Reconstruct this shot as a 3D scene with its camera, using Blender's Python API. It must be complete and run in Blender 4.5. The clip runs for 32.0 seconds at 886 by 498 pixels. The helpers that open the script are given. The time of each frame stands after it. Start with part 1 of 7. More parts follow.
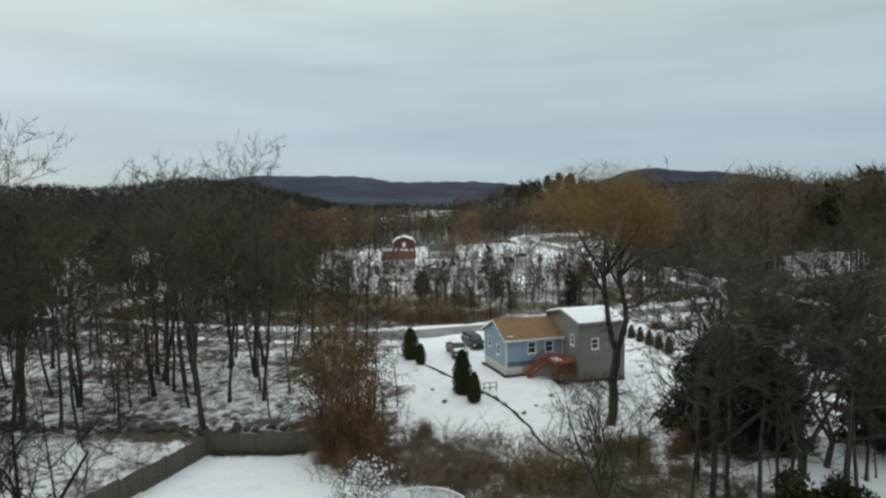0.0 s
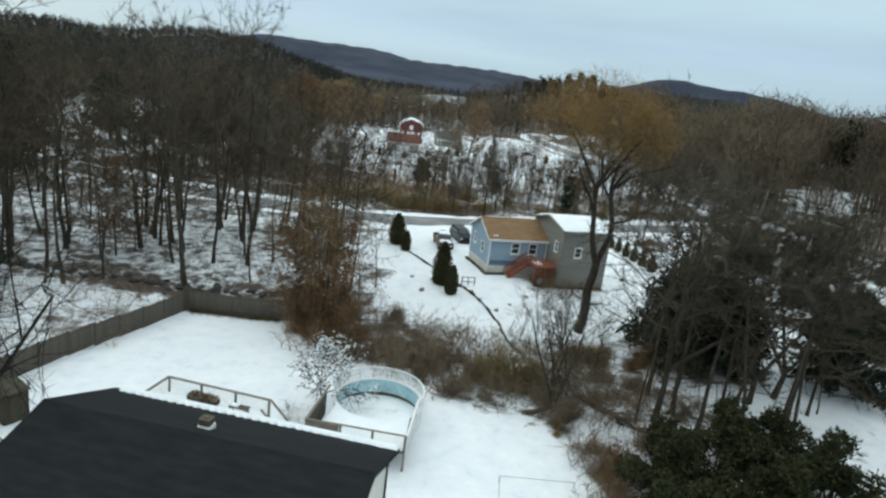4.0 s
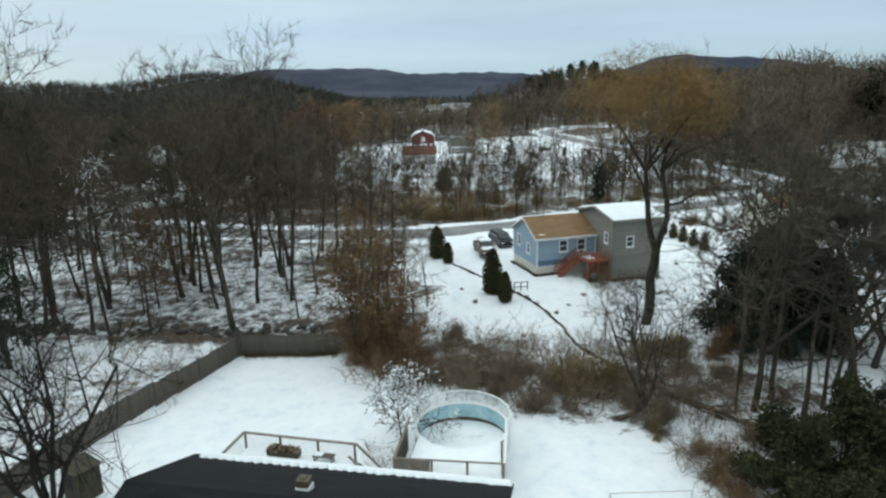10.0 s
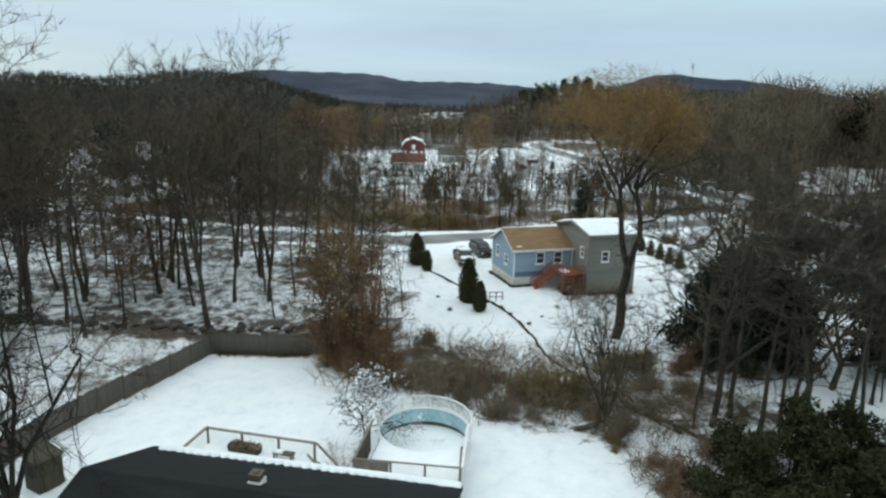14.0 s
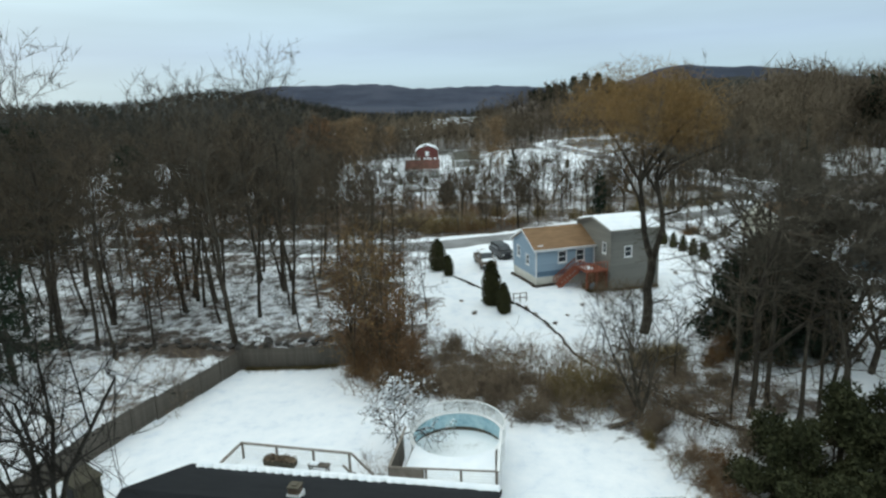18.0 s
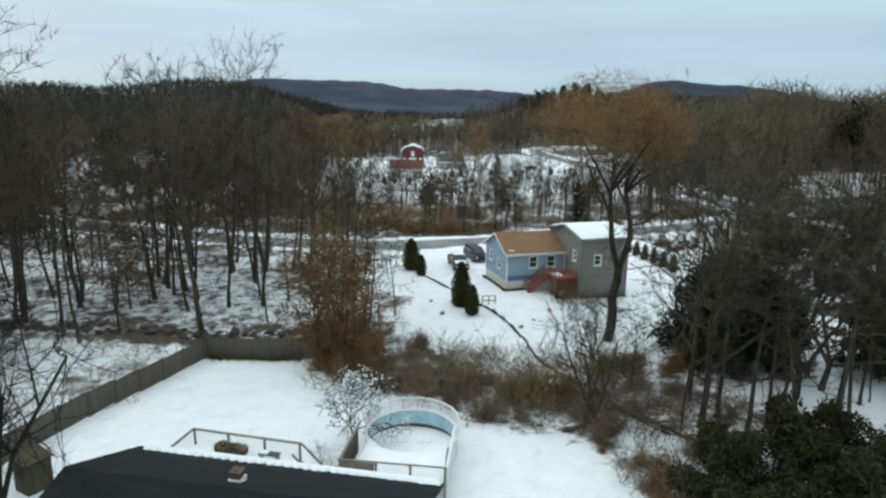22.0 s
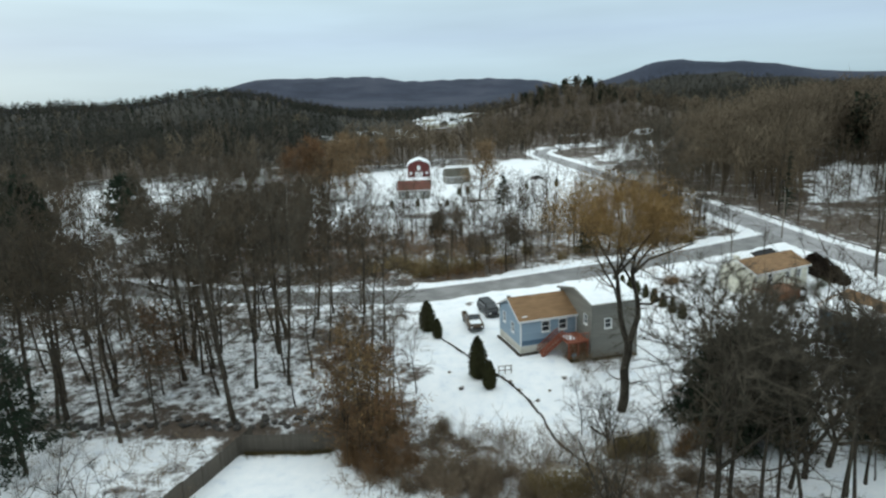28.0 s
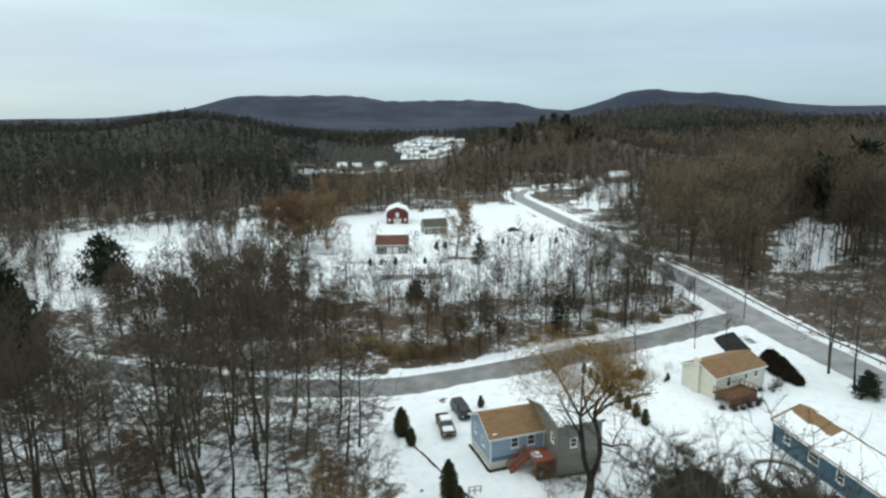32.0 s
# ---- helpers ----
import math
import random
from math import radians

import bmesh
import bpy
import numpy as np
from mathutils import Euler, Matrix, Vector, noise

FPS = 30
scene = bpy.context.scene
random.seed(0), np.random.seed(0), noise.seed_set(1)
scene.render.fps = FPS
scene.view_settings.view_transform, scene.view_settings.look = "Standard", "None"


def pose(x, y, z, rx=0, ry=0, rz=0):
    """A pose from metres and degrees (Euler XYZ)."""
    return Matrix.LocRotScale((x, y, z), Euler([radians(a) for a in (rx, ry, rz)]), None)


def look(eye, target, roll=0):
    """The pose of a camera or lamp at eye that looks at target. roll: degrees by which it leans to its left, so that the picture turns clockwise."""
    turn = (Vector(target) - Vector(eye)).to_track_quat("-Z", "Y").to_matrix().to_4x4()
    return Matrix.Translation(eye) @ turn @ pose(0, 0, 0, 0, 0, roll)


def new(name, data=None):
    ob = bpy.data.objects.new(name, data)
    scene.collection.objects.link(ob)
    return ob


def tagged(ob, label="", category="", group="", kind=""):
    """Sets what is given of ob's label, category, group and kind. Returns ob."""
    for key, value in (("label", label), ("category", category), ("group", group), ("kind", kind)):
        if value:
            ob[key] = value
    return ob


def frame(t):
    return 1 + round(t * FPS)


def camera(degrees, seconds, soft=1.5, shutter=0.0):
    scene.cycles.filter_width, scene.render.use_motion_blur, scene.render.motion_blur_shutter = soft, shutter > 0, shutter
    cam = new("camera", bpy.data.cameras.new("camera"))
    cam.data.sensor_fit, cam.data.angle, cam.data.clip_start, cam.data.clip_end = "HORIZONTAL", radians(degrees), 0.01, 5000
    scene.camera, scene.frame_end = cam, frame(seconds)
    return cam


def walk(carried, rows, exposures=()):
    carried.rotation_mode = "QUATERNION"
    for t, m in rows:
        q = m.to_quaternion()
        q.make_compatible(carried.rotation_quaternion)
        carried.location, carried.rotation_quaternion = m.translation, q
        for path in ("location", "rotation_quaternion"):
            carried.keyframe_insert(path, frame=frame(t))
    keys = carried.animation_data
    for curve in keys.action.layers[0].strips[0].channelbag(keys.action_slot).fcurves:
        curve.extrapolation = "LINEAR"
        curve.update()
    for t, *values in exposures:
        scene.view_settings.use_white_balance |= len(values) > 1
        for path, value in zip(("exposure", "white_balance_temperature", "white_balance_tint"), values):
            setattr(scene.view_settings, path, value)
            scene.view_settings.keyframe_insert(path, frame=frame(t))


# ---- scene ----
# Camera: seconds, eye, (yaw, pitch, roll) in degrees.
cam = camera(70.7, 32.0, soft=2.4)
PATH = [
    (0, (0.00, -0.00, 19.79), (-0.22, -4.30, -0.45)),
    (0.5, (0.82, 1.17, 20.05), (-1.14, -12.03, 5.47)),
    (1, (1.27, 1.16, 20.25), (-0.49, -15.58, 3.50)),
    (1.5, (1.28, 1.11, 20.28), (0.80, -14.98, -1.59)),
    (2, (1.40, 0.70, 20.41), (1.35, -11.37, -1.79)),
    (2.5, (1.57, 0.51, 20.23), (1.15, -11.30, -0.12)),
    (3, (1.75, 0.51, 20.34), (-0.11, -12.91, 4.45)),
    (3.5, (1.70, 0.40, 20.22), (-0.49, -13.95, 7.50)),
    (5.5, (0.18, 0.72, 20.11), (0.28, -15.42, 2.84)),
    (6, (-0.14, 0.82, 19.93), (0.96, -14.72, 1.65)),
    (6.5, (-0.41, 1.14, 19.80), (1.72, -16.19, 0.94)),
    (7, (-0.71, 1.54, 19.69), (2.46, -16.89, 0.99)),
    (7.5, (-1.01, 1.81, 19.68), (3.00, -15.62, 0.31)),
    (8, (-1.28, 1.97, 19.68), (2.15, -14.12, -1.21)),
    (8.5, (-1.39, 2.14, 19.70), (2.82, -13.36, -5.99)),
    (9, (-1.40, 2.54, 19.76), (1.69, -13.32, -0.14)),
    (9.5, (-1.30, 2.69, 19.62), (1.71, -13.00, -1.31)),
    (10, (-1.17, 2.91, 19.66), (1.57, -13.88, -1.32)),
    (10.5, (-1.05, 2.98, 19.66), (1.39, -13.77, -0.80)),
    (11, (-0.92, 2.94, 19.54), (1.17, -11.94, -0.54)),
    (11.5, (-0.83, 2.79, 19.59), (1.03, -10.86, -0.81)),
    (12, (-0.62, 2.97, 19.54), (0.94, -13.16, 0.10)),
    (12.5, (-0.42, 2.81, 19.36), (1.43, -13.00, -0.26)),
    (13, (-0.26, 2.65, 19.36), (1.12, -13.38, 0.27)),
    (13.5, (-0.13, 2.42, 19.59), (0.52, -13.12, 1.20)),
    (15.5, (0.18, 1.46, 19.97), (0.51, -13.98, 1.55)),
    (16, (0.12, 1.54, 19.75), (0.66, -16.21, 1.49)),
    (16.5, (0.01, 1.79, 19.84), (1.69, -16.63, -0.18)),
    (17, (-0.15, 1.97, 19.81), (1.62, -16.46, -1.97)),
    (17.5, (-0.12, 2.17, 19.64), (2.55, -15.78, -3.15)),
    (18, (-0.29, 2.24, 19.68), (2.22, -12.63, -2.25)),
    (18.5, (-0.15, 2.26, 19.70), (1.91, -12.07, -1.52)),
    (19, (0.17, 2.21, 19.96), (1.51, -12.51, 0.56)),
    (19.5, (0.38, 2.36, 19.78), (1.18, -13.42, -0.66)),
    (20, (0.43, 2.34, 19.80), (1.20, -13.32, 0.02)),
    (20.5, (0.60, 1.99, 19.81), (0.75, -11.84, 0.27)),
    (21, (0.68, 2.00, 19.84), (0.58, -12.61, 0.03)),
    (21.5, (0.88, 1.82, 19.82), (0.48, -13.01, 0.35)),
    (22, (0.96, 1.69, 19.64), (0.68, -12.50, 1.03)),
    (22.5, (1.11, 1.48, 19.74), (0.30, -12.53, 3.18)),
    (23, (1.07, 1.47, 19.78), (0.04, -14.74, 2.44)),
    (23.5, (1.09, 1.31, 19.85), (0.17, -14.09, 3.66)),
    (24, (0.95, 1.21, 19.78), (0.01, -14.73, 2.65)),
    (24.5, (0.71, 1.43, 19.69), (1.25, -14.83, 1.55)),
    (26.5, (0.43, 1.76, 24.08), (2.60, -14.66, -2.29)),
    (27, (0.56, 1.16, 25.96), (1.84, -11.16, -1.81)),
    (27.5, (0.64, 1.25, 27.60), (0.89, -12.75, -1.66)),
    (28, (0.63, 1.32, 29.38), (1.59, -13.45, -2.30)),
    (28.5, (0.79, 1.12, 30.96), (1.37, -12.93, -1.93)),
    (29, (1.12, 0.77, 32.97), (1.42, -11.84, -0.96)),
    (29.5, (1.32, 0.18, 34.75), (2.25, -10.89, -2.88)),
    (30, (1.24, 0.56, 36.11), (1.63, -13.23, -1.89)),
    (30.5, (1.11, 1.14, 37.86), (0.97, -14.98, -0.91)),
    (31, (1.32, 0.57, 39.87), (1.14, -13.59, -0.61)),
    (31.5, (1.33, 0.07, 41.13), (1.13, -12.83, -1.59)),
    (32, (1.36, 0.76, 42.30), (-0.51, -11.93, -0.92)),
]


def eye_pose(eye, turn):
    yaw, pitch, roll = (radians(a) for a in turn)
    ahead = Vector((-math.sin(yaw) * math.cos(pitch), math.cos(yaw) * math.cos(pitch), math.sin(pitch)))
    return look(eye, Vector(eye) + ahead, math.degrees(roll))


walk(cam, [(t, eye_pose(eye, turn)) for t, eye, turn in PATH], exposures=[(0.0, -0.43, 6600, 4), (0.6, -0.3, 6330, 2), (1.2, -0.15, 6290, 2), (3.0, -0.15, 6220, 0), (24.5, -0.15, 6220, 0), (28.0, -0.12, 6300, 1), (32.0, -0.12, 6390, 1)])

# Overcast sky: a Nishita sky behind a high grey cloud sheet with soft bands.
SUN_UP, SUN_TURN = radians(32), radians(-60)
world = bpy.data.worlds.new("overcast")
scene.world = world
world.use_nodes = True
wn, wl = world.node_tree.nodes, world.node_tree.links
wn.clear()
sky = wn.new("ShaderNodeTexSky")
sky.sky_type, sky.sun_disc, sky.sun_elevation, sky.sun_rotation = "NISHITA", False, SUN_UP, SUN_TURN
sky.air_density, sky.dust_density = 1.0, 2.0
coord = wn.new("ShaderNodeTexCoord")
split = wn.new("ShaderNodeSeparateXYZ")
wl.new(coord.outputs["Generated"], split.inputs[0])
height = wn.new("ShaderNodeValToRGB")
wl.new(split.outputs["Z"], height.inputs[0])
SKY_RAMP = [(0.0, (0.52, 0.66, 0.76)), (0.05, (0.53, 0.65, 0.77)), (0.09, (0.50, 0.60, 0.76)), (0.16, (0.60, 0.72, 0.81)), (0.26, (0.69, 0.81, 0.84)), (0.45, (1.03, 1.115, 1.135)), (1.0, (1.56, 1.60, 1.62))]
while len(height.color_ramp.elements) < len(SKY_RAMP):
    height.color_ramp.elements.new(0.5)
for el, (pos, col) in zip(height.color_ramp.elements, SKY_RAMP):
    el.position, el.color = pos, (*col, 1)
stretch = wn.new("ShaderNodeMapping")
stretch.inputs["Scale"].default_value = (1.2, 1.2, 9.0)
stretch.inputs["Rotation"].default_value = (0.0, radians(6), 0.0)
wl.new(coord.outputs["Generated"], stretch.inputs[0])
cloud = wn.new("ShaderNodeTexNoise")
cloud.inputs["Scale"].default_value, cloud.inputs["Detail"].default_value = 1.3, 4
wl.new(stretch.outputs[0], cloud.inputs["Vector"])
band = wn.new("ShaderNodeMapRange")
band.inputs["From Min"].default_value, band.inputs["From Max"].default_value = 0.3, 0.7
band.inputs["To Min"].default_value, band.inputs["To Max"].default_value = 0.86, 1.14
wl.new(cloud.outputs["Fac"], band.inputs["Value"])
grey = wn.new("ShaderNodeMix")
grey.data_type, grey.blend_type = "RGBA", "MULTIPLY"
grey.inputs["Factor"].default_value = 1.0
wl.new(height.outputs[0], grey.inputs["A"])
wl.new(band.outputs[0], grey.inputs["B"])
thin = wn.new("ShaderNodeMix")
thin.data_type, thin.blend_type = "RGBA", "ADD"
thin.inputs["Factor"].default_value = 0.02
wl.new(grey.outputs["Result"], thin.inputs["A"])
wl.new(sky.outputs[0], thin.inputs["B"])
back = wn.new("ShaderNodeBackground")
back.inputs["Strength"].default_value = 0.95
wl.new(thin.outputs["Result"], back.inputs["Color"])
wout = wn.new("ShaderNodeOutputWorld")
wl.new(back.outputs[0], wout.inputs[0])

sun = new("sun", bpy.data.lights.new("sun", "SUN"))
sun.data.energy, sun.data.angle, sun.data.color = 0.5, radians(25), (1.0, 0.96, 0.9)
sun.matrix_world = look((0, 0, 200), Vector((0, 0, 200)) - Vector((math.sin(SUN_TURN) * math.cos(SUN_UP), math.cos(SUN_TURN) * math.cos(SUN_UP), math.sin(SUN_UP))))


# Materials.
def material(name, colors, rough=0.7, scale=3.0, bump=0.0, fine=0.0, metal=0.0, spread=(0.35, 0.65), stretch=(1, 1, 1), random=0.0, coat=0.0, spec=0.5):
    """A surface whose colour wanders between the given ones at two scales, with relief; random: brightness change from object to object."""
    m = bpy.data.materials.new(name)
    m.use_nodes = True
    n, l = m.node_tree.nodes, m.node_tree.links
    shade = n["Principled BSDF"]
    shade.inputs["Roughness"].default_value, shade.inputs["Metallic"].default_value = rough, metal
    shade.inputs["Coat Weight"].default_value = coat
    shade.inputs["Specular IOR Level"].default_value = spec
    tc, mp = n.new("ShaderNodeTexCoord"), n.new("ShaderNodeMapping")
    mp.inputs["Scale"].default_value = stretch
    l.new(tc.outputs["Object"], mp.inputs[0])
    big, small = n.new("ShaderNodeTexNoise"), n.new("ShaderNodeTexNoise")
    big.inputs["Scale"].default_value, big.inputs["Detail"].default_value = scale, 3
    small.inputs["Scale"].default_value, small.inputs["Detail"].default_value = fine or scale * 9, 4
    for t in (big, small):
        l.new(mp.outputs[0], t.inputs["Vector"])
    mix = n.new("ShaderNodeMath")
    mix.operation = "MULTIPLY_ADD"
    mix.inputs[1].default_value = 0.35
    l.new(small.outputs["Fac"], mix.inputs[0])
    half = n.new("ShaderNodeMath")
    half.operation = "MULTIPLY"
    half.inputs[1].default_value = 0.65
    l.new(big.outputs["Fac"], half.inputs[0])
    l.new(half.outputs[0], mix.inputs[2])
    ramp = n.new("ShaderNodeValToRGB")
    l.new(mix.outputs[0], ramp.inputs[0])
    while len(ramp.color_ramp.elements) < len(colors):
        ramp.color_ramp.elements.new(0.5)
    for k, (el, col) in enumerate(zip(ramp.color_ramp.elements, colors)):
        el.position, el.color = spread[0] + (spread[1] - spread[0]) * k / max(1, len(colors) - 1), (*col, 1)
    out = ramp.outputs[0]
    if random:
        info, rng = n.new("ShaderNodeObjectInfo"), n.new("ShaderNodeMapRange")
        rng.inputs["To Min"].default_value, rng.inputs["To Max"].default_value = 1 - random, 1 + random
        l.new(info.outputs["Random"], rng.inputs["Value"])
        mul = n.new("ShaderNodeMix")
        mul.data_type, mul.blend_type = "RGBA", "MULTIPLY"
        mul.inputs["Factor"].default_value = 1.0
        l.new(out, mul.inputs["A"])
        l.new(rng.outputs[0], mul.inputs["B"])
        out = mul.outputs["Result"]
    l.new(out, shade.inputs["Base Color"])
    if bump:
        b = n.new("ShaderNodeBump")
        b.inputs["Strength"].default_value, b.inputs["Distance"].default_value = 0.7, bump
        l.new(mix.outputs[0], b.inputs["Height"])
        l.new(b.outputs[0], shade.inputs["Normal"])
    return m


def ground_material():
    """Snow over leaf litter: the attribute 'litter' says how much of the floor lies bare."""
    m = bpy.data.materials.new("snowy_ground")
    m.use_nodes = True
    n, l = m.node_tree.nodes, m.node_tree.links
    shade = n["Principled BSDF"]
    shade.inputs["Roughness"].default_value = 0.75
    tc = n.new("ShaderNodeTexCoord")

    def noise_of(scale, detail=4, rough=0.6):
        t = n.new("ShaderNodeTexNoise")
        t.inputs["Scale"].default_value, t.inputs["Detail"].default_value, t.inputs["Roughness"].default_value = scale, detail, rough
        l.new(tc.outputs["Object"], t.inputs["Vector"])
        return t.outputs["Fac"]

    def ramp_of(value, *stops):
        r = n.new("ShaderNodeValToRGB")
        l.new(value, r.inputs[0])
        while len(r.color_ramp.elements) < len(stops):
            r.color_ramp.elements.new(0.5)
        for el, (pos, col) in zip(r.color_ramp.elements, stops):
            el.position, el.color = pos, (*col, 1)
        return r.outputs[0]

    att = n.new("ShaderNodeAttribute")
    att.attribute_name = "litter"
    patch = n.new("ShaderNodeMath")
    patch.operation = "MULTIPLY_ADD"
    patch.inputs[1].default_value = 0.55
    l.new(noise_of(0.75, 8, 0.72), patch.inputs[0])
    wide = n.new("ShaderNodeMath")
    wide.operation = "MULTIPLY"
    wide.inputs[1].default_value = 0.45
    l.new(noise_of(0.07, 3), wide.inputs[0])
    l.new(wide.outputs[0], patch.inputs[2])
    add = n.new("ShaderNodeMath")
    add.operation = "ADD"
    l.new(patch.outputs[0], add.inputs[0])
    l.new(att.outputs["Fac"], add.inputs[1])
    bare = n.new("ShaderNodeMapRange")
    bare.inputs["From Min"].default_value, bare.inputs["From Max"].default_value = 0.90, 0.99
    l.new(add.outputs[0], bare.inputs["Value"])
    # Bluish darker mottling paints the soft shading of bumps into the snow's colour.
    snow = ramp_of(noise_of(0.7, 7, 0.72), (0.28, (0.66, 0.71, 0.79)), (0.45, (0.80, 0.83, 0.87)), (0.7, (0.88, 0.89, 0.91)))
    soil = ramp_of(noise_of(1.7, 6, 0.7), (0.3, (0.035, 0.026, 0.02)), (0.55, (0.075, 0.055, 0.04)), (0.75, (0.14, 0.10, 0.07)))
    mix = n.new("ShaderNodeMix")
    mix.data_type = "RGBA"
    l.new(bare.outputs[0], mix.inputs["Factor"])
    l.new(snow, mix.inputs["A"])
    l.new(soil, mix.inputs["B"])
    l.new(mix.outputs["Result"], shade.inputs["Base Color"])
    b = n.new("ShaderNodeBump")
    b.inputs["Strength"].default_value, b.inputs["Distance"].default_value = 0.5, 0.25
    l.new(patch.outputs[0], b.inputs["Height"])
    l.new(b.outputs[0], shade.inputs["Normal"])
    return m


SNOWY = ground_material()
SNOW = material("snow", [(0.78, 0.82, 0.87), (0.87, 0.89, 0.91)], 0.7, 1.2, 0.03)
ASPHALT = material("salted_asphalt", [(0.13, 0.13, 0.135), (0.19, 0.19, 0.19), (0.25, 0.25, 0.255)], 0.75, 0.35, 0.01, 6)
MAINROAD = material("grey_highway_asphalt", [(0.20, 0.20, 0.21), (0.27, 0.27, 0.28), (0.34, 0.34, 0.35)], 0.75, 0.3, 0.01, 6)
BLACKTOP = material("wet_blacktop", [(0.013, 0.013, 0.014), (0.030, 0.030, 0.032)], 0.9, 0.5, 0.01, spec=0.15)
ROOF_DARK = material("charcoal_shingles", [(0.006, 0.0075, 0.0095), (0.010, 0.0115, 0.014), (0.015, 0.0165, 0.019)], 0.85, 0.8, 0.02, 18, stretch=(1, 4, 1), spec=0.2)
ROOF_TAN = material("tan_shingles", [(0.17, 0.10, 0.05), (0.25, 0.15, 0.075)], 0.9, 0.8, 0.02, 16, stretch=(1, 4, 1))
ROOF_GREY = material("grey_shingles", [(0.13, 0.12, 0.11), (0.2, 0.19, 0.17)], 0.9, 0.8, 0.02, 16)
ROOF_RED = material("rust_red_roof", [(0.10, 0.036, 0.025), (0.155, 0.055, 0.037)], 0.8, 0.7, 0.02, 14)
BLUE = material("blue_siding", [(0.24, 0.325, 0.415), (0.30, 0.395, 0.485)], 0.6, 0.5, 0.02, 9, stretch=(0.2, 0.2, 7))
BLUE_DARK = material("slate_blue_siding", [(0.08, 0.135, 0.20), (0.105, 0.17, 0.245)], 0.6, 0.5, 0.02, 9, stretch=(0.2, 0.2, 7))
GREYSIDE = material("weathered_grey_siding", [(0.16, 0.155, 0.14), (0.23, 0.225, 0.20)], 0.7, 0.5, 0.02, 9, stretch=(0.2, 0.2, 7))
CREAM = material("cream_siding", [(0.60, 0.58, 0.48), (0.70, 0.67, 0.57)], 0.6, 0.5, 0.02, 9, stretch=(0.2, 0.2, 7))
NAVY = material("dark_blue_siding", [(0.032, 0.082, 0.125), (0.050, 0.118, 0.165)], 0.6, 0.5, 0.02, 9, stretch=(0.2, 0.2, 7))
BARN_RED = material("barn_red_boards", [(0.085, 0.017, 0.015), (0.135, 0.028, 0.024)], 0.75, 0.6, 0.02, 8, stretch=(6, 6, 0.3))
WHITE = material("white_paint", [(0.70, 0.71, 0.71), (0.80, 0.80, 0.80)], 0.5, 2.0, 0.005)
CONCRETE = material("painted_concrete", [(0.58, 0.56, 0.50), (0.72, 0.70, 0.64)], 0.85, 1.0, 0.01)
DECK_RED = material("red_stained_wood", [(0.22, 0.066, 0.038), (0.33, 0.115, 0.066)], 0.7, 1.5, 0.01, 10, stretch=(1, 1, 4))
DECK_BROWN = material("red_brown_wood", [(0.095, 0.040, 0.016), (0.155, 0.068, 0.028)], 0.7, 1.5, 0.01, 10)
FENCE = material("weathered_fence_boards", [(0.050, 0.043, 0.035), (0.085, 0.074, 0.060), (0.125, 0.11, 0.09)], 0.9, 1.2, 0.02, 10, stretch=(3, 3, 0.4), random=0.12)
GREYWOOD = material("grey_weathered_timber", [(0.13, 0.11, 0.09), (0.24, 0.21, 0.175)], 0.85, 2.0, 0.01, 12)
WIRE = material("pale_mesh_panel", [(0.50, 0.50, 0.47), (0.62, 0.62, 0.58)], 0.8, 3.0)
LINER = material("faded_blue_liner", [(0.27, 0.44, 0.52), (0.42, 0.60, 0.66), (0.58, 0.72, 0.74)], 0.5, 0.9, 0.01, 5)
ICE = material("dirty_pool_ice", [(0.30, 0.29, 0.25), (0.70, 0.73, 0.74), (0.82, 0.85, 0.87)], 0.5, 0.6, 0.02, 4, spread=(0.30, 0.5))
SCUM = material("pool_scum_line", [(0.05, 0.045, 0.03), (0.12, 0.10, 0.07)], 0.8, 1.0)
METAL = material("galvanised_metal", [(0.35, 0.36, 0.37), (0.5, 0.5, 0.5)], 0.4, 4.0, metal=0.8)
BRICK = material("chimney_brick", [(0.07, 0.045, 0.03), (0.12, 0.08, 0.052)], 0.85, 3.0, 0.01)
SHED = material("olive_shed_boards", [(0.034, 0.030, 0.018), (0.062, 0.053, 0.032)], 0.85, 1.5, 0.01, 9, stretch=(4, 4, 0.5))
GLASS = material("window_glass", [(0.03, 0.035, 0.04), (0.07, 0.08, 0.09)], 0.08, 1.0)
BARK = material("grey_brown_bark", [(0.024, 0.020, 0.016), (0.052, 0.044, 0.034), (0.090, 0.077, 0.061)], 0.95, 2.0, 0.03, 12, stretch=(3, 3, 0.6), random=0.25, spec=0.15)
TWIG = material("brown_twigs", [(0.050, 0.039, 0.027), (0.104, 0.081, 0.055)], 0.95, 0.6, random=0.3, spec=0.15)
TWIG_GREY = material("grey_twigs", [(0.046, 0.040, 0.030), (0.092, 0.079, 0.061)], 0.95, 0.6, random=0.3, spec=0.15)
FAR_TWIG = material("far_bare_woods", [(0.044, 0.035, 0.026), (0.077, 0.061, 0.042), (0.119, 0.090, 0.059)], 0.95, 0.02, fine=0.2, spec=0.15)
# Far hill woods: the blue of distance haze is mixed into the colour.
HAZE_HILLS = material("haze_tinted_hill", [(0.019, 0.025, 0.042), (0.033, 0.040, 0.064), (0.054, 0.059, 0.084)], 0.95, 0.006, 0.0, 0.12, spec=0.15)
WILLOW = material("yellow_willow_twigs", [(0.18, 0.108, 0.034), (0.33, 0.20, 0.068)], 0.9, 0.6)
WILLOW_LIMB = material("ochre_willow_limbs", [(0.075, 0.048, 0.022), (0.13, 0.085, 0.038)], 0.9, 0.6)
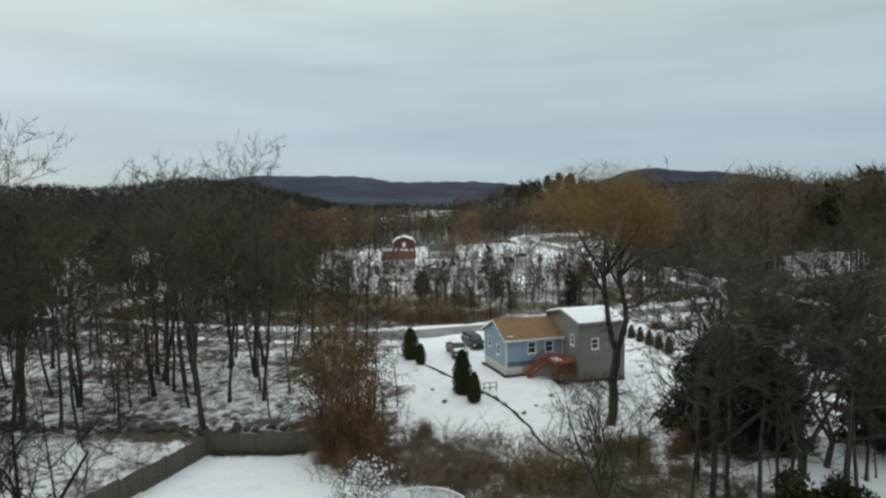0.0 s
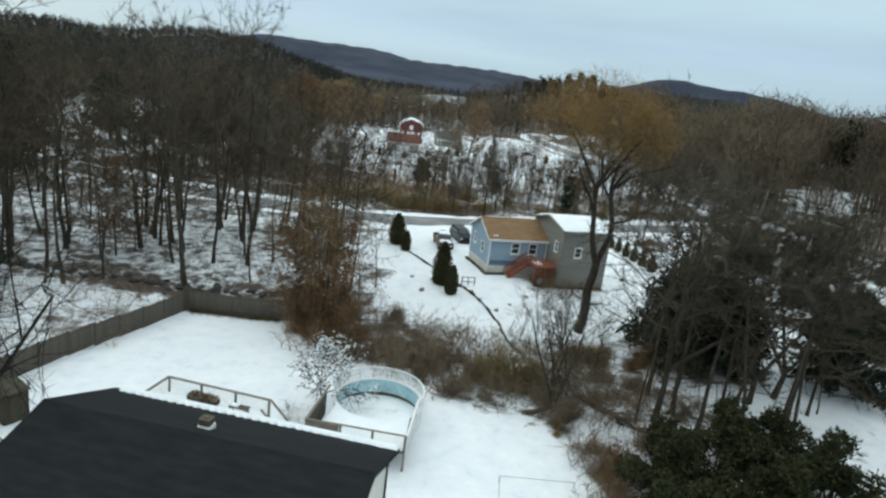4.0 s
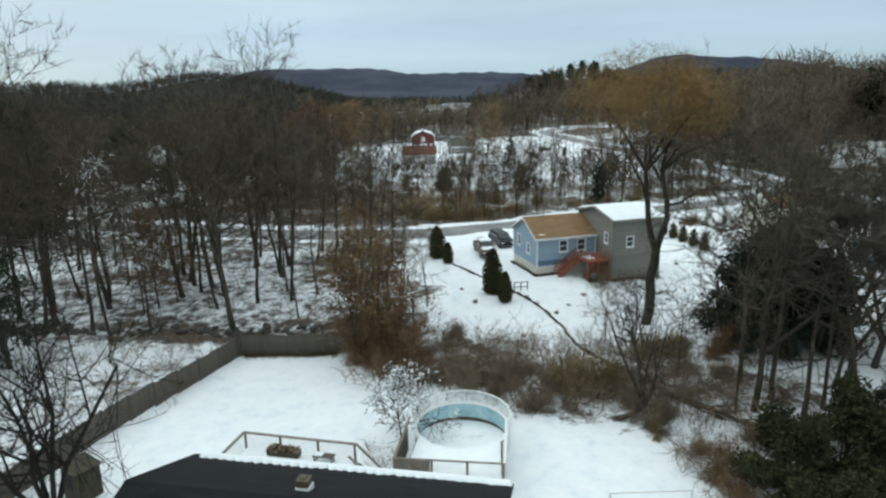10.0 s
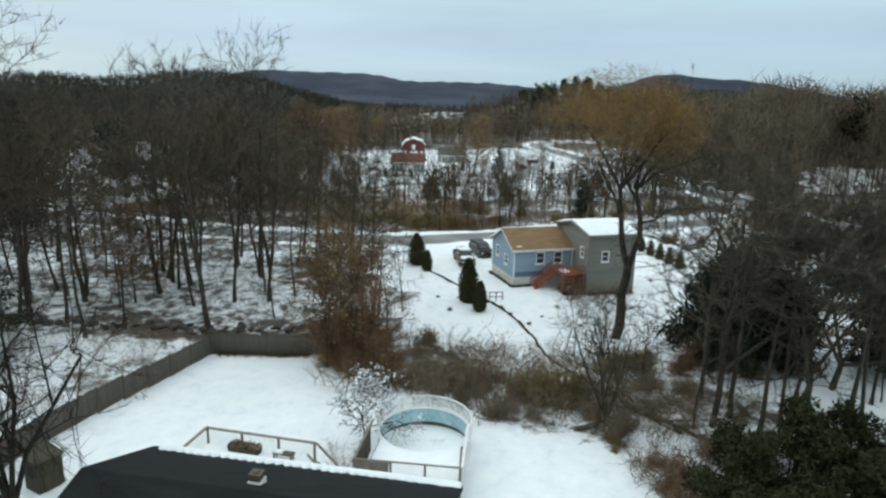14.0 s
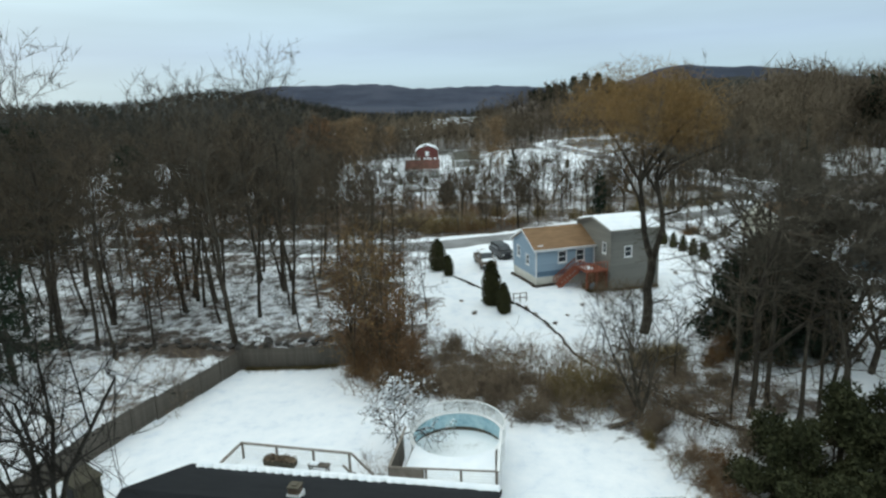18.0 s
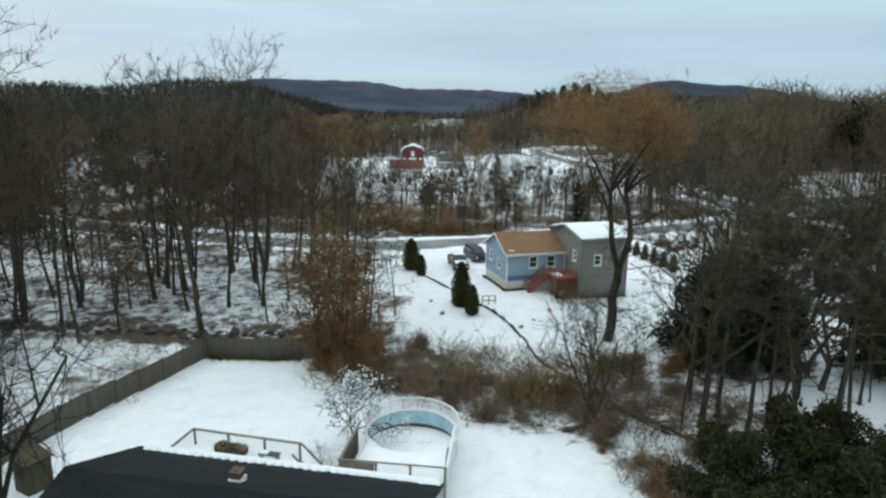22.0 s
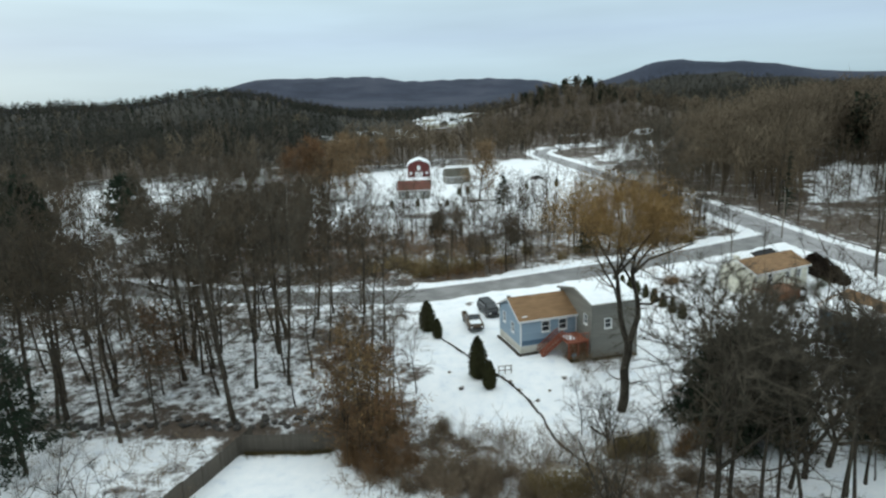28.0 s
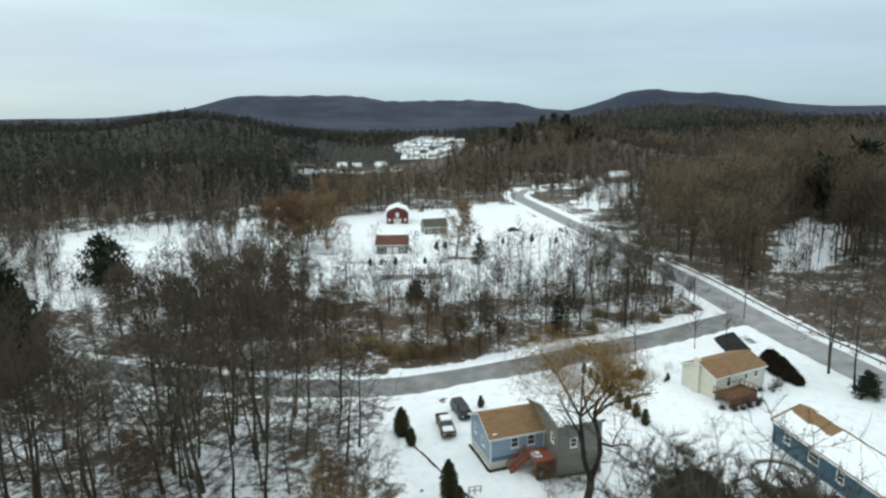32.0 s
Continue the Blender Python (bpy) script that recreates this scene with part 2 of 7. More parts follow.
SAPLING = material("reddish_sapling_twigs", [(0.040, 0.033, 0.023), (0.070, 0.056, 0.040), (0.110, 0.087, 0.062)], 0.95, 0.15, fine=1.5, spec=0.15)
RUST = material("rust_brown_brush", [(0.105, 0.060, 0.034), (0.185, 0.112, 0.058), (0.28, 0.18, 0.092)], 0.95, 0.3, fine=2.0, spec=0.15)
ROOF_OLIVE = material("dull_olive_roof", [(0.07, 0.068, 0.055), (0.11, 0.105, 0.085)], 0.9, 0.7, 0.02, 14)
FAR_DARK = material("dark_far_woods", [(0.030, 0.030, 0.024), (0.046, 0.042, 0.033), (0.069, 0.059, 0.044)], 0.95, 0.01, fine=0.12, spec=0.15)
HEDGE = material("dark_brown_hedge", [(0.014, 0.010, 0.007), (0.032, 0.022, 0.015)], 0.9, 1.0, spec=0.2)
STONE = material("field_stone", [(0.03, 0.028, 0.026), (0.06, 0.055, 0.05), (0.11, 0.105, 0.10)], 0.9, 1.5, 0.03, random=0.3)
OAK = material("dry_oak_leaves", [(0.085, 0.042, 0.018), (0.155, 0.08, 0.034), (0.21, 0.12, 0.05)], 0.9, 0.8, random=0.2)
OAK_DULL = material("dull_beech_leaves", [(0.14, 0.085, 0.034), (0.25, 0.155, 0.06)], 0.9, 0.8, random=0.2)
OLIVE_DARK = material("olive_dead_grass", [(0.045, 0.036, 0.016), (0.085, 0.068, 0.032), (0.13, 0.10, 0.05)], 0.95, 1.5, spec=0.1)
OAK_PALE = material("pale_tan_leaves", [(0.15, 0.098, 0.05), (0.25, 0.165, 0.088)], 0.9, 0.8, random=0.15)
BRAMBLE = material("bramble_stems", [(0.100, 0.076, 0.053), (0.185, 0.142, 0.101), (0.29, 0.232, 0.17)], 0.95, 0.7, random=0.25, spec=0.15)
NEEDLE = material("dark_pine_needles", [(0.010, 0.017, 0.010), (0.026, 0.037, 0.023)], 0.85, 1.2, random=0.2, spec=0.15)
LAUREL = material("glossy_evergreen_leaves", [(0.014, 0.017, 0.008), (0.031, 0.034, 0.015), (0.058, 0.058, 0.028)], 0.7, 1.2, spec=0.1)
THUJA = material("olive_arborvitae", [(0.028, 0.029, 0.012), (0.060, 0.058, 0.024)], 0.85, 1.6, random=0.15, spec=0.15)
FAR_OLIVE = material("dark_hill_woods", [(0.021, 0.023, 0.018), (0.035, 0.035, 0.028), (0.055, 0.051, 0.040)], 0.95, 0.012, fine=0.15, spec=0.15)
FAR_TAN = material("tan_far_crowns", [(0.074, 0.059, 0.043), (0.12, 0.095, 0.067), (0.17, 0.135, 0.094)], 0.95, 0.02, fine=0.2, spec=0.15)
FAR_GREEN = material("far_hemlock_needles", [(0.012, 0.017, 0.012), (0.022, 0.029, 0.020), (0.035, 0.043, 0.030)], 0.95, 0.05, fine=0.4, spec=0.15)
OLIVE_BRUSH = material("olive_brown_brush", [(0.105, 0.08, 0.038), (0.20, 0.152, 0.074), (0.31, 0.245, 0.135)], 0.95, 0.8, random=0.2, spec=0.15)
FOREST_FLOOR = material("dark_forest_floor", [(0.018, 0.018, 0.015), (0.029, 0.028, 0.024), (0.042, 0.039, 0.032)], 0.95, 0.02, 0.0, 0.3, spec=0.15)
BARK_DARK = material("dark_wet_bark", [(0.011, 0.010, 0.008), (0.022, 0.019, 0.015), (0.038, 0.033, 0.027)], 0.9, 2.0, 0.03, 12, stretch=(3, 3, 0.6), spec=0.2)
RUBBER = material("tyre_rubber", [(0.012, 0.012, 0.012), (0.022, 0.022, 0.022)], 0.85, 4)
BLACKCAR = material("black_car_paint", [(0.006, 0.007, 0.010), (0.010, 0.012, 0.016)], 0.45, 2, coat=0.15, spec=0.3)
BROWNCAR = material("dull_brown_truck_paint", [(0.075, 0.05, 0.03), (0.11, 0.075, 0.045)], 0.5, 2, spec=0.3)
LAMP_RED = material("red_lamp_lens", [(0.25, 0.01, 0.01), (0.3, 0.02, 0.02)], 0.3, 4)
LAMP_CLEAR = material("clear_lamp_lens", [(0.6, 0.6, 0.6), (0.7, 0.7, 0.7)], 0.2, 4)


# Mesh helpers.
class Build:
    """Collects corners and faces for one mesh."""

    def __init__(self):
        self.v, self.f = [], []

    def face(self, *pts):
        k = len(self.v)
        self.v += [tuple(p) for p in pts]
        self.f.append(tuple(range(k, k + len(pts))))
        return self

    def hexa(self, low, high):
        """A solid between two four-cornered rings, both counter-clockwise from above."""
        k = len(self.v)
        self.v += [tuple(p) for p in low] + [tuple(p) for p in high]
        self.f += [(k + 3, k + 2, k + 1, k), (k + 4, k + 5, k + 6, k + 7)] + [(k + i, k + (i + 1) % 4, k + 4 + (i + 1) % 4, k + 4 + i) for i in range(4)]
        return self

    def box(self, x0, y0, z0, x1, y1, z1, taper=0.0):
        t = taper
        return self.hexa([(x0, y0, z0), (x1, y0, z0), (x1, y1, z0), (x0, y1, z0)], [(x0 + t, y0 + t, z1), (x1 - t, y0 + t, z1), (x1 - t, y1 - t, z1), (x0 + t, y1 - t, z1)])

    def bar(self, a, b, w, h=0.0):
        """A squared bar from a to b."""
        a, b = Vector(a), Vector(b)
        d = (b - a).normalized()
        s = d.cross((0, 0, 1) if abs(d.z) < 0.95 else (0, 1, 0)).normalized() * w / 2
        u = s.cross(d).normalized() * (h or w) / 2
        return self.hexa([a - s - u, a + s - u, b + s - u, b - s - u], [a - s + u, a + s + u, b + s + u, b - s + u])

    def tube(self, pts, radii, n=8, cap=True):
        k = len(self.v)
        pts = [Vector(p) for p in pts]
        for i, p in enumerate(pts):
            d = (pts[min(i + 1, len(pts) - 1)] - pts[max(i - 1, 0)]).normalized()
            s = d.cross((0.13, 0.98, 0.1) if abs(d.y) < 0.9 else (1, 0, 0)).normalized()
            u = d.cross(s)
            for j in range(n):
                a = 2 * math.pi * j / n
                self.v.append(tuple(p + (s * math.cos(a) + u * math.sin(a)) * radii[i]))
        for i in range(len(pts) - 1):
            for j in range(n):
                a, b = k + i * n + j, k + i * n + (j + 1) % n
                self.f.append((a, b, b + n, a + n))
        if cap:
            self.f += [tuple(range(k + n - 1, k - 1, -1)), tuple(range(k + (len(pts) - 1) * n, k + len(pts) * n))]
        return self

    def ring(self, inner, outer, z0, z1, n=32, cx=0.0, cy=0.0, squash=1.0):
        """A flat-topped ring with a rectangular section."""
        k = len(self.v)
        for j in range(n):
            c, s = math.cos(2 * math.pi * j / n), math.sin(2 * math.pi * j / n) * squash
            self.v += [(cx + r * c, cy + r * s, z) for r, z in ((inner, z0), (outer, z0), (outer, z1), (inner, z1))]
        for j in range(n):
            a, b = k + 4 * j, k + 4 * ((j + 1) % n)
            self.f += [(a + i, a + (i + 1) % 4, b + (i + 1) % 4, b + i) for i in range(4)]
        return self

    def profile(self, outline, y0, y1):
        """An outline in x and z, drawn out along y."""
        k, n = len(self.v), len(outline)
        self.v += [(x, y0, z) for x, z in outline] + [(x, y1, z) for x, z in outline]
        self.f += [tuple(range(k, k + n)), tuple(range(k + 2 * n - 1, k + n - 1, -1))] + [(k + i, k + n + i, k + n + (i + 1) % n, k + (i + 1) % n) for i in range(n)]
        return self

    def weld(self):
        """Joins corners that meet, and drops faces shut inside."""
        at, idx = {}, []
        for p in self.v:
            idx.append(at.setdefault(tuple(round(k, 4) for k in p), len(at)))
        faces = {}
        for f in self.f:
            g = tuple(idx[i] for i in f)
            faces.setdefault(frozenset(g), []).append(g)
        self.v, self.f = list(at), [g[0] for g in faces.values() if len(g) == 1]
        return self

    def mesh(self, name):
        me = bpy.data.meshes.new(name)
        me.from_pydata(self.v, [], self.f)
        me.update()
        return me


def part(name, build, mat, parent=None, label="", smooth=False):
    """One mesh object from a Build or a ready mesh, under its thing."""
    me = build.mesh(name) if isinstance(build, Build) else build
    if not me.materials:
        me.materials.append(mat)
    if smooth:
        me.polygons.foreach_set("use_smooth", [True] * len(me.polygons))
    ob = new(name, me)
    if parent:
        ob.parent = parent
    return tagged(ob, label)


def thing(name, place, label, category, group="", kind=""):
    """The Empty at a thing's base; place is a pose."""
    ob = new(name)
    ob.matrix_world = place
    ob.empty_display_size = 0.3
    return tagged(ob, label, category, group, kind)


def wall(length, high, thick, holes=(), low=0.0):
    """A wall along x, its outer face at y = 0, with openings (x0, z0, x1, z1) through it."""
    b = Build()
    xs = sorted({0.0, length, *(h[0] for h in holes), *(h[2] for h in holes)})
    zs = sorted({low, high, *(h[1] for h in holes), *(h[3] for h in holes)})
    for x0, x1 in zip(xs, xs[1:]):
        for z0, z1 in zip(zs, zs[1:]):
            if not any(h[0] < (x0 + x1) / 2 < h[2] and h[1] < (z0 + z1) / 2 < h[3] for h in holes):
                b.box(x0, 0, z0, x1, thick, z1)
    return b.weld()


# The lie of the land.
ANCHORS = [(-6, 22, -0.9), (0, 35, -1.4), (-20, 53, -2.2), (-25, 33, -1.6), (9, 38, -1.6), (16, 59, -1.9), (20, 43, -1.7), (3, 52, -2.0), (8, 71, 0), (14, 70, -0.4), (2.5, 65, -0.6), (-3, 77, -0.4), (4, 84, -0.1), (-6, 92, -1.0), (25, 104, -0.8), (60, 122, -0.9), (42, 88, 0), (55, 95, 0), (46, 66, -0.3), (32, 75, -0.5), (-30, 75, -1.7), (-40, 45, -1.8)]
ANCHORS += [(-40, 97, -1.2), (0, 116, -1.7), (30, 135, -1.8), (66, 134, -1), (72, 100, -0.8), (-15, 206, -2), (-15, 265, -2), (0, 150, -2.2)]
AX, AY, AZ = (np.array(c, float) for c in zip(*ANCHORS))


def smoothstep(a, b, x):
    t = np.clip((x - a) / (b - a), 0, 1)
    return t * t * (3 - 2 * t)


def hump(theta, r, centre, width, angles, heights):
    return np.interp(theta, angles, heights) * np.exp(-(((r - centre) / width) ** 2))


def land(x, y):
    """Height of the ground in metres."""
    x, y = np.asarray(x, float), np.asarray(y, float)
    w = 1 / (((x[..., None] - AX) ** 2 + (y[..., None] - AY) ** 2) ** 1.6 + 30)
    near = (w * AZ).sum(-1) / w.sum(-1)
    r, th = np.hypot(x, y), np.degrees(np.arctan2(x, y))
    wobble = 1 + 0.06 * np.sin(x / 140 + 1.3) * np.cos(y / 170) + 0.04 * np.sin(x / 47 + y / 61)
    far = hump(th, r, 950, 330, (-60, -36, -31, -28.5, -25, -22.3, -20, -16, -12, -9, -6), (34, 31, 33, 32, 40, 47, 45, 37, 20, 5, 0)) * wobble
    far = far + hump(th, r, 1900, 380, (-30, -12, -6, 0, 5, 12, 30), (46, 46, 30, 26, 38, 36, 40)) * wobble
    ripple = 1 + 0.025 * np.sin(th * 1.9 + 0.7) * np.sin(th * 0.83) + 0.012 * np.sin(th * 4.7)
    far = far + hump(th, r, 3350, 620, (-50, -38, -31, -28, -25, -21.5, -19.6, -17.7, -15.8, -12.5, -10, -7.4, -4.2, -1.2, 2.9, 5.3, 7.3, 9.6, 12, 40), (60, 62, 64, 62, 75, 98, 122, 152, 168, 157, 163, 157, 130, 127, 130, 117, 110, 76, 66, 60)) * ripple
    far = far + hump(th, r, 1650, 250, (8, 11, 14.5, 16.7, 18.3, 19.4, 21, 22.6, 24, 26, 28.8, 33.5, 60), (0, 21, 49, 70, 78, 76, 68, 63, 64, 57, 37, 23, 21)) * ripple
    far = far + 23 * smoothstep(100, 520, x) * smoothstep(-200, 200, y) * (1 - smoothstep(900, 1700, r)) + 31 * np.exp(-(((x - 100) / 85) ** 2) - ((y - 545) / 75) ** 2)
    return near + far


def gz(x, y):
    return float(land(x, y))


# Roads: a lane that curves past the houses and meets a straight highway.
LANE = [(-120, 126), (-80, 114), (-58, 106.5), (-44, 102.4), (-33, 99.5), (-21, 97.2), (-8.5, 96.8), (2, 99), (10.4, 102), (21, 106.4), (33, 111.6), (45, 117), (56, 123), (67.5, 129.5)]
HIGHWAY = [(78, 30), (75, 70), (72.3, 101), (70.3, 114), (68.9, 136), (67.9, 156), (66, 172), (61.2, 222), (55.6, 264), (51, 302), (46.8, 334), (46.5, 350), (52, 368), (68, 384), (100, 398), (150, 410)]


def smooth_line(pts, step=2.0):
    """A Catmull-Rom curve through points of the plan."""
    out = []
    p = [np.array(q, float) for q in (pts[0], *pts, pts[-1])]
    for a, b, c, d in zip(p, p[1:], p[2:], p[3:]):
        for t in np.linspace(0, 1, max(2, int(np.linalg.norm(c - b) / step)), endpoint=False):
            out.append(0.5 * (2 * b + (c - a) * t + (2 * a - 5 * b + 4 * c - d) * t * t + (3 * b - a - 3 * c + d) * t**3))
    out.append(p[-1])
    return np.array(out)


LANE_LINE, HIGHWAY_LINE = smooth_line(LANE), smooth_line(HIGHWAY)


def road_gap(x, y, line):
    """Distance from points of the plan to a line."""
    x, y = np.atleast_1d(x), np.atleast_1d(y)
    return np.min(np.hypot(x[:, None] - line[None, ::2, 0], y[:, None] - line[None, ::2, 1]), axis=1)


def inside(x, y, poly):
    """Whether points of the plan lie in a polygon."""
    x, y = np.asarray(x, float), np.asarray(y, float)
    hit = np.zeros(x.shape, bool)
    for (ax, ay), (bx, by) in zip(poly, poly[1:] + poly[:1]):
        if ay != by:
            hit ^= ((ay > y) != (by > y)) & (x < (bx - ax) * (y - ay) / (by - ay) + ax)
    return hit


YARD = [(-28, 8), (-26.5, 31), (-20.5, 53.4), (-12.4, 53.2), (-9.5, 48), (-7, 44.5), (2.3, 41.2), (9, 39.6), (11.3, 36), (12, 29), (13, 8)]
LAWN = [(-6.5, 86), (-7, 76), (-6, 68), (-3.5, 58), (2, 54), (9, 51), (15, 54), (22, 60), (30, 62), (40, 60), (60, 56), (72, 80), (66, 112), (60, 120), (30, 105), (5, 95), (-4, 91)]
STRIP = [(-70, 26), (-26, 26), (-21, 54), (-24, 58), (-40, 57), (-70, 60)]
FIELD = [(-125, 150), (-85, 142), (-60, 160), (-40, 160), (-22, 150), (5, 152), (32, 150), (58, 165), (52, 240), (44, 300), (34, 322), (2, 305), (-48, 284), (-105, 272), (-168, 240), (-150, 200)]
GLADES = [[(66, 292), (90, 298), (126, 385), (106, 398), (78, 332)], [(92, 165), (112, 170), (158, 232), (150, 250), (118, 215)], [(98, 385), (128, 380), (132, 410), (104, 420)], [(200, 330), (262, 300), (280, 340), (215, 370)], [(-108, 500), (-30, 490), (-24, 520), (-60, 528), (-110, 530)], [(-38, 660), (14, 640), (30, 760), (50, 1000), (40, 1300), (-30, 1350), (-70, 1050), (-45, 800)]]

# Bare ground on the farm: bends of a drive and a garden bed.
DRIVES = [((-36, 204), 7, 1.6), ((7.7, 195.7), 7, 1.3), ((-6, 172), 10, 3.6), ((-24, 192), 5, 1.0)]


def litter(x, y):
    """How bare of snow the floor is, 0 to 0.7."""
    x0, y0 = x, y
    blur = smoothstep(52, 70, y) * 3.0
    x, y = x + blur * np.sin(x * 0.31 + 1.7 * np.sin(y * 0.23)) + blur * 0.6 * np.sin(y * 0.83), y + blur * np.sin(y * 0.29 + 1.9 * np.sin(x * 0.21)) + blur * 0.6 * np.sin(x * 0.77)
    r = np.hypot(x, y)
    v = np.where(r < 330, np.where(x > 73, 0.52, 0.46), np.where(r < 470, np.where(x < -20, 0.64, 0.54), 0.78))
    v = np.where(inside(x, y, [(-110, 56), (-21, 56), (-8, 60), (-7, 92), (-110, 98)]), 0.452, v)
    v = np.where(inside(x, y, [(-60, 103), (-5, 100), (10, 108), (60, 130), (60, 156), (-60, 156)]), 0.47, v)
    v = np.where(inside(x, y, [(-60, 103), (-5, 100), (8, 108), (12, 130), (0, 152), (-60, 156)]), 0.50, v)
    v = np.where(inside(x, y, [(-12, 53), (-9.5, 48), (-7, 44.5), (2, 41), (9, 39.6), (15, 45), (12, 51), (2, 54), (-4, 58), (-12, 60)]), 0.425, v)
    v = np.where(inside(x, y, [(11.5, 36), (12, 20), (60, 20), (60, 52), (34, 56), (22, 57), (15, 52)]), 0.41, v)
    v = np.where(inside(x, y, STRIP), 0.375, v)
    v = np.where(inside(x, y, [(-55, 58), (-24, 55.5), (-11, 55), (-11, 60.5), (-30, 61), (-55, 63)]), 0.50, v)
    v = np.where(inside(x, y, FIELD), np.where(x < -45, 0.36, np.where((y < 200) & (x > -2), 0.37, 0.30)), v)
    for zone, bare in ((YARD, 0.16), (LAWN, 0.25), *((g, 0.3) for g in GLADES)):
        v = np.where(inside(x, y, zone), bare, v)
    for at, wide, long in DRIVES:
        v = np.where(((x0 - at[0]) / wide) ** 2 + ((y0 - at[1]) / long) ** 2 < 1, 0.50, v)
    near = np.minimum(road_gap(x0.ravel(), y0.ravel(), LANE_LINE), road_gap(x0.ravel(), y0.ravel(), HIGHWAY_LINE)).reshape(x.shape)
    return np.where(near < np.where(x0 < -7, 5.0, 7.5), 0.22, v)


def spaced(fine, far, fine_step, grow):
    """Grid lines: even within fine, ever wider out to far."""
    mid = list(np.arange(fine[0], fine[1] + 0.01, fine_step))
    for sign, edge in ((1, far[1]), (-1, far[0])):
        step, at = fine_step, mid[-1] if sign > 0 else mid[0]
        while sign * (edge - at) > 0:
            step *= grow
            at += sign * step
            mid = mid + [at] if sign > 0 else [at] + mid
    return np.array(mid)


gx, gy = spaced((-72, 92), (-3600, 3600), 1.25, 1.07), spaced((8, 160), (-700, 4700), 1.25, 1.055)
GX, GY = np.meshgrid(gx, gy)
GZ = land(GX, GY)
LIT = litter(GX, GY)
gap_lane, gap_high = (road_gap(GX.ravel(), GY.ravel(), line).reshape(GX.shape) for line in (LANE_LINE, HIGHWAY_LINE))
cover = 1 - smoothstep(0.2, 0.4, LIT)
rough = np.array([noise.fractal(Vector((x * 0.35, y * 0.35, 0)), 1.0, 2.0, 3) for x, y in zip(GX.ravel(), GY.ravel())]).reshape(GX.shape)
GZ = GZ + rough * np.where(np.hypot(GX, GY) < 200, np.where(LIT > 0.26, 0.22, np.where(LIT > 0.2, 0.13, 0.05)), 0)
# The roadbeds lie sunk, with ploughed banks beside them.
GZ = GZ - 0.25 * (1 - smoothstep(3.5, 4.3, gap_lane)) - 0.25 * (1 - smoothstep(4.1, 4.9, gap_high))
GZ = GZ + 0.35 * np.exp(-(((gap_lane - 5.0) / 0.7) ** 2)) * smoothstep(4.5, 6, gap_high) + 0.35 * np.exp(-(((gap_high - 5.9) / 0.8) ** 2)) * smoothstep(3.6, 5, gap_lane)
rows, cols = GX.shape
grid = np.arange(rows * cols).reshape(rows, cols)
quads = np.stack([grid[:-1, :-1], grid[:-1, 1:], grid[1:, 1:], grid[1:, :-1]], -1).reshape(-1, 4)
ground_mesh = bpy.data.meshes.new("ground")
ground_mesh.from_pydata(np.stack([GX, GY, GZ], -1).reshape(-1, 3).tolist(), [], quads.tolist())
ground_mesh.materials.append(SNOWY)
ground_mesh.materials.append(HAZE_HILLS)
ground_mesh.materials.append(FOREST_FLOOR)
# Past 1450 m: haze-tinted hill colour; past 560 m: darker floor under woods.
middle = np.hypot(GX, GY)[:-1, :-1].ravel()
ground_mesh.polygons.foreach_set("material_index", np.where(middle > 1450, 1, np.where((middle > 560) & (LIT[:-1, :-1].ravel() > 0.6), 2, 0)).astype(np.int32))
ground_mesh.polygons.foreach_set("use_smooth", np.ones(len(quads), bool))
ground_mesh.attributes.new("litter", "FLOAT", "POINT").data.foreach_set("value", LIT.ravel().astype(np.float32))
ground = tagged(new("ground", ground_mesh), "snow-covered ground with leaf litter, rising to wooded hills", "ground", kind="structure")


def strip(line, half, lift, crown=0.06):
    """A road surface along a line of the plan, with thickness at its edges."""
    d = np.gradient(line, axis=0)
    d /= np.linalg.norm(d, axis=1)[:, None]
    side = np.stack([d[:, 1], -d[:, 0]], 1)
    b = Build()
    offs = (-half, -half, -half / 2, 0, half / 2, half, half)
    z = land(line[:, 0], line[:, 1])
    for i, p in enumerate(line):
        for k, o in enumerate(offs):
            q = p + side[i] * o
            b.v.append((q[0], q[1], z[i] + lift + crown * (1 - (o / half) ** 2) - (0.5 if k in (0, 6) else 0)))
    n = len(offs)
    b.f += [(i * n + k, i * n + k + 1, (i + 1) * n + k + 1, (i + 1) * n + k) for i in range(len(line) - 1) for k in range(n - 1)]
    return b


tagged(part("road", strip(LANE_LINE, 3.5, -0.10), ASPHALT), "salt-stained grey asphalt lane between ploughed snow banks", "road", kind="structure")
tagged(part("road", strip(HIGHWAY_LINE, 3.9, -0.08), MAINROAD), "straight pale grey two-lane highway, cleared of snow", "road", kind="structure")


# Houses.
def wire_mesh(x0, x1, z0, z1, gap=0.11, r=0.005):
    """Thin upright and level wires of a railing panel, in the plane y = 0."""
    b = Build()
    for k in range(int((x1 - x0) / gap) + 1):
        b.box(x0 + k * gap - r, -r, z0, x0 + k * gap + r, r, z1)
    for k in range(int((z1 - z0) / (gap * 1.5)) + 1):
        z = z0 + k * gap * 1.5
        b.box(x0, -r, z - r, x1, r, z + r)
    return b


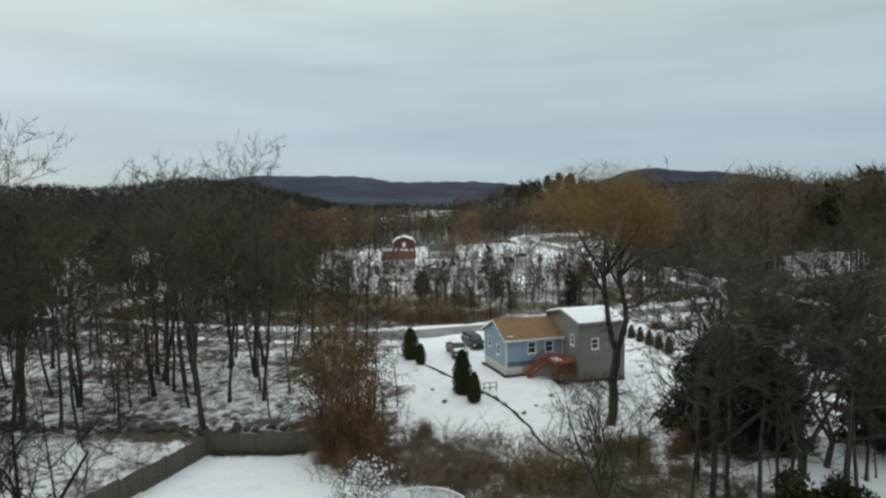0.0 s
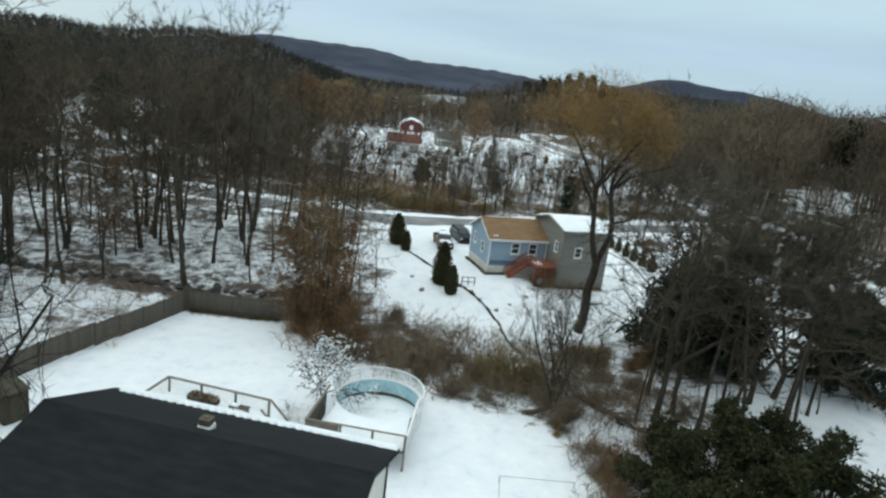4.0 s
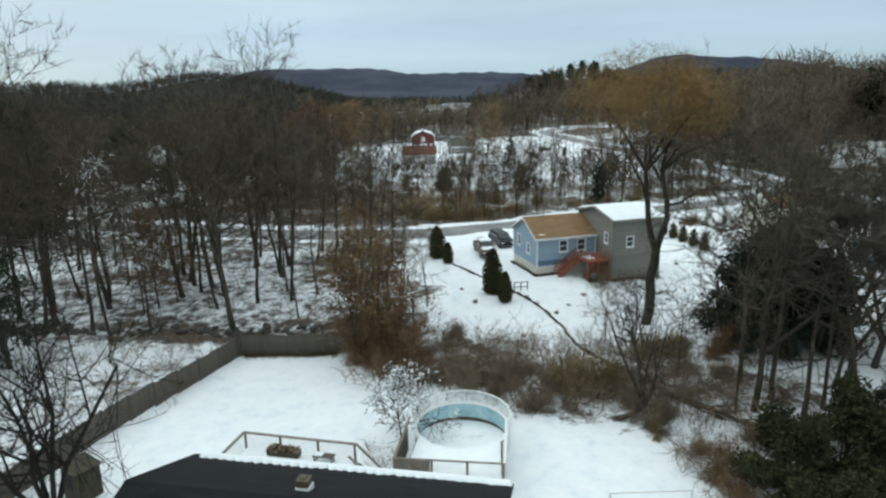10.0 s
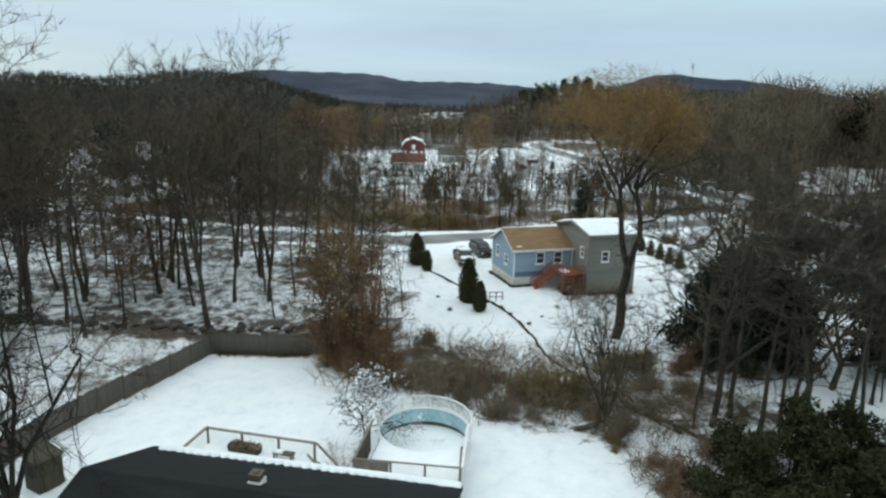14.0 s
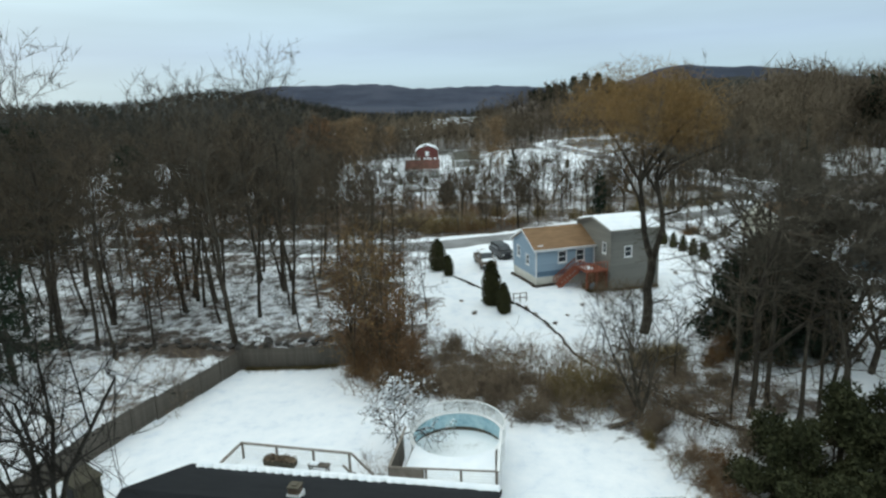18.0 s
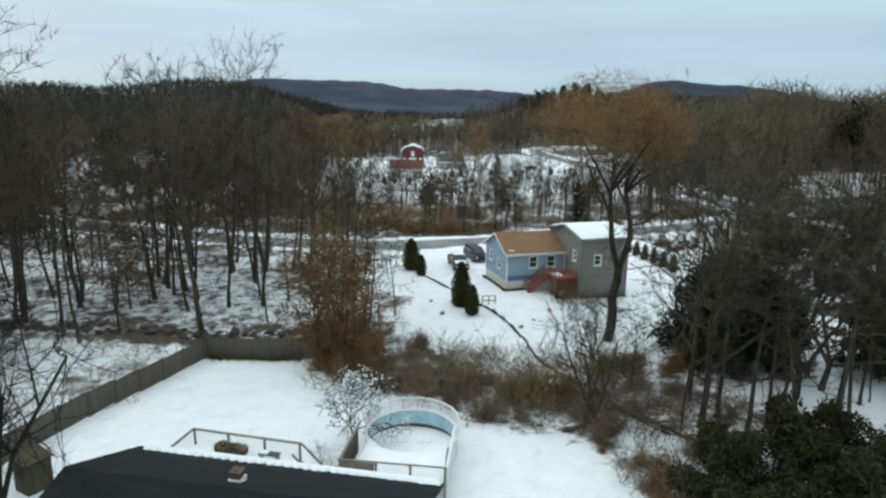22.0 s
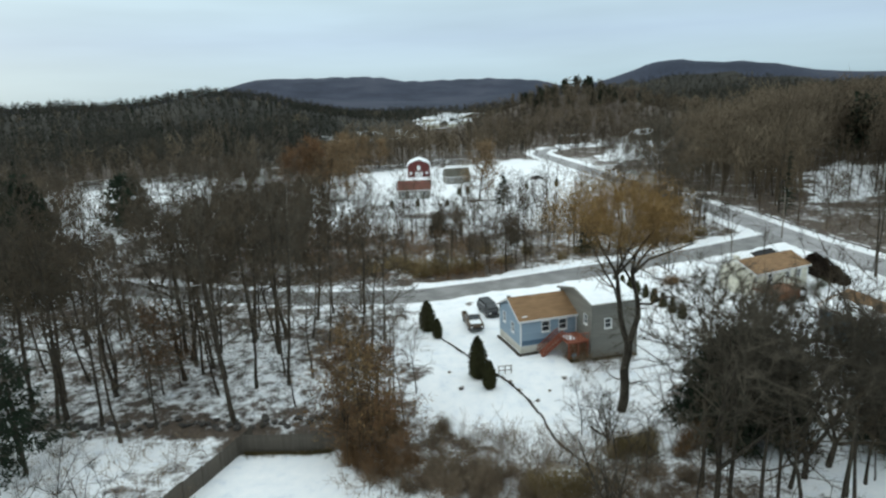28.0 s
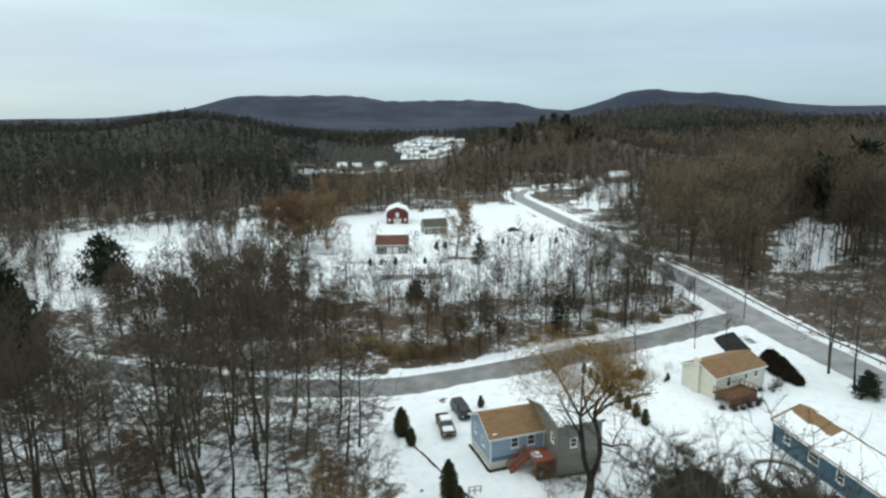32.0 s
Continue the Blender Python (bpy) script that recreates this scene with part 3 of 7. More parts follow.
def window_at(house, x, z, w, h, face, depth=0.16, name="window"):
    """A framed window in an opening of a wall; face: the wall's pose in the house."""
    win = part(name, Build().box(-0.09, -0.035, -0.09, w + 0.09, 0.03, 0).box(-0.09, -0.035, h, w + 0.09, 0.03, h + 0.09).box(-0.09, -0.035, 0, 0, 0.03, h).box(w, -0.035, 0, w + 0.09, 0.03, h), WHITE, house)
    win.matrix_local = face @ pose(x, 0, z)
    part("pane", Build().box(0.03, depth * 0.45, 0.03, w - 0.03, depth * 0.55, h - 0.03), GLASS, win, "dark window glass")
    part("sash", Build().box(0, 0.02, h * 0.48, w, 0.09, h * 0.53).box(0, 0.02, 0, 0.05, 0.09, h).box(w - 0.05, 0.02, 0, w, 0.09, h).box(0, 0.02, 0, w, 0.09, 0.05).box(0, 0.02, h - 0.05, w, 0.09, h), WHITE, win)
    part("sill", Build().box(-0.12, -0.09, -0.14, w + 0.12, 0.02, -0.09), WHITE, win)
    return win


def gable_block(house, u0, u1, v0, v1, low, eave, ridge, siding, roofing, front=(), left=(), right=(), over=0.35, roof_label="", thick=0.18, base=None, base_mat=None, snow=None, trim=WHITE):
    """Four walls with openings, two gables and a roof of two slabs; the ridge runs along u. front, left, right: openings (x0, z0, w, h)."""
    L, W, mid = u1 - u0, v1 - v0, (v0 + v1) / 2
    faces = {"front": pose(u0, v0, 0), "back": pose(u1, v1, 0, 0, 0, 180), "left": pose(u0, v1, 0, 0, 0, -90), "right": pose(u1, v0, 0, 0, 0, 90)}
    foot = base if base is not None else low
    for side, opens in (("front", front), ("back", ()), ("left", left), ("right", right)):
        length = L if side in ("front", "back") else W
        w = part("wall", wall(length, eave, thick, [(x, z, x + ww, z + hh) for x, z, ww, hh in opens], foot), siding, house)
        w.matrix_local = faces[side]
        if base is not None:
            f = part("foundation", wall(length, base - 0.004, thick + 0.05, (), low), base_mat, house)
            f.matrix_local = faces[side] @ pose(0, 0.03, 0)
        for x, z, ww, hh in opens:
            window_at(house, x, z, ww, hh, faces[side], thick)
        if side in ("left", "right"):
            g = part("gable", Build().profile([(0, eave), (W, eave), (W / 2, ridge)], 0, thick), siding, house)
            g.matrix_local = faces[side]
    for sx in (u0, u1):
        for sy in (v0, v1):
            part("corner_board", Build().box(sx - 0.07, sy - 0.07, foot, sx + 0.07, sy + 0.07, eave - 0.02), trim, house)
    rise = (ridge - eave) / (W / 2)
    for name, sign, edge in (("front", -1, v0), ("back", 1, v1)):
        e, zed = edge + sign * over, eave - over * rise
        y0, y1 = (e, mid) if sign < 0 else (mid, e)
        z0, z1 = (zed, ridge) if sign < 0 else (ridge, zed)
        t = 0.16
        b = Build().hexa([(u0 - over, y0, z0), (u1 + over, y0, z0), (u1 + over, y1, z1), (u0 - over, y1, z1)], [(u0 - over, y0, z0 + t), (u1 + over, y0, z0 + t), (u1 + over, y1, z1 + t), (u0 - over, y1, z1 + t)])
        roof = part("roof", b, roofing, house, roof_label)
        part("fascia", Build().box(u0 - over, e - 0.03 if sign < 0 else e + 0.002, zed - 0.09, u1 + over, e - 0.002 if sign < 0 else e + 0.03, zed + t - 0.01), trim, house)
        for ux in (u0 - over - 0.025, u1 + over + 0.003):
            part("rake_board", Build().hexa([(ux, y0, z0 - 0.07), (ux + 0.022, y0, z0 - 0.07), (ux + 0.022, y1, z1 - 0.07), (ux, y1, z1 - 0.07)], [(ux, y0, z0 + t - 0.01), (ux + 0.022, y0, z0 + t - 0.01), (ux + 0.022, y1, z1 + t - 0.01), (ux, y1, z1 + t - 0.01)]), trim, house)
        for s_sign, a0, a1, f0, f1, deep in snow or ():
            if s_sign == sign:
                part("roof_snow", snow_sheet(u0 - over + a0 * (L + 2 * over), u0 - over + a1 * (L + 2 * over), e, mid, zed + t, ridge + t, f0, f1, deep), SNOW, house, "white snow lying on the roof", True)
    return house


def snow_sheet(x0, x1, e, mid, ze, zr, f0, f1, deep, scallop=0.0):
    """Snow on a slope from the share f0 to f1 of its height, with a wavy upper edge."""
    b = Build()
    n, m = max(6, int((x1 - x0) / (0.07 if scallop else 0.3))), 5
    rng = np.random.default_rng(int(abs(x0 * 31 + x1 * 17 + f1 * 100)))
    wave = np.convolve(rng.normal(0, 1, n + 7), np.ones(4) / 4, "same")[3 : n + 4]
    for i in range(n + 1):
        drip = scallop * (abs(math.sin(i * 0.07 * math.pi / 0.42)) - 0.6) * (0.6 + 0.5 * math.sin(i * 0.021))
        top = min(1.0, f1 + drip + (0.10 * wave[i] * (f1 - f0) if f1 < 0.99 else 0))
        for j in range(m + 1):
            f = f0 + (top - f0) * j / m
            lift = deep * (1.0 if 0 < j < m else 0.02) * (1 if 0 < i < n else 0.05)
            b.v.append((x0 + (x1 - x0) * i / n, e + (mid - e) * f, ze + (zr - ze) * f + 0.004 + lift))
    b.f = [(i * (m + 1) + j, (i + 1) * (m + 1) + j, (i + 1) * (m + 1) + j + 1, i * (m + 1) + j + 1) if e < mid else (i * (m + 1) + j, i * (m + 1) + j + 1, (i + 1) * (m + 1) + j + 1, (i + 1) * (m + 1) + j) for i in range(n) for j in range(m)]
    return b


def deck_rails(deck, mat, pts, z, high, gap=1.6, wide=0.09):
    """Posts and two rails along points of a deck's edge."""
    for k, ((ax, ay), (bx, by)) in enumerate(zip(pts, pts[1:])):
        n = max(1, round(math.hypot(bx - ax, by - ay) / gap))
        for i in range(1 if k else 0, n + 1):
            x, y = ax + (bx - ax) * i / n, ay + (by - ay) * i / n
            part("rail_post", Build().box(x - wide / 2, y - wide / 2, z, x + wide / 2, y + wide / 2, z + high - 0.032), mat, deck)
        part("top_rail", Build().bar((ax, ay, z + high), (bx, by, z + high), wide * 1.4, 0.06), mat, deck)
        part("lower_rail", Build().bar((ax, ay, z + 0.15), (bx, by, z + 0.15), 0.06), mat, deck)


# Blue house with a taller grey wing.
BLUE_AT = pose(7.4, 70.0, 0, 0, 0, 17)
blue = thing("house", BLUE_AT, "pale blue raised house with tan roof and taller grey wing", "house")
gable_block(blue, 0, 7.1, 0, 6.8, -0.7, 4.1, 5.75, BLUE, ROOF_TAN, front=[(2.7, 2.35, 0.95, 1.25), (4.9, 2.35, 0.95, 1.25)], left=[(1.2, 2.3, 0.8, 1.2), (3.9, 1.9, 0.8, 1.1)], base=0.85, base_mat=CONCRETE, roof_label="tan asphalt shingle roof, clear of snow")
part("band", Build().box(0.08, -0.02, 0.95, 3.6, -0.002, 1.5), BLUE_DARK, blue, "darker slate-blue band above the foundation")
part("roof_patch", Build().box(0.3, 0.15, 4.36, 0.9, 0.5, 4.42), SNOW, blue, "small patch of snow at the eave")
gable_block(blue, 7.18, 13.0, -3.6, 4.2, -1.4, 6.15, 7.05, GREYSIDE, ROOF_GREY, front=[(1.7, 3.2, 0.8, 1.1)], left=[(6.0, 3.5, 0.7, 1.1)], right=[(3, 3, 0.9, 1.2)], trim=GREYSIDE, snow=[(-1, 0.03, 1.0, 0.03, 1.0, 0.16), (1, 0.03, 1.0, 0.03, 1.0, 0.16)], roof_label="grey roof under snow")
# Red stair and landing at its back door.
stair = thing("deck_stair", BLUE_AT @ pose(0, 0, 0), "red-stained wooden stair and landing against a blue house", "stair")
part("landing", Build().box(4.5, -3.2, 1.65, 7.1, -0.12, 1.8), DECK_RED, stair)
for x in (4.6, 5.8, 7.0):
    part("post", Build().box(x - 0.07, -3.15, -1.2, x + 0.07, -3.01, 1.65), DECK_RED, stair)
deck_rails(stair, DECK_RED, [(7.05, -3.15), (4.55, -3.15), (4.55, -1.6)], 1.8, 0.95, 0.42, 0.07)
for i in range(8):
    part("tread", Build().box(4.45 - 0.3 * i - 0.32, -1.45, 1.6 - 0.22 * i - 0.05, 4.45 - 0.3 * i, -0.4, 1.6 - 0.22 * i), DECK_RED, stair)
for y in (-1.5, -0.36):
    part("stringer", Build().bar((4.5, y, 1.6), (1.9, y, -0.3), 0.06, 0.3), DECK_RED, stair)
    r = Build().bar((4.5, y, 2.7), (1.95, y, 0.75), 0.1, 0.09).bar((4.5, y, 2.2), (1.95, y, 0.25), 0.06, 0.06)
    for k in range(9):
        f = k / 8
        r.bar((4.5 - 2.55 * f, y, 1.6 - 1.9 * f), (4.5 - 2.55 * f, y, 2.7 - 1.95 * f), 0.06)
    part("stair_rail", r, DECK_RED, stair)
part("snow_cap", Build().box(4.7, -2.3, 1.804, 5.9, -0.9, 1.9, 0.08), SNOW, stair, "patch of snow on the landing")
for x in np.arange(4.65, 7.0, 0.2):
    part("skirt_board", Build().box(x, -3.0, 0.0, x + 0.16, -2.97, 1.62), DECK_BROWN, stair)

# Cream house beyond, with a red-brown deck.
CREAM_AT = pose(42.6, 87.5, 0, 0, 0, 25)
cream = thing("house", CREAM_AT, "cream-sided ranch house with a tan roof, on a snowy lawn", "house")
gable_block(cream, 0, 10.6, 0, 6.4, -0.6, 3.55, 4.85, CREAM, ROOF_TAN, front=[(2.4, 1.6, 0.9, 1.9), (6.2, 2.0, 0.7, 0.9), (8.4, 2.0, 0.8, 1.0)], roof_label="tan asphalt shingle roof, clear of snow", base=0.6, base_mat=CONCRETE)
part("chimney", Build().box(-0.4, 2.9, -0.6, -0.004, 4.2, 4.6).box(-0.32, 3.05, 4.6, 0.2, 4.05, 5.5, 0.05), CREAM, cream, "cream chimney on the gable wall")
deck = thing("deck", CREAM_AT @ pose(-0.6, -3.16, 0), "red-brown wooden deck with railings behind a cream house", "deck")
part("platform", Build().box(0, 0, 1.3, 5.8, 3.1, 1.5), DECK_BROWN, deck)
deck_rails(deck, DECK_BROWN, [(0.05, 3.0), (0.05, 0.05), (5.75, 0.05), (5.75, 3.0)], 1.5, 0.95, 0.7, 0.08)
part("skirt", Build().box(0.1, 0.1, -0.6, 5.7, 0.16, 1.28), DECK_BROWN, deck)
for x in (0.1, 2.9, 5.7):
    part("post", Build().box(x - 0.08, 0.0, -0.7, x + 0.08, 0.09, 1.3), DECK_BROWN, deck)
DRIVE_AT = [(53.4, 106.5), (58.8, 108.6), (60.6, 120.6), (55.2, 117.6)]
tagged(part("driveway", Build().hexa([(x, y, gz(x, y) - 0.6) for x, y in DRIVE_AT], [(x, y, gz(x, y) + 0.10) for x, y in DRIVE_AT]), BLACKTOP), "bare black asphalt driveway beside a cream house", "driveway", kind="structure")

# Dark blue ranch whose roof is mostly under snow.
NAVY_AT = pose(45.0, 75.6, 0, 0, 0, -82)
navy = thing("house", NAVY_AT, "low dark blue house with a snow-covered tan roof", "house")
gable_block(navy, 0, 17, 0, 7.6, -0.6, 2.9, 4.5, NAVY, ROOF_TAN, front=[(2.2, 1.0, 1.0, 1.2), (6.5, 0.9, 1.6, 1.3), (11.0, 0.9, 1.0, 1.2)], snow=[(-1, 0.02, 0.42, 0.03, 0.62, 0.16), (-1, 0.42, 1.0, 0.03, 0.995, 0.16), (1, 0.0, 0.1, 0.0, 0.6, 0.16), (1, 0.1, 1.0, 0.0, 0.8, 0.16)], roof_label="tan shingle roof half under snow")

# The near house under the camera: a dark gable roof with an eave of old snow.
NEAR_AT = pose(-14.7, 19.55, 0, 0, 0, -9.4)
near = thing("house", NEAR_AT, "house with charcoal shingle roof and snow along its eave", "house")
gable_block(near, 0.65, 14.0, 0, 7.7, -1.2, 4.35, 5.75, CONCRETE, ROOF_DARK, right=[(2.2, 1.9, 1.0, 1.3), (4.6, 1.9, 1.0, 1.3)], over=0.4, trim=ROOF_DARK, roof_label="charcoal asphalt shingle roof, almost clear of snow")
part("roof_snow", snow_sheet(0.75, 14.4, 8.1, 3.85, 4.37, 5.91, -0.02, 0.12, 0.16, 0.045), SNOW, near, "old snow with a scalloped edge along the eave", True)
chimney = thing("chimney", NEAR_AT @ pose(6.95, 4.8, 5.42), "small brick chimney with a white metal flashing, on a dark roof", "chimney")
part("stack", Build().box(-0.21, -0.2, -0.35, 0.21, 0.2, 0.56), BRICK, chimney)
part("flashing", Build().box(-0.27, -0.26, -0.5, 0.27, 0.26, 0.31, 0.01), WHITE, chimney, "white metal flashing")
part("cap", Build().box(-0.24, -0.23, 0.56, 0.24, 0.23, 0.61).box(-0.1, -0.1, 0.61, 0.1, 0.1, 0.66), SCUM, chimney, "dark chimney cap")
# Raised deck behind it.
REAR_AT = pose(-14.4, 20.3, 0, 0, 0, -11.5) @ pose(-0.7, 7.95, 0)
rear = thing("deck", REAR_AT, "snowy raised deck with a railing and stair behind the near house", "deck")
part("platform", Build().box(0, 0, 1.5, 6.3, 4.1, 1.66), GREYWOOD, rear)
part("snow_cover", Build().box(0.1, 0.1, 1.662, 6.2, 4.0, 1.84, 0.06), SNOW, rear, "smooth snow on the deck")
for x in (0.1, 2.1, 4.2, 6.2):
    part("post", Build().box(x - 0.07, 3.9, -2.0, x + 0.07, 4.04, 1.5), GREYWOOD, rear)
    part("rail_post", Build().box(x - 0.05, 4.0, 1.66, x + 0.05, 4.1, 2.66), GREYWOOD, rear)
for y in (2.0,):
    part("rail_post", Build().box(0, y, 1.66, 0.1, y + 0.1, 2.66), GREYWOOD, rear)
part("top_rail", Build().bar((0, 4.05, 2.69), (6.3, 4.05, 2.69), 0.14, 0.06), GREYWOOD, rear)
part("top_rail", Build().bar((0.05, 0, 2.69), (0.05, 3.97, 2.69), 0.14, 0.06), GREYWOOD, rear)
part("mesh_panel", wire_mesh(0.16, 6.14, 1.75, 2.6), WIRE, rear, "pale wire mesh of the railing").matrix_local = pose(0, 4.05, 0)
part("mesh_panel", wire_mesh(0.45, 3.95, 1.75, 2.6), WIRE, rear, "pale wire mesh of the railing").matrix_local = pose(0.05, 0, 0, 0, 0, 90)
for y in (4.05, 2.95):
    part("stringer", Build().bar((6.3, y, 1.55), (9.4, y, -1.5), 0.06, 0.28), GREYWOOD, rear)
    part("stair_rail", Build().bar((6.3, y, 2.69), (9.3, y, -0.2), 0.1, 0.07).bar((7.8, y, 0.1), (7.8, y, 1.25), 0.08).bar((9.25, y, -1.5), (9.25, y, -0.15), 0.08), GREYWOOD, rear)
for i in range(11):
    part("tread", Build().box(6.35 + 0.28 * i, 2.98, 1.3 - 0.27 * i, 6.64 + 0.28 * i, 4.02, 1.35 - 0.27 * i), GREYWOOD, rear)

# Barn, cottage with a red roof, and a grey house in the far field.
BARN_AT = pose(-20.3, 264, -2.1, 0, 0, 3)
barn = thing("barn", BARN_AT, "tall red gambrel barn with snowy roof and white doors", "barn")
outline = [(0, 0), (9.6, 0), (9.6, 4.7), (8.3, 6.1), (4.8, 7.3), (1.3, 6.1), (0, 4.7)]
part("body", Build().profile(outline, 0, 12), BARN_RED, barn)
for (ax, az), (bx, bz) in zip(outline[2:], outline[3:]):
    n = Vector((az - bz, 0, bx - ax)).normalized() * 0.3
    part("roof", Build().hexa([(ax, -0.35, az), (ax, 12.3, az), (bx, 12.3, bz), (bx, -0.35, bz)], [(ax + n.x * -1, -0.35, az - n.z), (ax - n.x, 12.3, az - n.z), (bx - n.x, 12.3, bz - n.z), (bx - n.x, -0.35, bz - n.z)]), SNOW, barn, "snow-covered barn roof")
part("barn_door", Build().box(3.2, -0.12, 0, 6.4, -0.01, 2.3), WHITE, barn, "wide white barn door")
part("door_brace", Build().bar((3.3, -0.14, 0.1), (4.75, -0.14, 2.2), 0.05, 0.18).bar((6.3, -0.14, 0.1), (4.85, -0.14, 2.2), 0.05, 0.18), BARN_RED, barn, "red braces crossing the white door")
part("loft_door", Build().box(4.1, -0.12, 2.9, 5.5, -0.01, 4.9), WHITE, barn, "white loft door")
for x in (0.9, 7.6):
    part("window", Build().box(x, -0.08, 1.2, x + 1.0, -0.01, 2.3), WHITE, barn)
for x in (0.0, 9.44):
    part("corner_board", Build().box(x - 0.03, -0.05, 0, x + 0.19, -0.004, 4.6), WHITE, barn)
COT_AT = pose(-19.0, 204.5, -2.1, 0, 0, 0)
cottage = thing("cottage", COT_AT, "low grey cottage with a rust-red roof in a snowy field", "house")
gable_block(cottage, 0, 10.4, 0, 7.5, 0, 3.1, 5.6, GREYSIDE, ROOF_RED, front=[(1.2, 1.0, 1.0, 1.2), (8.2, 1.0, 1.0, 1.2)], roof_label="rust-red roof, clear of snow")
for x in (3.5, 5.5):
    part("garage_door", Build().box(x, -0.07, 0, x + 1.7, -0.004, 2.2), WHITE, cottage, "white garage door")
FARM_AT = pose(-3.5, 238, -2.0, 0, 0, 12)
farm = thing("house", FARM_AT, "grey farmhouse with a dull grey roof behind trees", "house")
gable_block(farm, 0, 9, 0, 7, 0, 2.8, 5.4, GREYSIDE, ROOF_OLIVE, front=[(1.5, 1.0, 1.0, 1.3), (5, 1.0, 1.0, 1.3), (8.2, 1.0, 1.0, 1.3)])


# Trees.
def prism_data(segs, sides):
    """Corners and faces of tapered prisms for rows of x0 y0 z0 x1 y1 z1 r0 r1; with no second radius, of pointed spikes."""
    s = np.asarray(segs, float)
    s = s.reshape(-1, s.shape[-1])
    a, b = s[:, :3], s[:, 3:6]
    d = b - a
    d /= np.linalg.norm(d, axis=1)[:, None] + 1e-9
    ref = np.where(np.abs(d[:, 2:3]) < 0.9, [[0.0, 0.0, 1.0]], [[1.0, 0.0, 0.0]])
    u = np.cross(d, ref)
    u /= np.linalg.norm(u, axis=1)[:, None]
    w = np.cross(d, u)
    ang = 2 * np.pi * np.arange(sides) / sides
    ring = u[:, None] * np.cos(ang)[None, :, None] + w[:, None] * np.sin(ang)[None, :, None]
    k = np.arange(sides)
    if s.shape[1] == 7:
        verts = np.concatenate([a[:, None] + ring * s[:, 6][:, None, None], b[:, None]], 1).reshape(-1, 3)
        one, step = np.stack([k, (k + 1) % sides, np.full(sides, sides)], 1), sides + 1
    else:
        verts = np.concatenate([a[:, None] + ring * s[:, 6][:, None, None], b[:, None] + ring * s[:, 7][:, None, None]], 1).reshape(-1, 3)
        one, step = np.stack([k, (k + 1) % sides, (k + 1) % sides + sides, k + sides], 1), 2 * sides
    return verts, (one[None] + step * np.arange(len(s))[:, None, None]).reshape(-1, one.shape[1])


def prism_mesh(name, segs, sides, mats, spikes=None):
    """One mesh of prisms, and spikes if there are any."""
    data = [prism_data(segs, sides)]
    if spikes is not None and len(spikes):
        data.append(prism_data(spikes, 3))
    return raw_mesh(name, data, mats)


def raw_mesh(name, data, mats):
    """A mesh from pairs of corners and faces."""
    me = bpy.data.meshes.new(name)
    first = np.cumsum([0] + [len(v) for v, _ in data])
    me.vertices.add(int(first[-1]))
    me.vertices.foreach_set("co", np.concatenate([v for v, _ in data]).astype(np.float32).ravel())
    loops = np.concatenate([(f + k).ravel() for (_, f), k in zip(data, first)]).astype(np.int32)
    total = np.concatenate([np.full(len(f), f.shape[1]) for _, f in data]).astype(np.int32)
    me.loops.add(len(loops))
    me.loops.foreach_set("vertex_index", loops)
    me.polygons.add(len(total))
    me.polygons.foreach_set("loop_start", np.r_[0, np.cumsum(total)[:-1]].astype(np.int32))
    me.polygons.foreach_set("loop_total", total)
    me.update(calc_edges=True)
    for m in mats:
        me.materials.append(m)
    return me


def twigs(segs, level, rng, n, length, r, up=0.25):
    """Pointed twigs that spring from the limbs of a level and above."""
    pick = segs[segs[:, 8] >= level]
    pick = pick[rng.integers(0, len(pick), n)]
    f = rng.uniform(0, 1, (n, 1))
    at = pick[:, :3] * (1 - f) + pick[:, 3:6] * f
    d = pick[:, 3:6] - pick[:, :3]
    d = d / (np.linalg.norm(d, axis=1)[:, None] + 1e-9) * 0.55 + rng.normal(0, 0.5, (n, 3)) + (0, 0, up)
    ln = length * rng.uniform(0.4, 1.25, (n, 1))
    return np.concatenate([at, at + d * ln, np.full((n, 1), r) * rng.uniform(0.6, 1.3, (n, 1))], 1)


def leaf_mesh(name, centres, size, rng, mats, long=1.6, hang=0.0):
    """Small folded leaves, four corners each, at the given places."""
    c = np.asarray(centres, float)
    n = len(c)
    d = rng.normal(0, 1, (n, 3))
    d[:, 2] -= hang
    d /= np.linalg.norm(d, axis=1)[:, None]
    s = np.cross(d, rng.normal(0, 1, (n, 3)))
    s /= np.linalg.norm(s, axis=1)[:, None]
    z = np.asarray(size) * rng.uniform(0.6, 1.3, n)[:, None]
    verts = np.stack([c, c + d * z * long / 2 + s * z / 2, c + d * z * long, c + d * z * long / 2 - s * z / 2], 1).reshape(-1, 3)
    return raw_mesh(name, [(verts, np.arange(4 * n).reshape(-1, 4))], mats)


def unit(v):
    return v / (np.linalg.norm(v) + 1e-9)


def grow(rng, p, d, length, r, level, last, out, lift, kids, wob):
    """One limb and all that springs from it."""
    n = 4 if level == 0 else 3 if level < last else 2
    for i in range(n):
        d = unit(d + rng.normal(0, wob, 3) + (0, 0, lift))
        q = p + d * length / n
        r1 = r * (1 - 0.62 * (i + 1) / n) + 0.004
        out.append((*p, *q, r * (1 - 0.62 * i / n) + 0.004, r1, level))
        p = q
        if level < last:
            for _ in range(kids[level]):
                side = unit(np.cross(d, rng.normal(0, 1, 3)))
                grow(rng, p, unit(d * rng.uniform(0.3, 0.9) + side), length * rng.uniform(0.42, 0.68), r1 * 0.62, level + 1, last, out, lift, kids, wob)


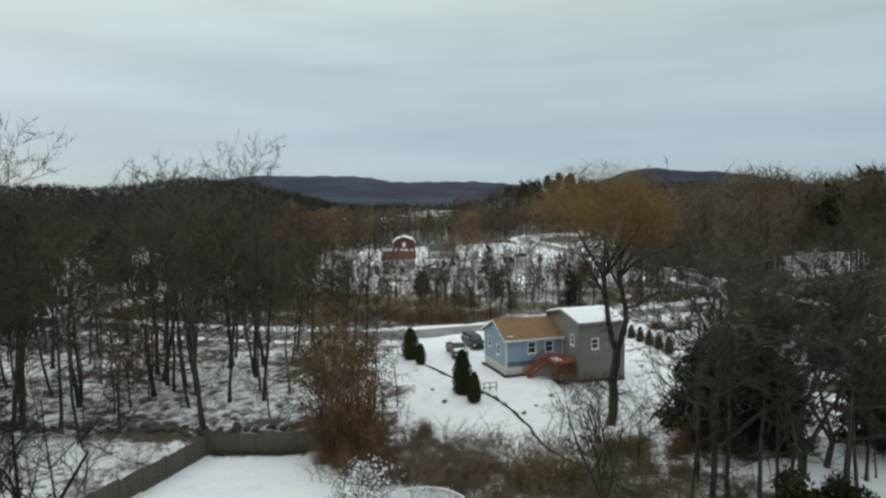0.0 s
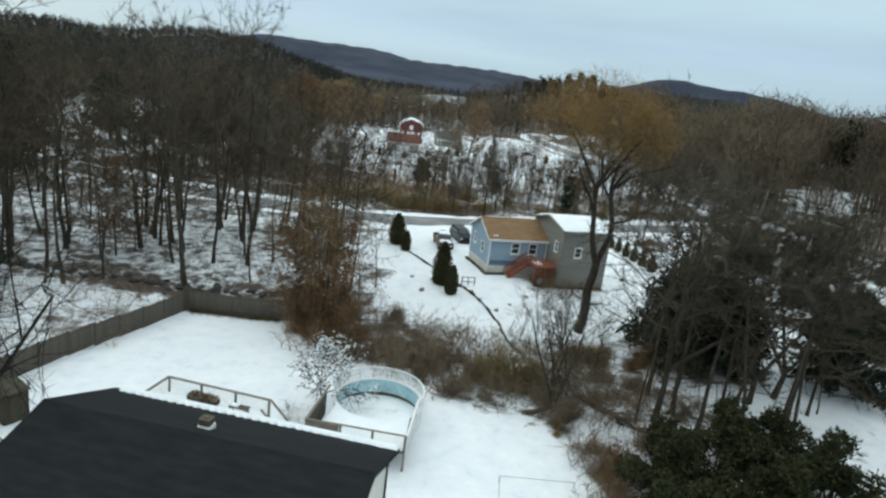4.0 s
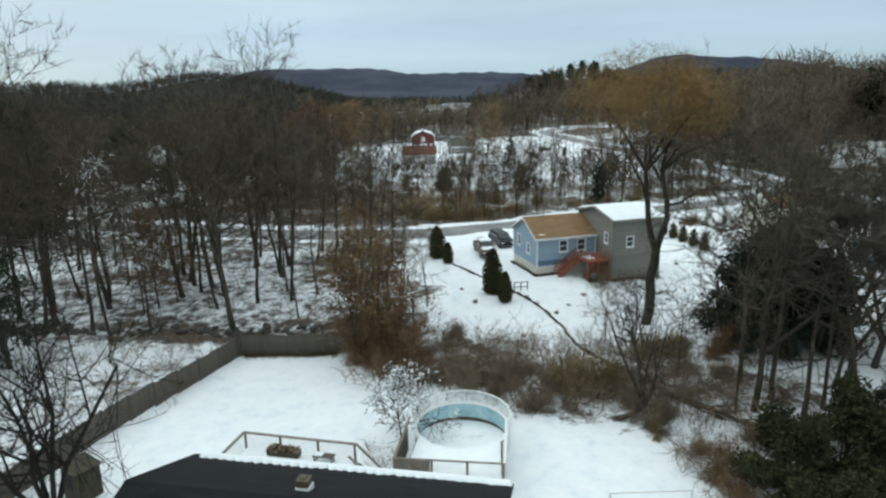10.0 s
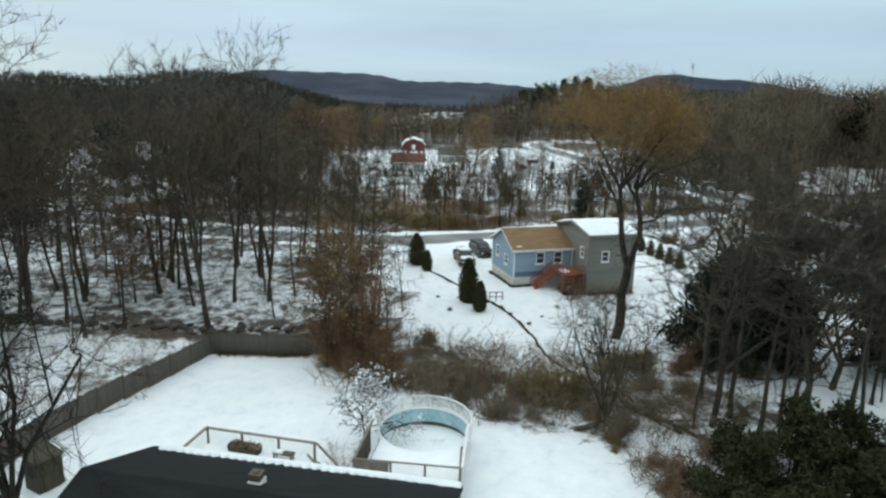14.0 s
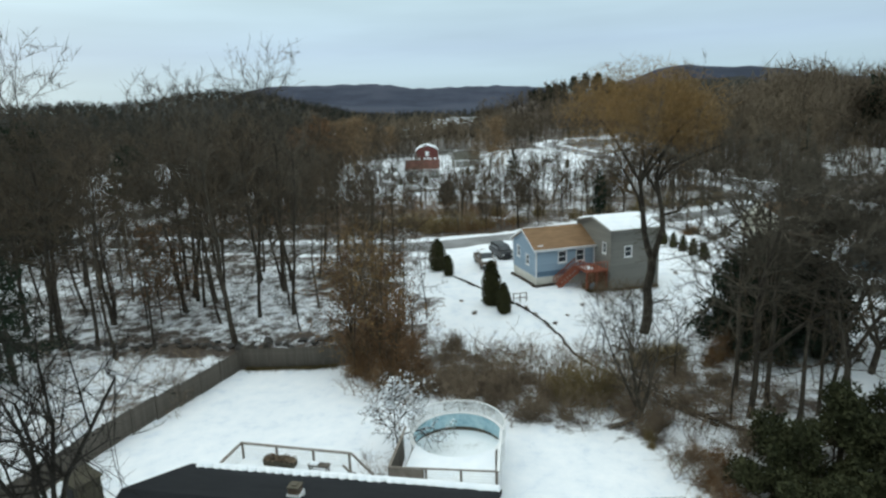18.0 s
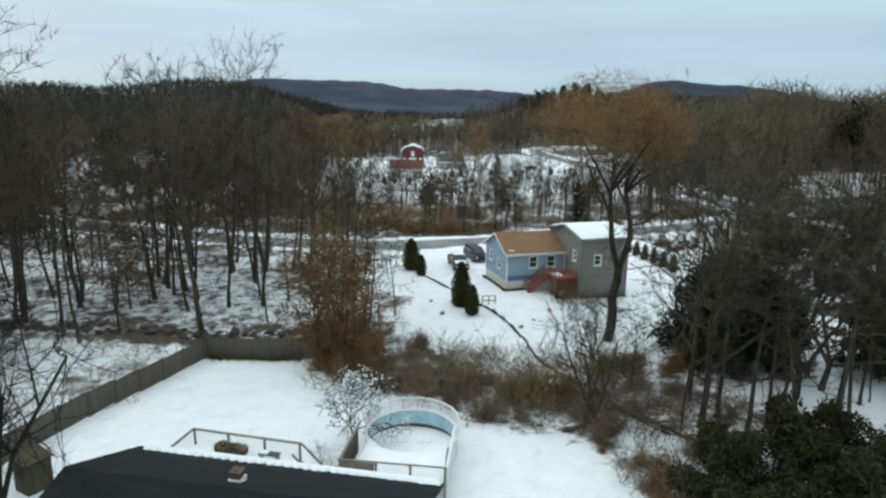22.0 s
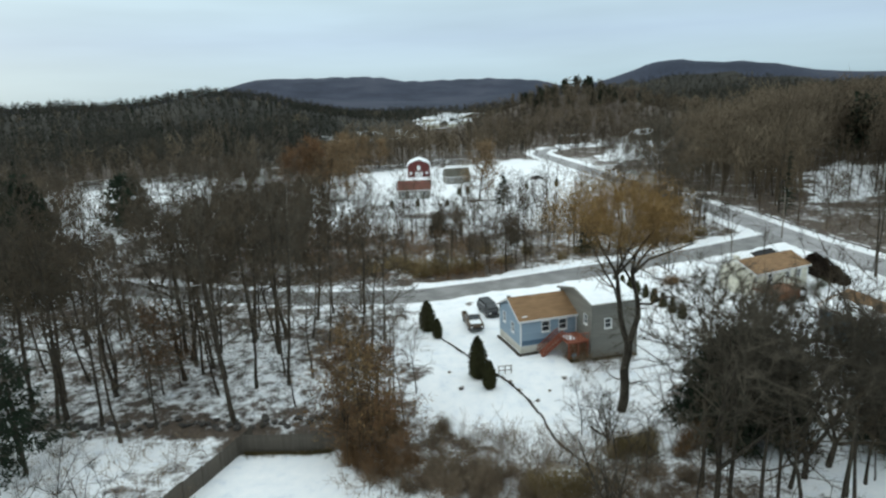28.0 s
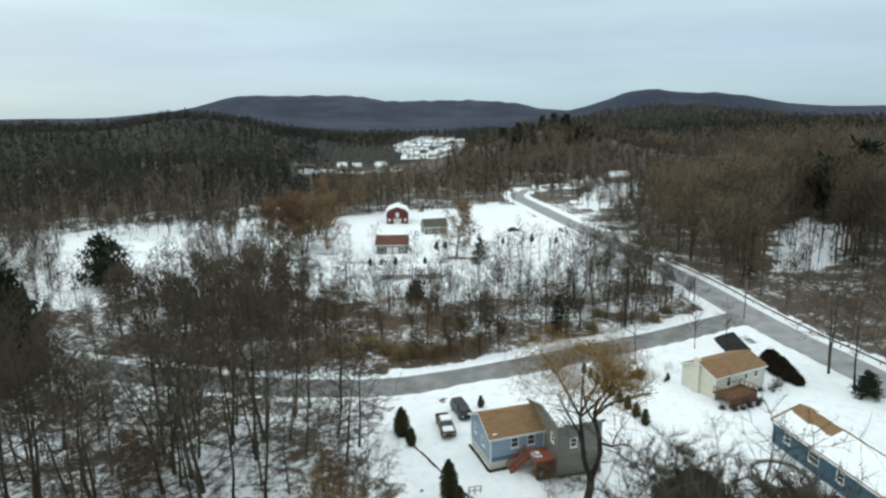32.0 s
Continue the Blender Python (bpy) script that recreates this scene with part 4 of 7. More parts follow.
def bare_tree(seed, high, bole=0.35, spread=0.45, limbs=13, last=3, thick=0.16, kids=(0, 2, 2), droop=0.05, fork=0):
    """Segments of a leafless tree: a trunk with limbs that break up into twigs."""
    rng = np.random.default_rng(seed)
    out = []
    p, d = np.zeros(3), unit(np.array([*rng.normal(0, 0.05, 2), 1.0]))
    p = p - d * 0.4
    n = 9
    stem = []
    for i in range(n):
        d = unit(d + rng.normal(0, 0.06, 3) + (0, 0, 0.08))
        q = p + d * (high * 0.9 + 0.4) / n
        r0, r1 = thick * (1 - 0.9 * i / n), thick * (1 - 0.9 * (i + 1) / n)
        if i == 0:
            r0 *= 1.35
        out.append((*p, *q, r0, r1, 0))
        stem.append((p, q, r1))
        p = q
    for k in range(limbs):
        f = bole + (0.97 - bole) * (k + rng.uniform(0, 1)) / limbs
        a, b, r = stem[min(n - 1, int(f * n))]
        at = a + (b - a) * ((f * n) % 1)
        turn = k * 2.4 + rng.uniform(-0.4, 0.4)
        steep = 0.35 + 0.9 * (f - bole) / (1 - bole)
        way = unit(np.array([math.cos(turn), math.sin(turn), steep]))
        grow(rng, at, way, high * spread * (1.08 - 0.75 * f) * rng.uniform(0.75, 1.2), max(0.02, r * 0.55), 1, last, out, droop, kids, 0.16)
    return np.array(out)


def tree_kind(name, segs, twig, seed=0, n=900, length=1.1, r=0.02, leaves=None):
    """Meshes of the trunk and of the crown, with its fine twigs; and of leaves, if it has kept any."""
    rng = np.random.default_rng(seed + 500)
    trunk = prism_mesh(name + "_trunk", segs[segs[:, 8] < 1, :8], 6, [BARK])
    trunk.polygons.foreach_set("use_smooth", [True] * len(trunk.polygons))
    crown = prism_mesh(name + "_crown", segs[segs[:, 8] >= 1, :8], 3, [twig], twigs(segs, 1, rng, n, length, r))
    return trunk, crown, leaves


def plant(kind, x, y, scale=1.0, turn=0.0, label="", group="", name="tree", lean=(0, 0), sink=0.0, tall=1.0):
    ob = thing(name, pose(x, y, gz(x, y) - sink, lean[0], lean[1], turn) @ Matrix.Diagonal((scale, scale, scale * tall, 1)), label, "tree", group)
    trunk, crown, leaves = kind
    part("trunk", trunk, BARK, ob)
    part("crown", crown, TWIG, ob)
    if leaves:
        part("leaves", leaves, OAK, ob, "dry brown leaves still on the twigs")
    return ob


def tips(segs, level, rng, n, jitter):
    pick = segs[segs[:, 8] >= level]
    pick = pick[rng.integers(0, len(pick), n)]
    f = rng.uniform(0, 1, (n, 1))
    return pick[:, :3] * (1 - f) + pick[:, 3:6] * f + rng.normal(0, jitter, (n, 3))


TALL = [tree_kind("tall_tree", bare_tree(10 + i, 19 + i % 3 * 2, 0.30, 0.42, 15, 2, 0.20, (0, 2)), TWIG if i % 2 else TWIG_GREY, i, 1150, 1.0, 0.022) for i in range(6)]
SMALL = [tree_kind("small_tree", bare_tree(30 + i, 10 + i, 0.2, 0.5, 11, 2, 0.10, (0, 2)), TWIG if i == 1 else TWIG_GREY, i, 1200, 0.75, 0.015) for i in range(3)]
LIGHT = [tree_kind("slim_tree", bare_tree(50 + i, 17 + i, 0.36, 0.33, 11, 2, 0.14, (0, 2)), TWIG, i, 800, 0.85, 0.018) for i in range(4)]
BIG_RUSSET = []
for i in range(2):
    segs = bare_tree(80 + i, 17, 0.14, 0.42, 17, 2, 0.22, (0, 2))
    rng = np.random.default_rng(40 + i)
    BIG_RUSSET.append(tree_kind("russet_tree", segs, TWIG, i, 900, 1.1, 0.02, leaf_mesh("russet_leaves", tips(segs, 1, rng, 4600, 0.6), 0.26, rng, [OAK if i else OAK_PALE])))
RUSSET = []
for i in range(3):
    segs = bare_tree(70 + i, 12 + 2 * i, 0.12, 0.42, 15, 2, 0.13, (0, 2))
    rng = np.random.default_rng(i)
    RUSSET.append(tree_kind("russet_tree", segs, TWIG, i, 900, 0.9, 0.016, leaf_mesh("russet_leaves", tips(segs, 1, rng, 2100, 0.35), 0.17, rng, [OAK if i < 2 else OAK_DULL])))


def willow_kind(seed):
    """A big willow: forked trunk, upright limbs and a haze of yellow twigs."""
    rng = np.random.default_rng(seed)
    out = []
    p = np.array([0, 0, -0.4])
    d = unit(np.array([0.03, 0.0, 1.0]))
    for i in range(5):
        q = p + unit(d + rng.normal(0, 0.06, 3)) * 1.65
        out.append((*p, *q, 0.50 - 0.022 * i, 0.50 - 0.022 * (i + 1), 0))
        p = q
    stems = []
    for side, tilt in ((-1, 0.34), (1, 0.40)):
        a, way = p - (0, 0, 0.7), unit(np.array([side * tilt - 0.05, -0.12, 1.0]))
        for i in range(5):
            way = unit(way + rng.normal(0, 0.11, 3) + (0, 0, 0.05))
            c = a + way * 1.6
            out.append((*a, *c, 0.32 - 0.03 * i, 0.32 - 0.03 * (i + 1), 0))
            a = c
            stems.append(c)
    for k in range(10):
        turn = k * 2 * math.pi / 10 + rng.uniform(-0.3, 0.3)
        grow(rng, stems[(4, 9, 3, 8, 4, 9, 2, 7, 9, 4)[k]] - (0, 0, rng.uniform(0, 0.6)), unit(np.array([math.cos(turn) * 0.8 - 0.10, math.sin(turn) * 0.8 - 0.30, 1.0])), rng.uniform(5.6, 7.4), 0.14, 1, 3, out, 0.05, (0, 2, 2), 0.24)
    grow(rng, np.array([0.25, 0.1, 2.6]), unit(np.array([1.0, -0.3, 0.1])), 2.6, 0.09, 1, 3, out, -0.02, (0, 2, 2), 0.28)
    grow(rng, np.array([-0.25, 0.0, 3.4]), unit(np.array([-1.0, -0.2, 0.3])), 2.2, 0.07, 1, 2, out, 0.0, (0, 2, 2), 0.25)
    segs = np.array(out)
    centre, size = np.array((-3.1, -3.7, 20.3)), np.array((6.9, 6.8, 4.5))
    segs = segs[(segs[:, 8] < 2) | ((((segs[:, 3:6] - centre) / size) ** 2).sum(1) < 1.15) | (segs[:, 5] < 15)]
    fill = rng.normal(0, 1, (8500, 3))
    fill[::2, 2] = np.abs(fill[::2, 2])
    fill *= (rng.uniform(0.12, 1.0, (len(fill), 1)) ** 0.45) / np.linalg.norm(fill, axis=1)[:, None]
    lobes = 1 + 0.17 * np.sin(3.1 * np.arctan2(fill[:, 1], fill[:, 0]) + 2 * fill[:, 2]) + 0.14 * np.sin(5.3 * fill[:, 0] + 4.1 * fill[:, 2])
    base = np.concatenate([tips(segs, 2, rng, 11000, 0.55), centre + fill * size * lobes[:, None]])
    at = (base - centre) / size
    base = base[((at**2).sum(1) < 1.25) & (base[:, 2] > 17.7 - 1.6 * at[:, 0] ** 2 + rng.exponential(1.2, len(at))) & (np.hypot(at[:, 0], at[:, 1]) < 1.0 + 0.2 * at[:, 2])]
    n = len(base)
    d = rng.normal(0, 0.5, (n, 3)) + (0, 0, -0.15)
    length = rng.uniform(0.5, 1.3, n)[:, None]
    r = np.full((n, 1), 0.017)
    trunk = prism_mesh("willow_trunk", segs[segs[:, 8] < 2, :8], 7, [BARK])
    crown = prism_mesh("willow_crown", segs[segs[:, 8] >= 2, :8], 3, [WILLOW_LIMB])
    return trunk, crown, raw_mesh("willow_twigs", [prism_data(np.concatenate([base, base + d * length, r], 1), 3)], [WILLOW])


def forked_kind(seed, high, fork, limbs, twig, wob=0.26, steep=0.5, bark=BARK, n=4200):
    """A bare tree whose thick trunk forks low into a few long rising limbs."""
    rng = np.random.default_rng(seed)
    out = []
    p, d = np.array([0, 0, -0.4]), np.array([0.0, 0.0, 1.0])
    for i in range(4):
        d = unit(d + rng.normal(0, 0.05, 3))
        q = p + d * (fork + 0.4) / 4
        out.append((*p, *q, 0.27 - 0.02 * i, 0.25 - 0.02 * i, 0))
        p = q
    for k in range(limbs):
        turn = k * 2 * math.pi / limbs + rng.uniform(-0.4, 0.4)
        grow(rng, p - (0, 0, rng.uniform(0, fork * 0.25)), unit(np.array([math.cos(turn) * steep, math.sin(turn) * steep, 1.0])), (high - fork) * rng.uniform(0.75, 0.95), 0.15, 1, 3, out, 0.06, (0, 2, 2), wob)
    segs = np.array(out)
    trunk = prism_mesh("forked_trunk", segs[segs[:, 8] < 2, :8], 6, [bark])
    return trunk, prism_mesh("forked_crown", segs[segs[:, 8] >= 2, :8], 3, [twig], twigs(segs, 2, rng, n, 0.8, 0.014)), None


def conifer_kind(seed, high, wide, dense=1.0, mat=None, shape=0.75, start=0.08, leaf=0.15, many=16):
    """Trunk, boughs and needle sprays of an evergreen."""
    rng = np.random.default_rng(seed)
    segs, spray = [(0, 0, -0.3, 0, 0, high, 0.018 * high, 0.02)], []
    rounds = int(high * 2.2 * dense)
    for i in range(rounds):
        f = (i + rng.uniform(0, 1)) / rounds
        z = high * (start + (0.98 - start) * f)
        for k in range(5):
            t = rng.uniform(0, 2 * math.pi)
            ln = wide * (1 - f) ** shape * rng.uniform(0.6, 1.1) + 0.25
            way = np.array([math.cos(t), math.sin(t), rng.uniform(-0.25, 0.3)])
            a = np.array([0, 0, z])
            segs.append((*a, *(a + way * ln), 0.03, 0.01))
            m = max(6, int(ln * many))
            g = rng.uniform(0.2, 1, (m, 1))
            spray.append(a + way * ln * g + rng.normal(0, 0.18, (m, 3)))
    return prism_mesh("conifer_trunk", segs[:1], 7, [BARK]), prism_mesh("conifer_boughs", segs[1:], 3, [BARK]), leaf_mesh("conifer_needles", np.concatenate(spray), leaf, rng, [mat or NEEDLE], 3.4)


def column_kind(seed, high, wide, mat, n=1500, leaf=0.10):
    """A clipped evergreen: a rough solid heart under a coat of small sprays."""
    rng = np.random.default_rng(seed)
    f = rng.uniform(0, 1, n)
    t = rng.uniform(0, 2 * math.pi, n)
    r = wide * np.sin(np.pi * (0.12 + 0.86 * f) ** 0.75) ** 0.7 * rng.uniform(0.78, 1.06, n)
    pts = np.stack([r * np.cos(t), r * np.sin(t), high * f], 1)
    heart = Build()
    zs = np.linspace(0, 0.96, 9)
    heart.tube([(rng.normal(0, 0.02), rng.normal(0, 0.02), high * z - 0.15) for z in zs], [0.78 * wide * max(0.05, math.sin(math.pi * (0.12 + 0.86 * z) ** 0.75)) ** 0.7 for z in zs], 9)
    return heart.mesh("evergreen_heart"), leaf_mesh("evergreen_sprays", pts, leaf, rng, [mat], 2.0, -0.8)


def shrub_mesh(seed, high, stems, mat, n=190):
    """A thicket of thin arching stems and twigs."""
    rng = np.random.default_rng(seed)
    out = []
    for _ in range(stems):
        at = np.array([*rng.normal(0, 0.34 * high, 2), -0.1])
        grow(rng, at, unit(np.array([*rng.normal(0, 0.45, 2), 1.0])), high * rng.uniform(0.5, 1.0), 0.02, 1, 2, out, 0.03, (0, 2), 0.22)
    segs = np.array(out)
    return prism_mesh("shrub", segs[:, :8], 3, [mat], twigs(segs, 1, rng, n, 0.55, 0.011))


def bush_mesh(seed, mat, n=300):
    """A dense rounded bush of unit size: fine stems that fan out from one foot, and twigs."""
    r_ = np.random.default_rng(seed)
    d = r_.normal(0, 1, (n, 3))
    d[:, 2] = np.abs(d[:, 2]) + 0.15
    d /= np.linalg.norm(d, axis=1)[:, None]
    reach = r_.uniform(0.6, 1.08, (n, 1)) * (0.85 + 0.2 * np.sin(3 * np.arctan2(d[:, 1:2], d[:, :1]) + seed))
    foot = np.concatenate([r_.normal(0, 0.16, (n, 2)), np.full((n, 1), -0.08)], 1)
    bend = foot + d * reach * 0.6 + r_.normal(0, 0.06, (n, 3)) + (0, 0, 0.05)
    tip = d * reach + r_.normal(0, 0.07, (n, 3))
    r = np.full((n, 1), 0.011)
    stems = np.concatenate([foot, bend, r * 1.3, r], 1)[: n // 4]
    far_ = np.concatenate([bend, tip, r], 1)
    at = tip * r_.uniform(0.55, 1, (n, 1))
    side = np.concatenate([at, at + r_.normal(0, 0.16, (n, 3)), r * 0.8], 1)
    return raw_mesh("bush", [prism_data(stems, 3), prism_data(far_, 3), prism_data(side, 3)], [mat])


def far_tree(rng, n_twigs, conical=False):
    """A light tree for the distance, unit height: pointed twigs that fill a crown."""
    if conical:
        z = rng.uniform(0.1, 0.97, n_twigs)
        t, out = rng.uniform(0, 2 * math.pi, n_twigs), 0.22 * (1.02 - z) + 0.02
        return np.stack([0 * z, 0 * z, z, out * np.cos(t), out * np.sin(t), z - 0.04 + rng.uniform(-0.03, 0.05, n_twigs), 0.022 * np.ones(n_twigs)], 1)
    c = rng.normal(0, 1, (n_twigs, 3))
    c *= rng.uniform(0.2, 1.0, (n_twigs, 1)) ** 0.4 / np.linalg.norm(c, axis=1)[:, None]
    wide, lop = rng.uniform(0.17, 0.25), rng.normal(0, 0.04, 2)
    at = c * (wide, wide, 0.30) + (lop[0], lop[1], 0.62)
    way = c * (0.7, 0.7, 0.35) + rng.normal(0, 0.45, (n_twigs, 3)) + (0, 0, 0.55)
    way /= np.linalg.norm(way, axis=1)[:, None]
    length = rng.uniform(0.10, 0.26, (n_twigs, 1))
    a, b = at - way * length * 0.6, at + way * length * 0.4
    b[:, 2] = np.minimum(1.0, b[:, 2])
    limbs = min(6, n_twigs // 5)
    a[:limbs] = np.stack([np.zeros(limbs), np.zeros(limbs), rng.uniform(0.25, 0.5, limbs)], 1)
    return np.concatenate([a, b, np.full((n_twigs, 1), 0.011)], 1)


def forest(name, pts, highs, seed, n_twigs, mat, label, fat=1.0, conical=False):
    """Many light trees joined into one mesh."""
    rng = np.random.default_rng(seed)
    spikes, trunks = [], []
    pick, turn = rng.integers(0, 12, len(pts)), rng.uniform(0, 2 * math.pi, len(pts))
    z = land(pts[:, 0], pts[:, 1])
    for k in range(12):
        sel = np.where(pick == k)[0]
        c, s = np.cos(turn[sel])[:, None], np.sin(turn[sel])[:, None]
        h = highs[sel][:, None]
        g = far_tree(rng, n_twigs, conical)[None]
        one = np.empty((len(sel), n_twigs, 7))
        for a in (0, 3):
            one[:, :, a] = (g[:, :, a] * c - g[:, :, a + 1] * s) * h + pts[sel, 0][:, None]
            one[:, :, a + 1] = (g[:, :, a] * s + g[:, :, a + 1] * c) * h + pts[sel, 1][:, None]
            one[:, :, a + 2] = g[:, :, a + 2] * h + z[sel][:, None]
        one[:, :, 6] = g[:, :, 6] * h * fat
        spikes.append(one.reshape(-1, 7))
    base = np.stack([pts[:, 0], pts[:, 1], z - 0.3], 1)
    trunks = np.concatenate([base, base + np.stack([rng.normal(0, 0.3, len(pts)), rng.normal(0, 0.3, len(pts)), highs * 0.8], 1), (highs * 0.010)[:, None], (highs * 0.004)[:, None]], 1)
    return tagged(part(name, prism_mesh(name, trunks, 3, [mat], np.concatenate(spikes)), mat), label, "woodland", kind="stuff")


def thicket(name, pts, low, high, seed, kinds, mat, label):
    """Many shrubs joined into one mesh."""
    rng = np.random.default_rng(seed)
    data = []
    for k, me in enumerate(kinds):
        sel = pts[k :: len(kinds)]
        v = np.empty(len(me.vertices) * 3)
        me.vertices.foreach_get("co", v)
        v = v.reshape(-1, 3)
        tri = [tuple(p.vertices) for p in me.polygons]
        f = np.array([t if len(t) == 4 else (*t, t[2]) for t in tri if len(t) == 4] or [(0, 1, 2, 3)])
        g = np.array([t for t in tri if len(t) == 3])
        for x, y in sel:
            s, t = rng.uniform(low, high), rng.uniform(0, 6.3)
            w = np.stack([(v[:, 0] * math.cos(t) - v[:, 1] * math.sin(t)) * s * 1.15 + x, (v[:, 0] * math.sin(t) + v[:, 1] * math.cos(t)) * s * 1.15 + y, v[:, 2] * s + gz(x, y)], 1)
            data += [(w, f), (np.zeros((0, 3)), g - len(w) * 0)]
    out, at = [], 0
    merged_v, quads_, tris_ = [], [], []
    for v, f in data:
        if len(v):
            base = at
            merged_v.append(v)
            at += len(v)
            quads_.append(f + base)
        else:
            tris_.append(f + base)
    verts = np.concatenate(merged_v)
    return tagged(part(name, raw_mesh(name, [(verts, np.concatenate(quads_)), (np.zeros((0, 3)), np.concatenate(tris_) - len(verts))], [mat]), mat), label, "brush", kind="stuff")


def scatter(seed, x0, x1, y0, y1, gap, keep):
    """Jittered points of the plan for which keep holds."""
    rng = np.random.default_rng(seed)
    gx_, gy_ = np.meshgrid(np.arange(x0, x1, gap), np.arange(y0, y1, gap))
    p = np.stack([gx_.ravel(), gy_.ravel()], 1) + rng.uniform(-0.5, 0.5, (gx_.size, 2)) * gap
    return p[keep(p[:, 0], p[:, 1])]


def in_sight(x, y):
    """Within the wedge of land that lies before the camera."""
    return np.abs(x + 1.0) < 0.76 * y + 5


def open_ground(x, y, road=6.5):
    """Where no tree of the woods stands."""
    v = np.zeros(x.shape, bool)
    for zone in (YARD, LAWN, STRIP, FIELD, *GLADES):
        v |= inside(x, y, zone)
    v |= np.minimum(road_gap(x, y, LANE_LINE), road_gap(x, y, HIGHWAY_LINE)) < road
    return v


rng = np.random.default_rng(5)
WOOD_LABEL = "bare grey-brown deciduous tree standing in snowy woods"
# Woods on this side of the lane.
for x, y in scatter(1, -80, -7, 59, 93, 5.7, lambda x, y: ~open_ground(x, y) & in_sight(x, y) & inside(x, y, [(-90, 56), (-12, 58), (-7.5, 62), (-8, 94), (-90, 100)])):
    kind = TALL[rng.integers(6)] if rng.random() < 0.7 else LIGHT[rng.integers(4)]
    plant(kind, x, y, rng.uniform(0.7, 1.05), rng.uniform(0, 360), WOOD_LABEL, "woods south of the lane", lean=(rng.normal(0, 2), rng.normal(0, 2)))
for x, y, k, s in ((-23.1, 59.1, 2, 1.05), (-32.3, 68.9, 0, 1.0), (-23.4, 81.1, 4, 1.05), (-43.7, 63.8, 1, 1.05), (-38.5, 65.1, 5, 1.0), (-27.5, 69, 3, 1.0)):
    ob = plant(TALL[k], x, y, s, 60 * k, "tall bare tree with a stout brown trunk in snowy woods", "stout trees in the woods")
    ob.matrix_world = ob.matrix_world @ Matrix.Diagonal((1.25, 1.25, 1, 1))
# Left edge, nearer.
for x, y, k, s in ((-38, 44, 0, 0.95), (-47, 50, 1, 1.0), (-52, 38, 2, 1.05), (-44, 33, 3, 0.9), (-60, 52, 4, 1.0), (-33, 55.5, 5, 0.9), (-56, 45, 0, 1.0), (-42, 54, 2, 0.9), (-50, 56, 3, 0.95), (-48, 42, 4, 0.95), (-57, 36, 1, 1.05), (-53, 50, 5, 0.95), (-41, 60, 2, 1.25), (-46, 62, 5, 1.2), (-34, 75, 4, 1.3), (-36, 78, 1, 1.3), (-27.5, 80, 3, 1.35), (-23, 76, 2, 1.25), (-30, 72, 0, 1.25), (-62, 66, 0, 1.2)):
    plant(TALL[k], x, y, s, rng.uniform(0, 360), "tall bare tree at the edge of a snowy clearing", "trees by the clearing")
GAP = [(74, 112), (86, 104), (112, 150), (118, 172), (92, 176), (80, 150)]
# East of the yard, along the verge and the highway.
HIGH = [tree_kind("high_tree", bare_tree(90 + i, 19 + i, 0.56, 0.5, 14, 2, 0.2, (0, 2)), TWIG_GREY, 40 + i, 3300, 1.0, 0.021) for i in range(2)]
FORKED = [forked_kind(7, 18, 4.5, 4, TWIG_GREY, n=7500), forked_kind(8, 15, 2.2, 4, TWIG, n=3200)]
for x, y, k, s, lean, turn in ((18.7, 42.0, 0, 1.0, 9, 30), (27.9, 46.7, 1, 1.0, 2, 0), (30.6, 48.2, 1, 1.05, 4, 100)):
    plant(FORKED[k], x, y, s, turn, "bare forked tree with rising limbs beside the yard", "forked trees east of the yard", lean=(0, lean))
for x, y, k, s, lean in ((20.6, 43.6, 0, 0.96, 5), (19.4, 46.0, 1, 0.94, 3), (27.4, 41.2, 1, 0.86, 3), (21.6, 41.2, 0, 0.92, 3), (29.8, 44.4, 1, 0.74, 2), (26.2, 45.6, 0, 0.84, 2), (32.0, 45.6, 1, 0.7, 3), (29.0, 42.0, 1, 0.76, -2), (23.6, 38.8, 0, 0.84, 3), (23.4, 42.2, 1, 0.8, 2)):
    plant(HIGH[k], x, y, s, rng.uniform(0, 360), "bare spreading tree in brush beside the yard", "trees east of the yard", lean=(rng.normal(0, 2), lean))
for x, y, k, s in ((29.9, 51.4, 2, 0.8), (22.6, 57.6, 0, 0.95), (33, 46, 0, 0.7), (21.6, 46.5, 1, 0.5), (24.2, 58.5, 1, 0.95)):
    plant(SMALL[k], x, y, s, rng.uniform(0, 360), "small bare tree with fine twigs beside a snowy lawn", "small trees east of the yard")
plant(LIGHT[1], 17.3, 41.7, 0.62, 40, "slim dark leaning tree at the edge of the yard", lean=(0, 5))
for x, y in ((66.5, 84), (67.2, 99.2), (66.2, 97.6), (66.8, 92)):
    plant(TALL[rng.integers(6)], x, y, rng.uniform(0.85, 1.1), rng.uniform(0, 360), "bare tree by the highway verge", "trees along the verge")
for x, y in scatter(3, 80, 120, 60, 190, 9.5, lambda x, y: ~open_ground(x, y, 8.5) & in_sight(x, y) & ~inside(x, y, GAP)):
    plant(TALL[rng.integers(6)], x, y, rng.uniform(0.85, 1.35), rng.uniform(0, 360), WOOD_LABEL, "woods along the highway")
pts = np.concatenate([scatter(42, 92, 158, 165, 250, 8.0, lambda x, y: inside(x, y, GLADES[1])), scatter(43, 64, 130, 290, 400, 6.0, lambda x, y: inside(x, y, GLADES[0]))])
forest("woodland", pts, np.random.default_rng(13).uniform(9, 17, len(pts)), 13, 40, FAR_TWIG, "slim bare trees standing in snowy glades", 0.5)
